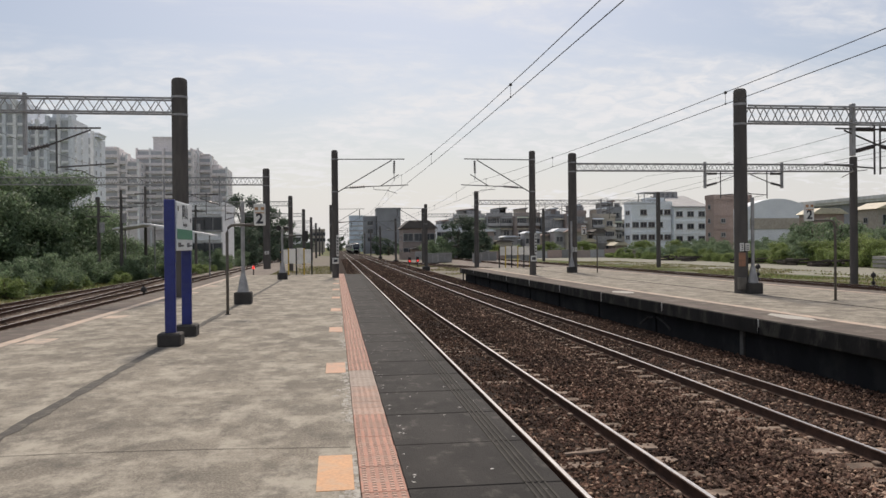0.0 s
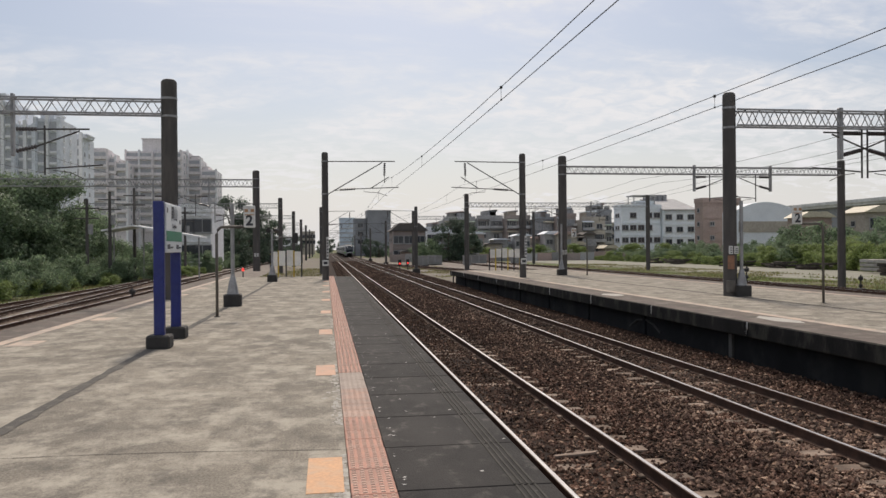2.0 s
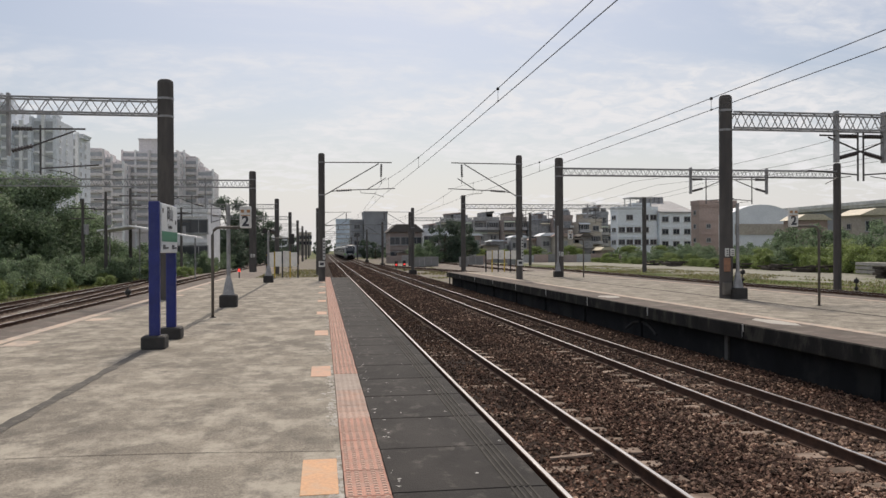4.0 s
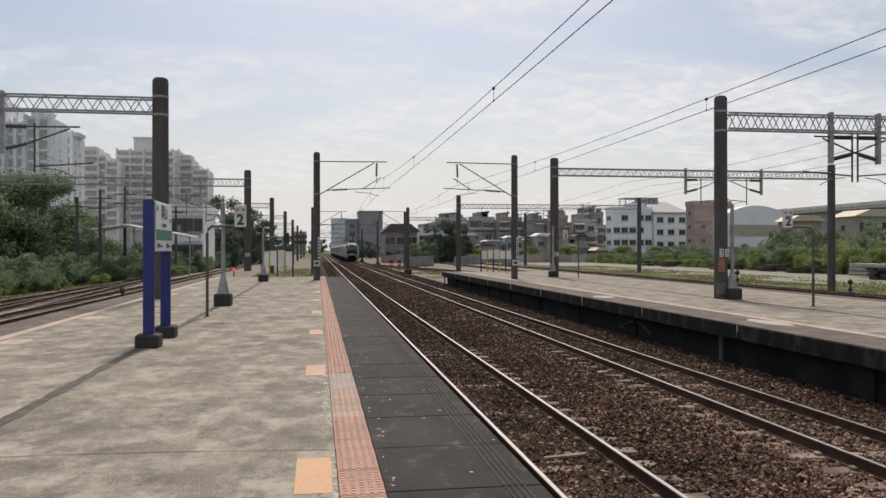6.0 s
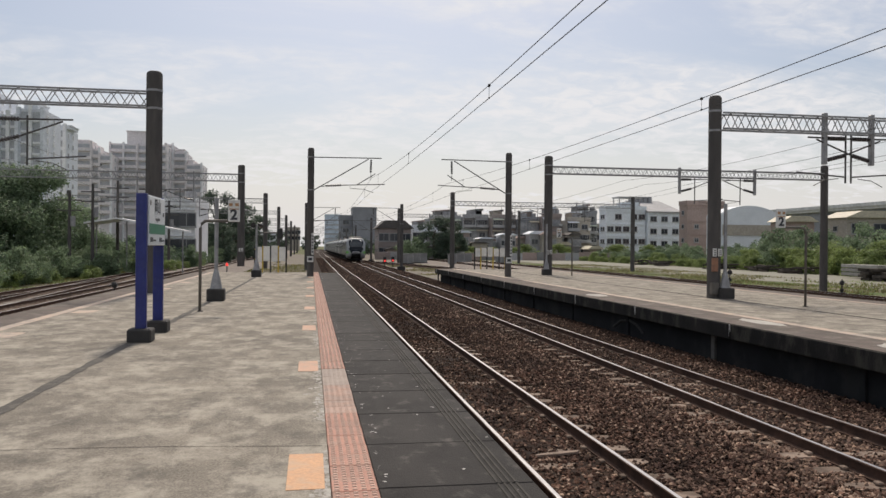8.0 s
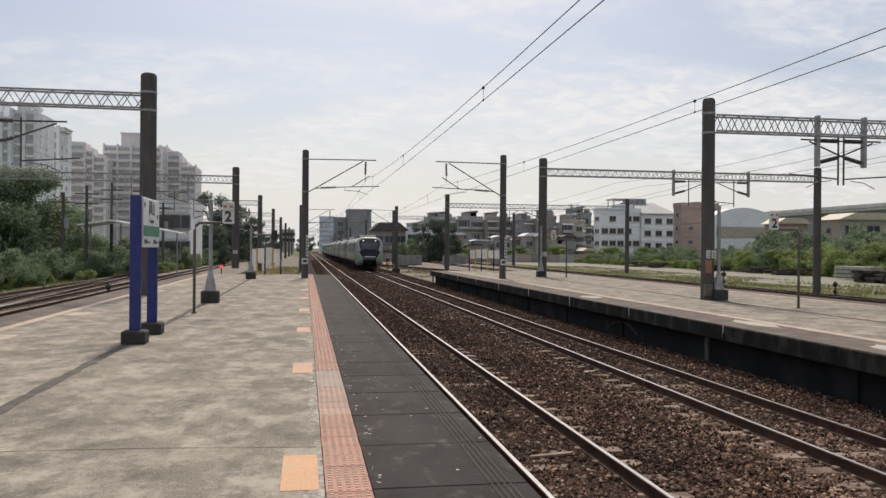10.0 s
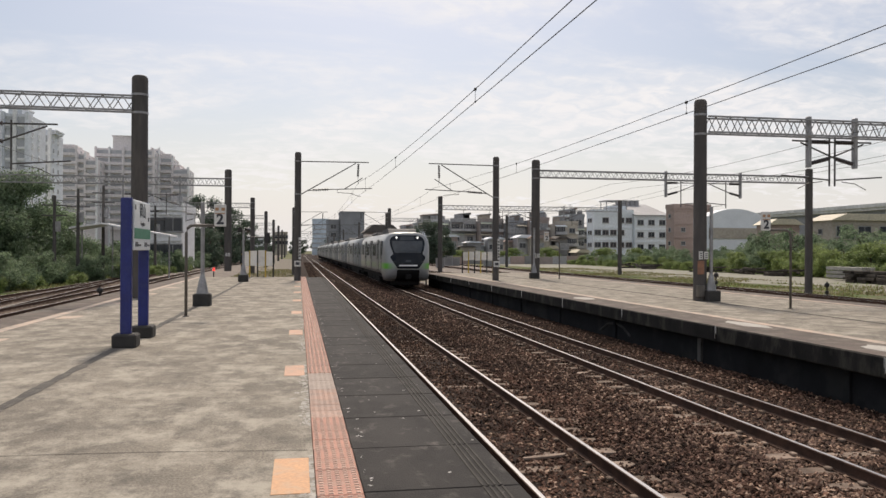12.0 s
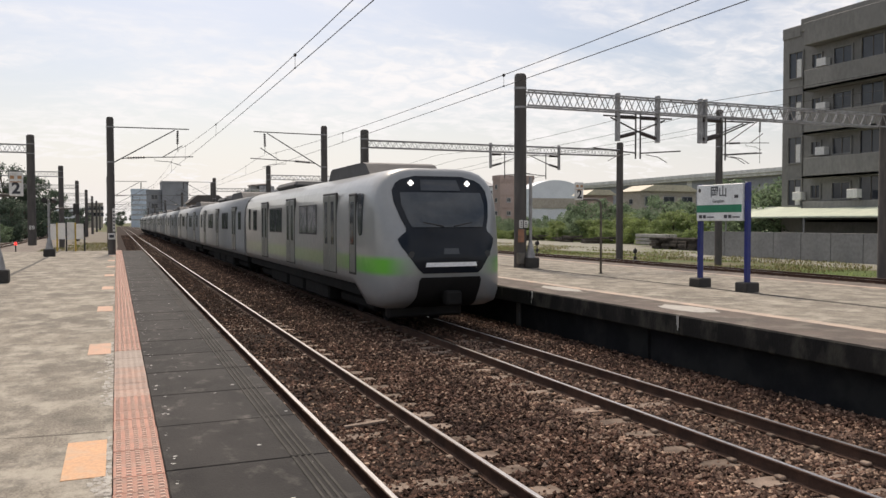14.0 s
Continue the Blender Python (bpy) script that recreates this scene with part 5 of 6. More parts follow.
for s in (-1, 1):
    x, z = s * 0.655, 2.36
    f = Form()
    f.tube([(x, face_y(x, z) - 0.026, z), (x, face_y(x, z) + 0.05, z)], 0.085, 16)
    lamp = part("headlight", f, TRAIN_GLASS, mask, "dark round headlight with four lit lenses")
    for dx, dz in ((-0.038, 0), (0.038, 0), (0, 0.038), (0, -0.038)):
        f = Form()
        f.tube([(x + dx, face_y(x, z) - 0.05, z + dz), (x + dx, face_y(x, z) + 0.02, z + dz)], 0.028, 10)
        part("lens", f, HEADLIGHT, lamp, "lit headlight lens")
    x, z = s * 0.86, 0.86
    f = Form()
    f.tube([(x, face_y(x, z) - 0.03, z), (x, face_y(x, z) + 0.06, z)], 0.07, 14)
    part("tail_lamp", f, TRAIN_GLASS, mask, "unlit lamp")
    f = Form()
    f.tube([(s * 0.12, face_y(0, 1.46) - 0.05, 1.44), (s * 0.55, face_y(s * 0.5, 1.6) - 0.06, 1.52)], 0.012, 5)
    part("wiper", f, TRAIN_GASKET, mask)
part("front_badge", skin(sym((0.98, 0.16), (0.86, 0.18)), lift=0.022), TRAIN_GLASS, mask, "dull grey plain badge", smooth=True)
# Black patch on the skin stands for the shaded recess of the coupler.
part("coupler_cover", skin(sym((0.38, 0.66), (0.32, 0.70), (-0.05, 0.70), (-0.345, 0.78)), lift=0.02), TRAIN_UNDER, first, "flat black patch for the dark recess around the coupler", smooth=True)
f = Form()
f.tube([(0, face_y(0, 0) - 0.35, -0.05), (0, 0.5, -0.05)], 0.12, 12)
f.box((-0.17, face_y(0, 0) - 0.42, -0.2), (0.17, face_y(0, 0) - 0.15, 0.1), 0.04)
part("coupler", f, TRAIN_UNDER, first)
# Snow guard coloured black for the shadow under the nose.
f = Form()
f.box((-0.9, 1.1, -0.62), (0.9, 1.35, -0.30), 0.05)
part("snow_guard", f, TRAIN_GASKET, first)


# ---------------------------------------------------------------- buildings
def win(w, h, glass=None, frame=None):
    f = Form()
    f.box((-w / 2 - 0.12, -0.10, -h / 2 - 0.12), (w / 2 + 0.12, 0.02, h / 2 + 0.12))
    nf = len(f.f)
    f.box((-w / 2, -0.115, -h / 2), (-0.04, 0.0, h / 2))
    f.box((0.04, -0.115, -h / 2), (w / 2, 0.0, h / 2))
    ng = len(f.f)
    f.box((-w / 2 - 0.2, -0.22, -h / 2 - 0.22), (w / 2 + 0.2, 0.0, -h / 2 - 0.12))
    return mesh_of("window", f, [frame or FRAME, glass or GLASS_DARK], pick=lambda p: 1 if nf <= p.index < ng else 0)


# Pane colour raised to mid grey, standing in for distance haze.
TOWER_GLASS = mat("tower_window_glass_haze", (0.34, 0.355, 0.37), (0.42, 0.43, 0.44), 0.5, 0.15)
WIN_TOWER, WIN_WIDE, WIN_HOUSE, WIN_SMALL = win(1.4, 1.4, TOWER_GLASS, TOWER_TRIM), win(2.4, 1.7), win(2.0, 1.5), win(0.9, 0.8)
WIN_MID = win(1.5, 1.15)
WIN_PALE = win(2.0, 1.5, GLASS_PALE)
TANK = Form().tube([(0, 0, 0), (0, 0, 1.5), (0, 0, 1.75)], 0.75, 12, 0.6)
TANK_MESH = mesh_of("water_tank", TANK, GALV)


def front_windows(parent, me, x0, x1, y, zs, n, skip=()):
    for j, z in enumerate(zs):
        for i in range(n):
            if (i, j) in skip:
                continue
            o = new("window", me)
            o.parent = parent
            o.location = (x0 + (x1 - x0) * (i + 0.5) / n, y, z)


def side_windows(parent, me, x, y0, y1, zs, n, face=-1):
    for z in zs:
        for i in range(n):
            o = new("window", me)
            o.parent = parent
            o.location, o.rotation_euler.z = (x, y0 + (y1 - y0) * (i + 0.5) / n, z), radians(90 * face)


def slab_run(parent, name, me, xs, y, z):
    for x in xs:
        o = new(name, me)
        o.parent, o.location = parent, (x, y, z)


# Recess glass lightened likewise, with the haze set in its colour.
PIER_GLASS = mat("tower_recess_glass_haze", (0.36, 0.38, 0.40), (0.46, 0.47, 0.49), 0.5, 0.2)


def bay_wing(t, x0, x1, y, depth, top, wall):
    """A wing with tall proud piers, and columns of windows with small balconies between them."""
    f = Form()
    f.box((x0, y, GROUND_Z), (x1, y + depth, top), 0.05)
    part("wing", f, wall, t)
    n = max(2, round((x1 - x0) / 2.6))
    w = (x1 - x0) / n
    for i in range(n + 1):
        f = Form()
        xm = x0 + w * i
        h = top + (1.2 if i % 2 else 0.3)
        f.prism([(xm - 0.55, y), (xm - 0.42, y - 0.9), (xm + 0.42, y - 0.9), (xm + 0.55, y)], 2, GROUND_Z, h)
        part("pier", f, TOWER_TRIM if i % 2 else wall, t)
    f = Form()
    f.box((-w / 2 + 0.6, -0.08, -1.0), (w / 2 - 0.6, 0.02, 1.0))
    k = len(f.f)
    f.box((-w / 2 + 0.55, -0.6, -1.75), (w / 2 - 0.55, 0.0, -1.05))
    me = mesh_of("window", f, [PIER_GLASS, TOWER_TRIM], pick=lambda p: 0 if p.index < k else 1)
    z = top - 1.9
    while z > 8:
        slab_run(t, "window", me, [x0 + w * (i + 0.5) for i in range(n)], y, z)
        z -= 3.1
    z = top - 2.2
    while z > 8:
        for q in (0.25, 0.6):
            o = new("window", WIN_TOWER)
            o.parent, o.location, o.rotation_euler.z = t, (x1, y + depth * q, z), radians(90)
        z -= 3.1


def band_wing(t, x0, x1, y, depth, top, wall):
    """A wing with long balcony fronts on each storey, shadowed openings between them and a projecting stair bay."""
    f = Form()
    f.box((x0, y, GROUND_Z), (x1, y + depth, top), 0.05)
    part("wing", f, wall, t)
    w = x1 - x0
    f = Form()
    f.box((-w / 2 + 0.3, -0.08, 0.0), (w / 2 - 0.3, 0.02, 1.5))
    opening = mesh_of("window_band", f, PIER_GLASS)
    f = Form()
    f.box((-w / 2 - 0.15, -1.1, -1.1), (w / 2 + 0.15, 0.0, -0.95))
    f.box((-w / 2 - 0.15, -1.1, -1.1), (w / 2 + 0.15, -0.95, 0.05))
    front = mesh_of("balcony", f, wall)
    z = top - 2.2
    while z > 8:
        slab_run(t, "window_band", opening, [(x0 + x1) / 2], y, z)
        slab_run(t, "balcony", front, [(x0 + x1) / 2], y, z)
        for q in (0.3, 0.7):
            o = new("window", WIN_TOWER)
            o.parent, o.location, o.rotation_euler.z = t, (x1, y + depth * q, z + 0.6), radians(90)
        z -= 3.1
    for i in range(max(1, round(w / 5.0)) + 1):
        n = max(1, round(w / 5.0))
        f = Form()
        xm = x0 + w * i / n
        f.box((xm - 0.35, y - 1.0, GROUND_Z), (xm + 0.35, y + 0.1, top + 0.5), 0.04)
        part("divider", f, TOWER_TRIM if i % 2 else wall, t)


def tower(label, y, depth, wings, wall, wing, houses=()):
    t = thing("apartment_tower", label, "apartment tower", group="apartment towers beyond the trees")
    for i, (x0, x1, top) in enumerate(wings):
        wing(t, x0, x1, y + 0.7 * (i % 2), depth, top, wall)
    for x0, x1, z0, top in houses:
        f = Form()
        f.box((x0, y + 2.0, z0 - 0.2), (x1, y + depth * 0.7, top), 0.05)
        f.box((x0 - 0.3, y + 1.7, top - 0.5), (x1 + 0.3, y + depth * 0.7 + 0.3, top), 0.05)
        part("roof_house", f, wall, t)


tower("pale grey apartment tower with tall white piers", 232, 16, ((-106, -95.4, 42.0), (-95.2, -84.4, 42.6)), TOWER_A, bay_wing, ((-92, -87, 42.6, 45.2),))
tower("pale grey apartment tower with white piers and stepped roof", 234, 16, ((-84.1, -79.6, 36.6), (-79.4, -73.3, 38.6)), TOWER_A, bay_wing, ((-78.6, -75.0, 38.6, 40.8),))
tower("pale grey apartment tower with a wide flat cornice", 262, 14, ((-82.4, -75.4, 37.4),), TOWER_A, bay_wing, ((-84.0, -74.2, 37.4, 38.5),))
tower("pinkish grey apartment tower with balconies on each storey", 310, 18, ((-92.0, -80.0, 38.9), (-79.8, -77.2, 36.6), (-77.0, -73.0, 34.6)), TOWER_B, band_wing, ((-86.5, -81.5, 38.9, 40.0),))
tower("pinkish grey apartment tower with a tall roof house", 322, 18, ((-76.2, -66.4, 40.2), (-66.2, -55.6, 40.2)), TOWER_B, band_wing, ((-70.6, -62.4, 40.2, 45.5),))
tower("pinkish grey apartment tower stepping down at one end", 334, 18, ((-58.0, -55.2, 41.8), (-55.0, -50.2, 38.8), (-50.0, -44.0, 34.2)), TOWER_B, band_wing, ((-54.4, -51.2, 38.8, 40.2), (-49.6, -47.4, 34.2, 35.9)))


def house(name, label, x0, x1, y, depth, top, wall, rows, n, me=None, roof=None, parapet=0.8, skip=(), tanks=0, sides=2, group="houses beyond the yard"):
    t = thing(name, label, "house", group=group)
    f = Form()
    f.box((x0, y, GROUND_Z), (x1, y + depth, top), 0.04)
    part("wall", f, wall, t)
    if parapet:
        f = Form()
        for a, b in (((x0 - 0.15, y - 0.2), (x1 + 0.15, y + 0.05)), ((x0 - 0.15, y + 0.05), (x0 + 0.1, y + depth)), ((x1 - 0.1, y + 0.05), (x1 + 0.15, y + depth))):
            f.box((*a, top - 0.25), (*b, top + parapet))
        part("parapet", f, wall, t)
    zs = [top - 1.9 - 3.1 * j for j in range(rows)]
    front_windows(t, me or WIN_HOUSE, x0, x1, y, zs, n, skip)
    if sides:
        side_windows(t, WIN_SMALL, x0, y + 1, y + depth - 1, zs, sides, -1)
    for z in zs:
        f = Form()
        f.box((x0 - 0.1, y - 0.16, z + 1.12), (x1 + 0.1, y + 0.02, z + 1.26))
        part("ledge", f, wall, t)
    for i in range(tanks):
        o = new("water_tank", TANK_MESH)
        o.parent, o.location = t, (x0 + (x1 - x0) * (0.2 + 0.6 * i / max(tanks - 1, 1)), y + depth * 0.4, top)
    if roof:
        f = Form()
        f.prism([(x0 - 0.6, top), (x1 + 0.6, top), (x1 - (x1 - x0) * 0.2, top + roof[0]), (x0 + (x1 - x0) * 0.2, top + roof[0])], 1, y - 0.6, y + depth + 0.3)
        part("roof", f, roof[1], t)
    return t


h = house("white_house", "white rendered four-storey house with roof shed and blue trim", 73.0, 83.4, 190, 5, 11.4, HOUSE_WHITE, 3, 5, me=WIN_MID, skip=((0, 0), (2, 0), (4, 1)), tanks=0)
f = Form()
f.box((77.4, 190.8, 11.3), (82.0, 194.5, 13.2), 0.05)
part("roof_room", f, HOUSE_WHITE, h)
f = Form()
f.box((76.2, 190.3, 14.3), (82.5, 194.8, 14.6), 0.05)
for x in (76.6, 82.0):
    for yy in (190.6, 194.4):
        f.box((x - 0.1, yy - 0.1, 11.3), (x + 0.1, yy + 0.1, 14.35))
part("roof_canopy", f, HOUSE_GREY, h)
h = house("gabled_house", "white house end with a brown sloping roof", 83.6, 92.4, 189, 14, 10.9, HOUSE_WHITE, 3, 3, me=WIN_MID, parapet=0, sides=0)
f = Form()
f.prism([(188.5, 10.9), (203, 14.4), (203, 14.1), (188.5, 10.6)], 0, 83.3, 92.8)
part("roof", f, HOUSE_GREY, h)
for i in range(5):
    o = new("water_tank", TANK_MESH)
    o.parent, o.location = h, (84 + 1.3 * i, 201, 13.6)
house("pink_house", "brownish pink rendered house with few windows", 83.2, 92.0, 167, 4, 11.6, HOUSE_PINK, 3, 2, me=WIN_SMALL, skip=((0, 0), (1, 1)), sides=1)


def row_house(label, x0, x1, y, top, wall, trim, seed, floors=3):
    """An old town house seen from behind: caged balconies, sheet awnings, shut windows, roof sheds, tanks and pipes."""
    rr = random.Random(seed)
    t = thing("row_house", label, "house", group="old row houses beyond the yard")
    w = x1 - x0
    f = Form()
    f.box((x0, y, GROUND_Z), (x1, y + 11, top), 0.04)
    part("wall", f, wall, t)
    f = Form()
    f.box((x0 - 0.1, y - 0.15, top - 0.2), (x1 + 0.1, y + 0.1, top + 0.75), 0.03)
    part("parapet", f, wall, t)
    n = max(2, round(w / 3.2))
    b = w / n
    for j in range(floors):
        z = top - 1.75 - 3.05 * j
        for i in range(n):
            xm, kind = x0 + b * (i + 0.5), rr.random()
            if kind < 0.5:
                # Flat dark pane on the wall stands for the shaded recess behind the balcony.
                f = Form()
                f.box((xm - b * 0.44, y - 0.05, z - 1.0), (xm + b * 0.44, y + 0.02, z + 0.95))
                part("balcony_opening", f, GLASS_DARK, t)
                f = Form()
                f.box((xm - b * 0.48, y - 1.15, z - 1.25), (xm + b * 0.48, y + 0.0, z - 1.1))
                f.box((xm - b * 0.48, y - 1.15, z - 1.25), (xm + b * 0.48, y - 1.05, z - 0.35))
                bal = part("balcony", f, trim, t)
                f = Form()
                for q in range(7):
                    xq = xm - b * 0.46 + b * 0.92 * q / 6
                    f.box((xq - 0.03, y - 1.13, z - 0.35), (xq + 0.03, y - 1.07, z + 0.95))
                f.box((xm - b * 0.47, y - 1.14, z + 0.9), (xm + b * 0.47, y - 1.06, z + 0.98))
                part("grille", f, FRAME, bal)
            else:
                o = new("window", rr.choice((WIN_HOUSE, WIN_MID, WIN_PALE)))
                o.parent, o.location = t, (xm + rr.uniform(-0.3, 0.3), y, z)
            if rr.random() < 0.55:
                f = Form()
                f.prism([(y - 1.3, z + 1.0), (y, z + 1.35), (y, z + 1.42), (y - 1.3, z + 1.07)], 0, xm - b * 0.46, xm + b * 0.46)
                part("awning", f, rr.choice((ROOF_BLUE, ROOF_CREAM, ROOF_DARK, AWNING)), t)
            if rr.random() < 0.4:
                o = new("air_conditioner", AC_UNIT)
                o.parent, o.location = t, (xm + b * 0.4, y, z - 0.6)
    for i in range(rr.randint(1, 2)):
        a = x0 + w * rr.uniform(0.05, 0.5)
        c, h = a + w * rr.uniform(0.3, 0.45), rr.uniform(1.6, 2.4)
        f = Form()
        f.box((a, y + 2.0, top - 0.05), (c, y + 7, top + h), 0.03)
        shed = part("roof_shed", f, rr.choice((trim, FENCE_GREY, HOUSE_CREAM)), t)
        f = Form()
        f.prism([(a - 0.3, top + h - 0.03), (c + 0.3, top + h - 0.03), (c + 0.3, top + h + 0.5), (a - 0.3, top + h + 0.12)], 1, y + 1.6, y + 7.3)
        part("sheet_roof", f, rr.choice((ROOF_BLUE, FENCE_GREY, HOUSE_PINK)), shed)
    for i in range(rr.randint(2, 4)):
        o = new("water_tank", TANK_MESH)
        o.parent, o.location = t, (x0 + w * rr.uniform(0.1, 0.9), y + rr.uniform(0.9, 1.6), top)
    for i in range(3):
        f = Form()
        xq = x0 + w * rr.uniform(0.05, 0.95)
        f.box((xq - 0.05, y - 0.12, GROUND_Z), (xq + 0.05, y - 0.02, top))
        part("drain_pipe", f, FRAME, t)
    f = Form()
    xq = x0 + w * rr.uniform(0.2, 0.8)
    f.tube([(xq, y + 1.5, top), (xq, y + 1.5, top + 3.4)], 0.05, 5)
    f.box((xq - 0.7, y + 1.46, top + 3.0), (xq + 0.7, y + 1.54, top + 3.07))
    part("aerial", f, IRON, t)


AC_UNIT = mesh_of("air_conditioner", Form().box((-0.45, -0.55, -0.32), (0.45, -0.02, 0.32), 0.03), PLATE_WHITE)
WHITISH = mat("house_render_dull_white", (0.45, 0.46, 0.47), (0.36, 0.37, 0.385), 0.25, 0.85, fine=3, stain=((0.28, 0.28, 0.28), 0.4, (0.5, 0.62), 0.6))
for label, x0, x1, y, top, wall, trim, seed in (
        ("grey weathered row house with a caged balcony", 24.4, 31.6, 214, 6.6, HOUSE_GREY, BLOCK_SLATE, 1), ("dull white apartment house with roof tanks", 31.8, 40.4, 214, 9.4, WHITISH, BLOCK_SLATE, 2),
        ("pale rendered house end with tanks on its roof", 40.6, 47.6, 212, 9.7, WHITISH, HOUSE_GREY, 3), ("brown weathered row house with dark balconies", 47.8, 54.2, 208, 9.6, HOUSE_BROWN, HOUSE_GREY, 4),
        ("grey-brown row house with sheet awnings", 54.4, 60.2, 206, 9.0, BLOCK_SLATE, HOUSE_BROWN, 5), ("stained brown row house with roof sheds", 60.4, 65.8, 204, 9.9, HOUSE_BROWN, HOUSE_GREY, 6),
        ("cream row house with a dark roof shed", 66.0, 72.4, 200, 8.8, HOUSE_CREAM, HOUSE_GREY, 7), ("tall dark row house behind a white one", 73.6, 79.4, 214, 11.4, BLOCK_SLATE, HOUSE_GREY, 8)):
    row_house(label, x0, x1, y, top, wall, trim, seed)
house("brown_house", "brown brick house with a hipped dark roof", 14.2, 21.2, 170, 10, 5.4, HOUSE_BROWN, 2, 3, parapet=0, roof=(1.7, ROOF_DARK))
house("low_shed", "long low dark shed with a sheet roof", 15.5, 21.0, 164, 4, 0.9, HOUSE_BROWN, 0, 0, parapet=0, roof=(0.5, ROOF_DARK), sides=0)
house("office_block", "grey windowless concrete block with a slanted corner", 15.4, 24.3, 300, 14, 15.8, BLOCK_SLATE, 0, 0, sides=0, parapet=0.4)
house("office_block", "small dark grey block", 10.6, 15.2, 302, 12, 12.4, BLOCK_SLATE, 3, 1, sides=0)
t = house("glass_tower", "pale blue glass office tower", 7.6, 16.2, 450, 14, 18.4, BLUE_GLASS, 0, 0, sides=0)
for j in range(6):
    f = Form()
    f.box((7.5, 449.7, 2.5 + 2.6 * j), (16.3, 450.1, 3.3 + 2.6 * j))
    part("window_band", f, PIER_GLASS, t)
rr = random.Random(33)
for i in range(16):
    x, w, top = 27.5 + 2.6 * i + rr.uniform(-0.6, 0.6), rr.uniform(2.6, 5.2), rr.uniform(1.2, 5.0)
    house("back_shed", "small weathered lean-to with a sheet roof", x, x + w, rr.uniform(184, 196), 5, top, rr.choice((HOUSE_GREY, HOUSE_BROWN, HOUSE_CREAM, TOWER_A, FENCE_GREY)), 1 if top > 2.2 else 0, rr.choice((1, 2)),
          me=rr.choice((WIN_SMALL, WIN_MID, WIN_PALE)), parapet=0, roof=(rr.uniform(0.3, 0.9), rr.choice((ROOF_DARK, ROOF_CREAM, ROOF_BLUE, HOUSE_PINK))), sides=0, group="sheds behind the yard")
house("low_house", "low white house behind the yard", 24.2, 30.2, 190, 10, 6.0, TOWER_A, 2, 3)
house("low_house", "cream low house with a sheet roof", 91.2, 104.0, 124, 6, 7.2, HOUSE_CREAM, 1, 3, me=WIN_WIDE, parapet=0, roof=(1.2, ROOF_CREAM), sides=1)
house("low_house", "small cream shed with a sheet roof", 80.6, 86.4, 126, 4, 6.4, HOUSE_PINK, 1, 1, me=WIN_SMALL, parapet=0, roof=(1.0, ROOF_CREAM), sides=0)
house("white_house", "pale house behind the siding trees with balconies", -19.4, -13.6, 98, 12, 6.4, TOWER_TRIM, 2, 3, tanks=2)
t = thing("shelter", "open trackside shelter with a thin sloping sheet roof", "shelter", (0, 70, 0))
f = Form()
f.prism([(-18.1, 3.18), (-15.6, 3.58), (-10.3, 2.62), (-10.3, 2.74), (-15.6, 3.71), (-18.1, 3.31)], 1, -2.0, 2.0)
part("roof", f, TOWER_TRIM, t)
for x, z in ((-17.6, 3.2), (-15.2, 3.48), (-12.9, 3.06), (-10.7, 2.66)):
    f = Form()
    f.tube([(x, 0, GROUND_Z), (x, 0, z)], 0.06, 8)
    part("post", f, GALV, t)
# hazy houses and trees where the line runs out of sight
for i, (x0, x1, y, top) in enumerate(((-40, -28, 420, 9), (-26, -14, 400, 7.5), (-13, -6, 430, 10.5), (18, 26, 420, 8), (26, 40, 380, 9), (-70, -44, 430, 12), (44, 60, 330, 10), (62, 100, 300, 9), (100, 150, 320, 11))):
    house("far_house", "pale low house far down the line", x0, x1, y, 12, top, TOWER_A if i % 2 else HOUSE_CREAM, 2, 4, me=WIN_WIDE, sides=0, group="far houses down the line")

# warehouse with an arched roof
t = thing("warehouse", "blue-grey sheet warehouse with an arched roof", "warehouse")
f = Form()
arch = [(82.6, GROUND_Z), (96.5, GROUND_Z), (96.5, 8.6)] + [(96.5 - 13.9 * u, 8.6 + 2.0 * math.sin(math.pi * u) ** 0.8) for u in np.linspace(0.05, 0.95, 12)] + [(82.6, 8.6)]
f.prism(arch, 1, 152, 157)
part("shell", f, ROOF_BLUE, t)
f = Form()
f.box((83.5, 151.8, 4.4), (95, 152.1, 6.6))
part("gable_panel", f, HOUSE_CREAM, t)

# viaduct in the distance
t = thing("viaduct", "long pale concrete viaduct over a grey retaining wall", "viaduct")
f = Form()
f.box((140, -60, 12.1), (144, 700, 13.0), 0.1)
part("deck", f, VIADUCT, t)
f = Form()
f.box((139.6, -60, 12.8), (140.2, 700, 13.8), 0.05)
part("parapet", f, VIADUCT, t)
f = Form()
f.box((141.2, -60, GROUND_Z), (142.8, 700, 12.15), 0.05)
part("retaining_wall", f, BLOCK_SLATE, t, "grey retaining wall under the deck")
for i in range(9):
    f = Form()
    f.box((141, 30 + 70 * i, GROUND_Z), (143, 32 + 70 * i, 12.2), 0.2)
    part("pier", f, VIADUCT, t)

# grey apartment block close to the yard
t = thing("apartment_block", "weathered grey five-storey apartment block with balconies", "apartment block")
BX, BY0, BY1, BTOP = 48.0, 14.0, 47.25, 15.9
f = Form()
f.box((BX, BY0, GROUND_Z), (BX + 14, BY1, BTOP), 0.03)
part("wall", f, BLOCK_GREY, t)
f = Form()
f.box((BX - 0.9, BY0, BTOP - 1.5), (BX + 0.15, 44.4, BTOP + 0.15), 0.03)
f.box((BX - 0.08, BY0, BTOP - 0.2), (BX + 0.25, 45.5, BTOP + 0.75), 0.03)
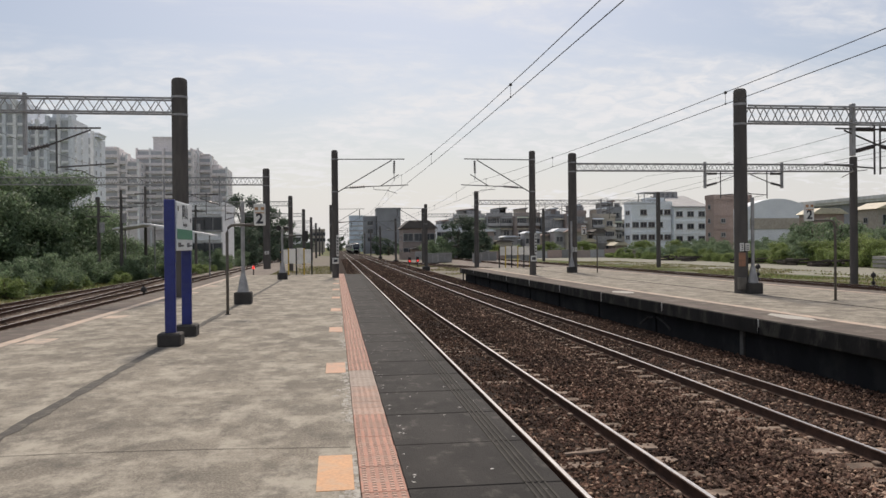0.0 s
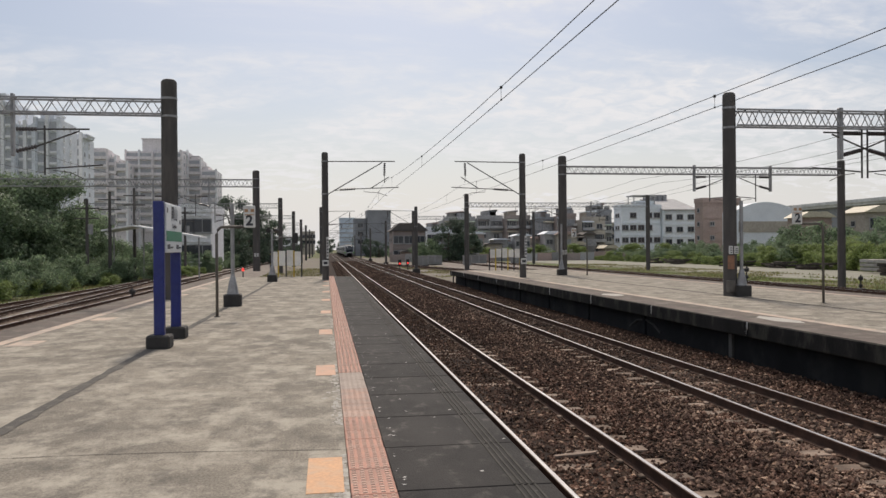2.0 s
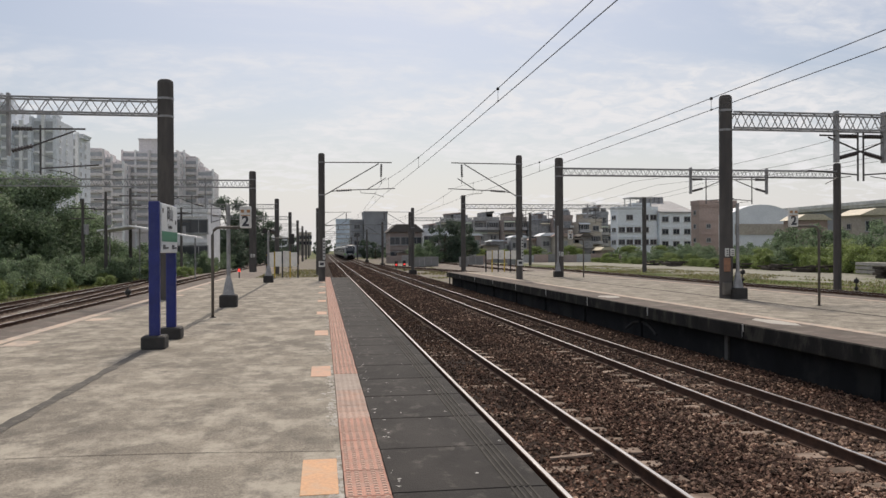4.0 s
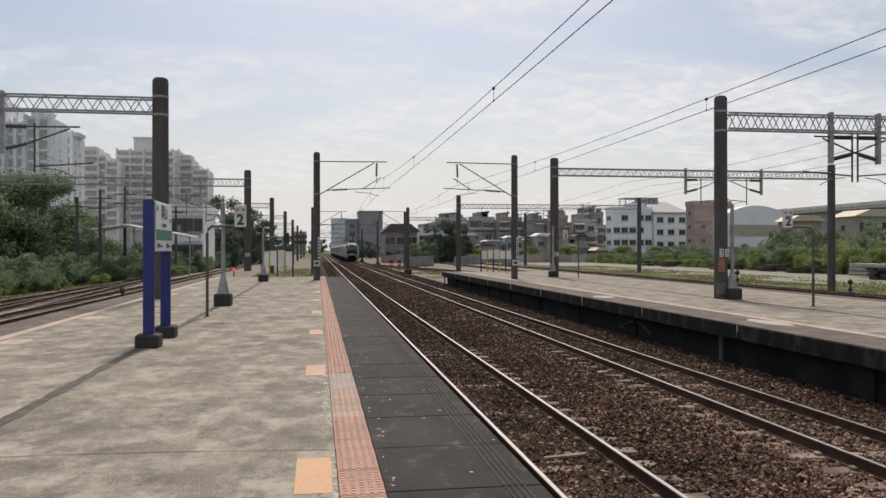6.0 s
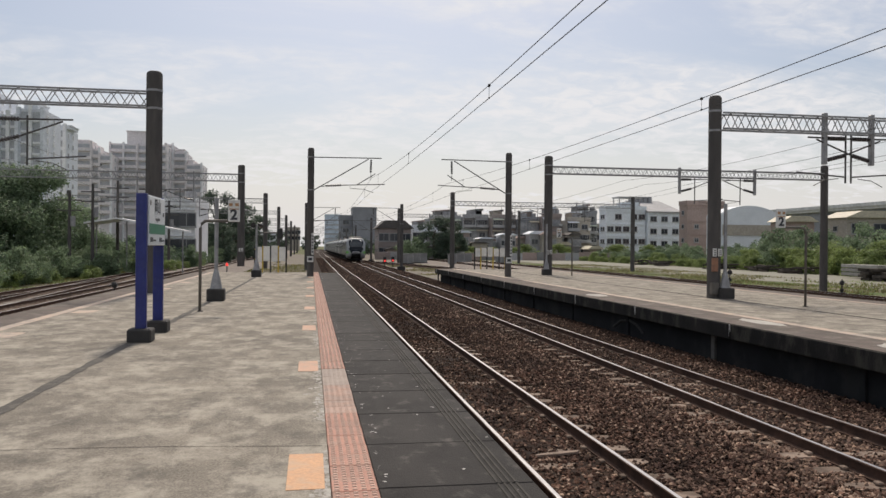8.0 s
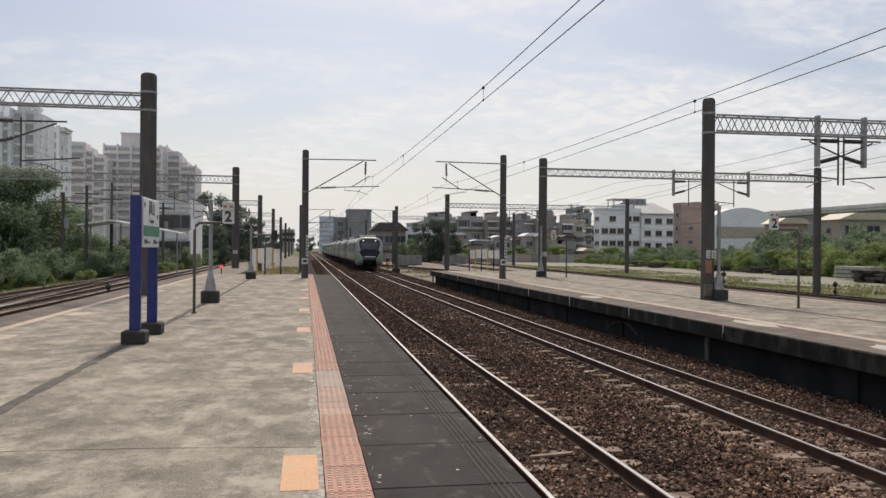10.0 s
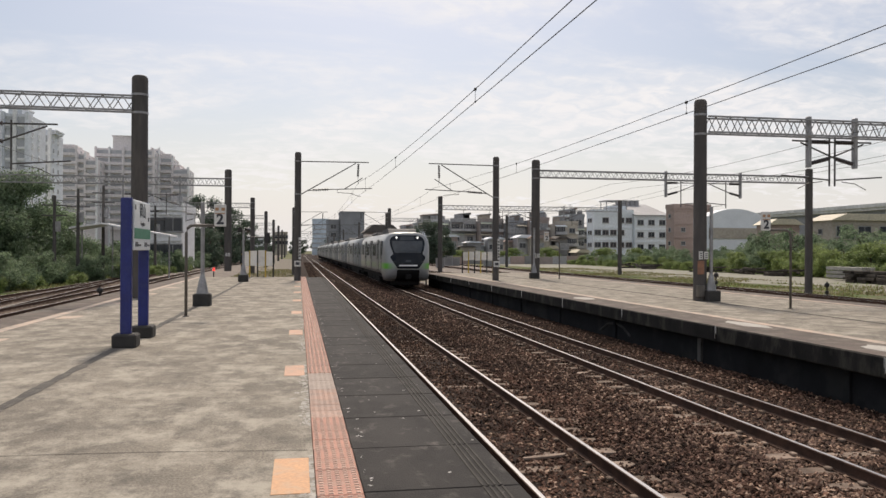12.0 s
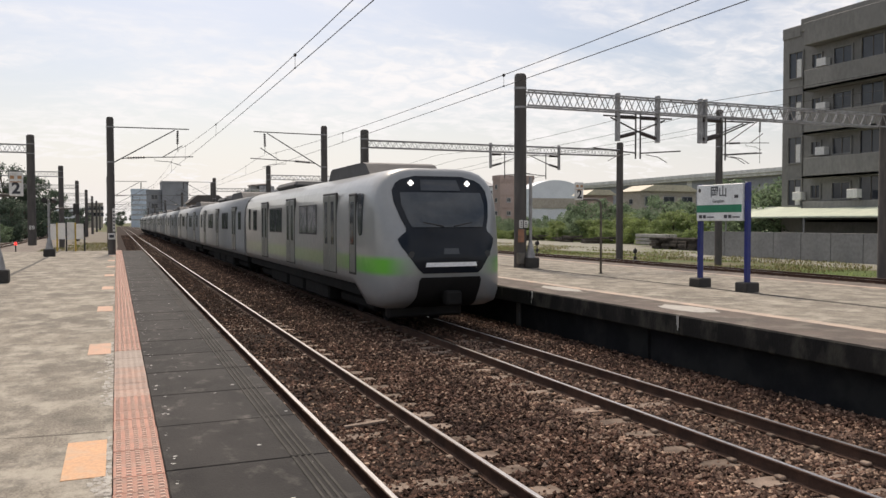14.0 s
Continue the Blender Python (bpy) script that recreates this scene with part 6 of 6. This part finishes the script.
f.box((BX - 0.08, 45.5, BTOP - 0.5), (BX + 0.15, BY1, BTOP + 0.35), 0.03)
part("parapet", f, BLOCK_GREY, t)


def deep_window(w, h, kind):
    f = Form()
    for a, b in (((-w / 2 - 0.1, -h / 2 - 0.1), (-w / 2, h / 2 + 0.1)), ((w / 2, -h / 2 - 0.1), (w / 2 + 0.1, h / 2 + 0.1)), ((-w / 2, h / 2), (w / 2, h / 2 + 0.1)), ((-w / 2, -h / 2 - 0.1), (w / 2, -h / 2))):
        f.box((a[0], -0.12, a[1]), (b[0], 0.02, b[1]))
    n0 = len(f.f)
    f.box((-w / 2, -0.012, -h / 2), (w / 2, 0.0, h / 2))
    n1 = len(f.f)
    if kind == "curtain":
        f.box((-w * 0.02, -0.03, -h / 2), (w * 0.38, -0.01, h * 0.22))
    n2 = len(f.f)
    f.box((-0.03, -0.05, -h / 2), (0.03, -0.012, h / 2))
    return mesh_of("window", f, [BLOCK_GREY, GLASS_DARK, PLATE_WHITE, POST_GREY], pick=lambda p: 0 if p.index < n0 else 1 if p.index < n1 else 2 if p.index < n2 else 3)


DW1, DW2, DW3, DW4 = deep_window(1.25, 1.9, "curtain"), deep_window(1.5, 1.1, ""), deep_window(1.7, 1.7, ""), deep_window(0.8, 0.9, "")
AC = Form().box((-0.42, -0.6, -0.3), (0.42, -0.1, 0.3), 0.03)
AC_MESH = mesh_of("air_conditioner", AC, PLATE_WHITE)
for j in range(5):
    z = 13.3 - 3.2 * j
    for y, me in ((45.9, DW1), (43.95, DW4), (41.7, DW2), (39.3, DW3), (36.0, DW2), (32.0, DW3), (28.0, DW1), (24.0, DW3), (19.0, DW2)):
        if z < 1:
            continue
        o = new("window", me)
        o.parent, o.location, o.rotation_euler.z = t, (BX, y, z), radians(-90)
    if 0 < z:
        f = Form()
        f.box((BX - 0.95, BY0, z - 2.25), (BX + 0.1, 44.4, z - 2.05), 0.02)
        f.box((BX - 0.95, BY0, z - 2.25), (BX - 0.82, 44.4, z - 0.75), 0.02)
        f.box((BX - 0.95, 44.27, z - 2.25), (BX + 0.1, 44.4, z - 0.75), 0.02)
        part("balcony", f, BLOCK_GREY, t)
    for y in ((45.2, 39.6) if j == 3 else (43.15,)):
        o = new("air_conditioner", AC_MESH)
        o.parent, o.location, o.rotation_euler.z = t, (BX - (0.9 if j == 3 and y < 44 else 0.0), y, z - 0.3), radians(-90)
f = Form()
f.prism([(BX - 4.5, 1.75), (BX + 0.1, 2.55), (BX + 0.1, 2.65), (BX - 4.5, 1.85)], 1, 18, 49.5)
part("awning", f, AWNING, t, "pale green sheet awning")
for y in (20, 27, 34, 41, 48.5):
    f = Form()
    f.tube([(BX - 4.3, y, GROUND_Z), (BX - 4.3, y, 1.8)], 0.06, 8)
    part("awning_post", f, GALV, t)
t = thing("fence_wall", "grey sheet fence beside the weedy siding", "fence", kind="structure")
for i in range(14):
    f = Form()
    f.box((BX - 5.6, 16 + 2.4 * i + 0.02, GROUND_Z - 0.05), (BX - 5.45, 18.4 + 2.4 * i - 0.02, 0.75), 0.01)
    part("fence_panel", f, FENCE_GREY, t)

for x, y, h in ((-17.4, 68, 6.4), (-16.4, 72, 7.0), (-18.6, 66, 5.6), (-14.2, 84, 6.0)):
    t = thing("utility_pole", "slim dark utility pole with crossarms", "utility pole", (x, y, GROUND_Z), "utility poles west of the sidings")
    f = Form()
    f.tube([(0, 0, -0.05), (0, 0, h + 1.1)], 0.16, 10, 0.10)
    part("pole", f, POLE, t)
    for q in (0.5, 1.3):
        f = Form()
        f.box((-0.9, -0.05, h + 0.9 - q), (0.9, 0.05, h + 1.0 - q), 0.01)
        part("crossarm", f, IRON, t)
    f = Form()
    f.tube([(0.25, 0, h - 1.6), (0.25, 0, h - 0.8)], 0.2, 12)
    part("transformer", f, GALV, t)
f = Form()
f.tube([(EDGE_B + 0.352, 20.6, -0.78), (EDGE_B + 0.352, 21.1, -0.58), (EDGE_B + 0.352, 21.6, -0.50), (EDGE_B + 0.352, 22.2, -0.56), (EDGE_B + 0.352, 22.8, -0.80)], 0.035, 6)
tagged(new("wall_stain", mesh_of("wall_stain", f, LEDGE_SMUDGE)), "pale arched chalk mark on the dark platform wall", "wall mark", kind="structure")

# stacked beams and old sleepers beside the gravel road
t = thing("beam_stack", "stack of pale concrete beams on the grass", "beam stack")
for j in range(3):
    for i in range(3):
        f = Form()
        f.box((50.6 + i * 0.5, 64.6, GROUND_Z + 0.25 + j * 0.38), (51.0 + i * 0.5, 69.6, GROUND_Z + 0.55 + j * 0.38), 0.02)
        part("beam", f, BEAM, t)
t = thing("timber_pile", "pile of dark old timber sleepers on the grass", "timber pile")
rr = random.Random(8)
for j in range(4):
    for i in range(6):
        f = Form()
        x, y = 47.6 + rr.uniform(-0.3, 0.3), 55 + i * 1.35 + rr.uniform(-0.2, 0.2)
        f.box((x, y, GROUND_Z + 0.02 + j * 0.27), (x + 2.4, y + 1.1, GROUND_Z + 0.27 + j * 0.27), 0.03)
        part("timber", f, TIMBER, t)

for x, y, nn in ((53.2, 80.0, 12), (53.2, 88.0, 11), (53.0, 97.0, 12), (52.8, 114.0, 12), (52.6, 121.0, 10)):
    t = thing("timber_heap", "loose heap of old dark timber and debris on rough ground", "timber heap", (x, y, GROUND_Z), "debris heaps beside the road")
    for i in range(nn):
        f = Form()
        length = rr.uniform(1.6, 3.2)
        f.box((-length / 2, -0.13, 0.0), (length / 2, 0.13, 0.2), 0.02)
        o = part("timber", f, TIMBER, t)
        o.location = (rr.uniform(-1.4, 1.4), rr.uniform(-2.4, 2.4), 0.02 + 0.19 * (i % 4))
        o.rotation_euler = (rr.uniform(-0.05, 0.05), rr.uniform(-0.06, 0.06), rr.uniform(0, 3.1))


# ---------------------------------------------------------------- plants
def leaf_cloud(name, blobs, per, size, material, seed):
    """Many single leaves spread over lumpy blobs; blobs: centre and radii."""
    rng = np.random.default_rng(seed)
    cs = np.repeat(np.array([b[0] for b in blobs], float), per, 0)
    rs = np.repeat(np.array([b[1] for b in blobs], float), per, 0)
    n = len(cs)
    d = rng.normal(size=(n, 3))
    d /= np.linalg.norm(d, axis=1)[:, None]
    p = cs + d * rs * rng.uniform(0.45, 1.12, (n, 1))
    nrm = d + rng.normal(scale=0.7, size=(n, 3)) + np.array([0, 0, 0.5])
    nrm /= np.linalg.norm(nrm, axis=1)[:, None]
    a = np.cross(nrm, rng.normal(size=(n, 3)))
    a /= np.linalg.norm(a, axis=1)[:, None] + 1e-9
    b = np.cross(nrm, a)
    s = size * rng.uniform(0.5, 1.3, (n, 1))
    v = np.stack([p - a * s, p - b * s * 0.45, p + a * s, p + b * s * 0.45], 1).reshape(-1, 3)
    me = bpy.data.meshes.new(name)
    me.vertices.add(len(v))
    me.vertices.foreach_set("co", v.ravel())
    me.loops.add(n * 4)
    me.loops.foreach_set("vertex_index", np.arange(n * 4))
    me.polygons.add(n)
    me.polygons.foreach_set("loop_start", np.arange(0, n * 4, 4))
    me.materials.append(material)
    me.update(calc_edges=True)
    return me


def tree_parts(h, r, seed, material, leaf=0.16, n=34, per=170, low=0.30):
    rr = random.Random(seed)
    f = Form()
    f.tube([(0, 0, -0.1), (0.1, 0.05, h * 0.25), (0.05, 0.1, h * 0.5), (0, 0, h * 0.8)], 0.05 * h * 0.55, 9, 0.04)
    blobs = []
    for i in range(n):
        a, u = rr.uniform(0, 6.283), rr.random()
        z = h * (low + (0.96 - low) * u)
        q = r * (0.35 + 0.75 * math.sin(math.pi * (0.15 + 0.75 * u))) * rr.uniform(0.35, 1.0)
        c = (q * math.cos(a), q * math.sin(a), z)
        s = r * rr.uniform(0.22, 0.42)
        blobs.append((c, (s, s, s * 0.75)))
        if i % 3 == 0:
            f.tube([(0.05, 0.05, h * (0.2 + 0.4 * u)), (c[0] * 0.5, c[1] * 0.5, z - 0.3 * s), c], 0.012 * h, 6, 0.02)
    return mesh_of("trunk", f, BARK, smooth=True), leaf_cloud("crown", blobs, per, leaf, material, seed)


TREES = {"broad": tree_parts(8.0, 3.4, 1, LEAF, 0.12, 58, 420, 0.2), "wide": tree_parts(6.4, 3.8, 2, LEAF, 0.12, 64, 420, 0.10),
         "dark": tree_parts(8.0, 3.2, 3, LEAF_DARK, 0.2, 44, 150, 0.10), "tall": tree_parts(11.0, 3.0, 4, LEAF_DARK, 0.2, 48, 150, 0.12),
         "bush": tree_parts(3.6, 2.3, 5, LEAF_LIGHT, 0.13, 34, 170, 0.08), "low": tree_parts(2.2, 1.9, 6, LEAF_LIGHT, 0.12, 26, 150, 0.08),
         "mid": tree_parts(4.2, 2.6, 7, LEAF, 0.14, 36, 170, 0.08)}
TREE_LABEL = {"broad": "leafy green broadleaf tree", "wide": "wide spreading green tree", "dark": "dark dense tree beyond the tracks", "tall": "tall dark conical tree",
              "bush": "bright green overgrown shrub", "low": "low bright green shrub beside the tracks", "mid": "dense green overgrown shrub on rough ground"}


def plant(kind, x, y, s=1.0, squash=1.0):
    name = "shrub" if kind in ("bush", "low", "mid") else "tree"
    t = thing(name, TREE_LABEL[kind], name, (x, y, GROUND_Z), "plants beside the railway")
    t.rotation_euler.z, t.scale = random.uniform(0, 6.28), (s, s, s * squash)
    for nm, me in zip(("trunk", "crown"), TREES[kind]):
        o = new(nm, me)
        o.parent = t


for k, x, y, s in (("broad", -24.6, 76, 1.18), ("broad", -28.6, 74, 1.28), ("broad", -33.0, 71, 1.24), ("wide", -23.0, 81, 0.95), ("wide", -27.6, 70, 1.12), ("wide", -32.0, 66, 1.12),
                   ("broad", -36.0, 64, 1.2), ("wide", -25.4, 72, 1.0), ("wide", -30.0, 63, 1.0), ("dark", -13.2, 142, 1.25), ("tall", -15.8, 140, 1.08), ("dark", -10.4, 150, 1.0),
                   ("dark", 23.2, 150, 1.04), ("dark", 26.6, 152, 1.0), ("mid", 18.2, 146, 1.0), ("mid", 20.6, 148, 0.8), ("dark", -12.6, 118, 0.7), 
                   ("dark", -16.5, 180, 0.9), ("dark", -20.0, 210, 1.1), ("dark", -12, 340, 1.0), ("dark", -2.5, 480, 1.0), ("dark", 3, 560, 1.2),
                   ("dark", 10.5, 470, 1.2), ("dark", 15, 380, 1.1), ("dark", 12.5, 240, 0.7), ("dark", 27, 168, 0.7), ("dark", 31, 172, 0.8)):
    plant(k, x, y, s)


def palm(x, y, h):
    t = thing("palm_tree", "slim palm tree with drooping fronds behind the sidings", "palm", (x, y, GROUND_Z))
    f = Form()
    f.tube([(0, 0, -0.1), (0.1, 0, h * 0.5), (0.05, 0.05, h)], 0.16, 9, 0.10)
    part("trunk", f, BARK, t, smooth=True)
    rp = random.Random(5)
    for i in range(13):
        a, up, ln = 6.283 * i / 13 + rp.uniform(-0.2, 0.2), rp.uniform(0.1, 0.9), rp.uniform(1.3, 1.8)
        f = Form()
        ca, sa = math.cos(a), math.sin(a)
        spine = [(ln * u, h + up * u * ln * 0.9 - 1.0 * ln * u * u) for u in np.linspace(0, 1, 9)]
        for u in range(8):
            (r0, z0), (r1, z1) = spine[u], spine[u + 1]
            w = 0.34 * (1 - u / 9)
            for sgn in (-1, 1):
                k = len(f.v)
                f.v += [(r0 * ca, r0 * sa, z0), (r1 * ca, r1 * sa, z1), (r1 * ca - sgn * w * sa, r1 * sa + sgn * w * ca, z1 - 0.22)]
                f.f.append((k, k + 1, k + 2))
        part("frond", f, LEAF, t)


palm(52.6, 58.0, 6.3)
rr = random.Random(21)
for x, y, s in ((-18.6, 88, 0.7), (-20.5, 92, 0.8), (-16.4, 90, 0.65), (-22.5, 90, 0.9), (-14.0, 94, 0.6), (-15.2, 87, 0.5)):
    plant("mid", x, y, s)
for i in range(48):
    y = 38 + i * 0.9
    plant(rr.choice(("low", "mid", "low", "mid")), -17.6 - rr.uniform(0, 2.6) - 0.02 * (60 - y), y, rr.uniform(0.36, 0.56))
for i in range(16):
    plant(rr.choice(("low", "mid")), rr.uniform(-16.0, -12.8), 62 + i * 4.6, rr.uniform(0.35, 0.6))
for i in range(54):
    y = 52 + i * 2.1
    plant(rr.choice(("bush", "mid", "bush", "low", "mid")), 57.5 + rr.uniform(-1.6, 3.5) + 0.02 * (y - 60), y, rr.uniform(0.68, 1.02) * (1.0 if y < 100 else 0.6))
for i in range(60):
    y = 48 + i * 1.9
    plant(rr.choice(("low", "low", "bush")), 55.2 + rr.uniform(-1.2, 1.8), y, rr.uniform(0.45, 0.85) * (1.0 if y < 100 else 0.65))
for i in range(22):
    y = 56 + i * 4.0
    plant("mid", 64.5 + rr.uniform(-1.5, 3.0), y, rr.uniform(1.05, 1.4) * (1.0 if y < 105 else 0.6))
for i in range(26):
    plant(rr.choice(("low", "bush", "low")), 26.0 + 2.2 * i, 172 + rr.uniform(-12, 8), rr.uniform(0.6, 0.95))
for i in range(30):
    y = 150 + i * 7.5
    plant(rr.choice(("dark", "mid", "dark", "wide")), -11.5 - rr.uniform(0, 0.07) * y, y, rr.uniform(0.35, 0.6))
for i in range(14):
    plant(rr.choice(("dark", "mid")), 13.0 + rr.uniform(0, 0.05) * (170 + 12 * i), 185 + 14 * i, rr.uniform(0.45, 0.7))
for x, y, s in ((50.5, 49.5, 1.3), (52.5, 51.5, 1.5), (55, 50, 1.7), (51.0, 53, 1.2), (58, 53, 1.6)):
    plant("mid", x, y, s)


def tufts(name, areas, per_m2, h, material, label, seed):
    rng = np.random.default_rng(seed)
    allv = []
    for x0, x1, y0, y1 in areas:
        n = int((x1 - x0) * (y1 - y0) * per_m2)
        x, y = rng.uniform(x0, x1, n), rng.uniform(y0, y1, n)
        keep = np.array([noise.noise((a * 0.25, b * 0.12, 7)) > -0.12 for a, b in zip(x, y)])
        x, y = x[keep], y[keep]
        n = len(x)
        a, w, t = rng.uniform(0, 6.283, n), rng.uniform(0.02, 0.05, n), rng.uniform(0.4, 1.2, n) * h
        dx, dy = np.cos(a), np.sin(a)
        lx, ly = rng.normal(scale=0.3, size=n) * t, rng.normal(scale=0.3, size=n) * t
        z = np.full(n, GROUND_Z)
        allv.append(np.stack([np.stack([x - dx * w, y - dy * w, z], 1), np.stack([x + dx * w, y + dy * w, z], 1), np.stack([x + lx, y + ly, z + t], 1)], 1))
    v = np.concatenate(allv).reshape(-1, 3)
    f = np.arange(len(v))
    me = bpy.data.meshes.new(name)
    me.vertices.add(len(v))
    me.vertices.foreach_set("co", v.ravel())
    me.loops.add(len(v))
    me.loops.foreach_set("vertex_index", f)
    me.polygons.add(len(v) // 3)
    me.polygons.foreach_set("loop_start", np.arange(0, len(v), 3))
    me.materials.append(material)
    me.update(calc_edges=True)
    tagged(new(name, me), label, "grass", kind="stuff")


tufts("grass_tufts", [(31.5, 38, 20, 90), (31, 56, 46, 62), (53, 56, 40, 140)], 8, 0.12, LEAF_LIGHT, "patchy bright green grass beside the sidings", 3)
tufts("dry_grass", [(31, 44, 30, 120), (-19, -16, 24, 90), (10.2, 16, 58, 120), (-6.4, -0.5, 50, 110)], 16, 0.18, DRY, "dry yellowish grass beside the tracks", 5)


# ---------------------------------------------------------------- movement
def motions():
    rows = [(0, 266.0), (1.5, 239.0), (3.0, 212.0), (5.5, 166.0), (6.5, 147.4), (7.5, 129.0), (8.0, 119.9), (9.25, 97.4), (10.5, 75.3), (11.0, 66.7),
            (11.5, 57.8), (12.0, 49.1), (12.5, 40.5), (13.0, 32.3), (13.5, 24.1), (14.0, 16.0)]
    back = face_y(0.655, 2.36)          # the rows give the headlights' place
    walk(train, [(t, pose(TRACK_X[1], y - back, 0)) for t, y in rows])


motions()
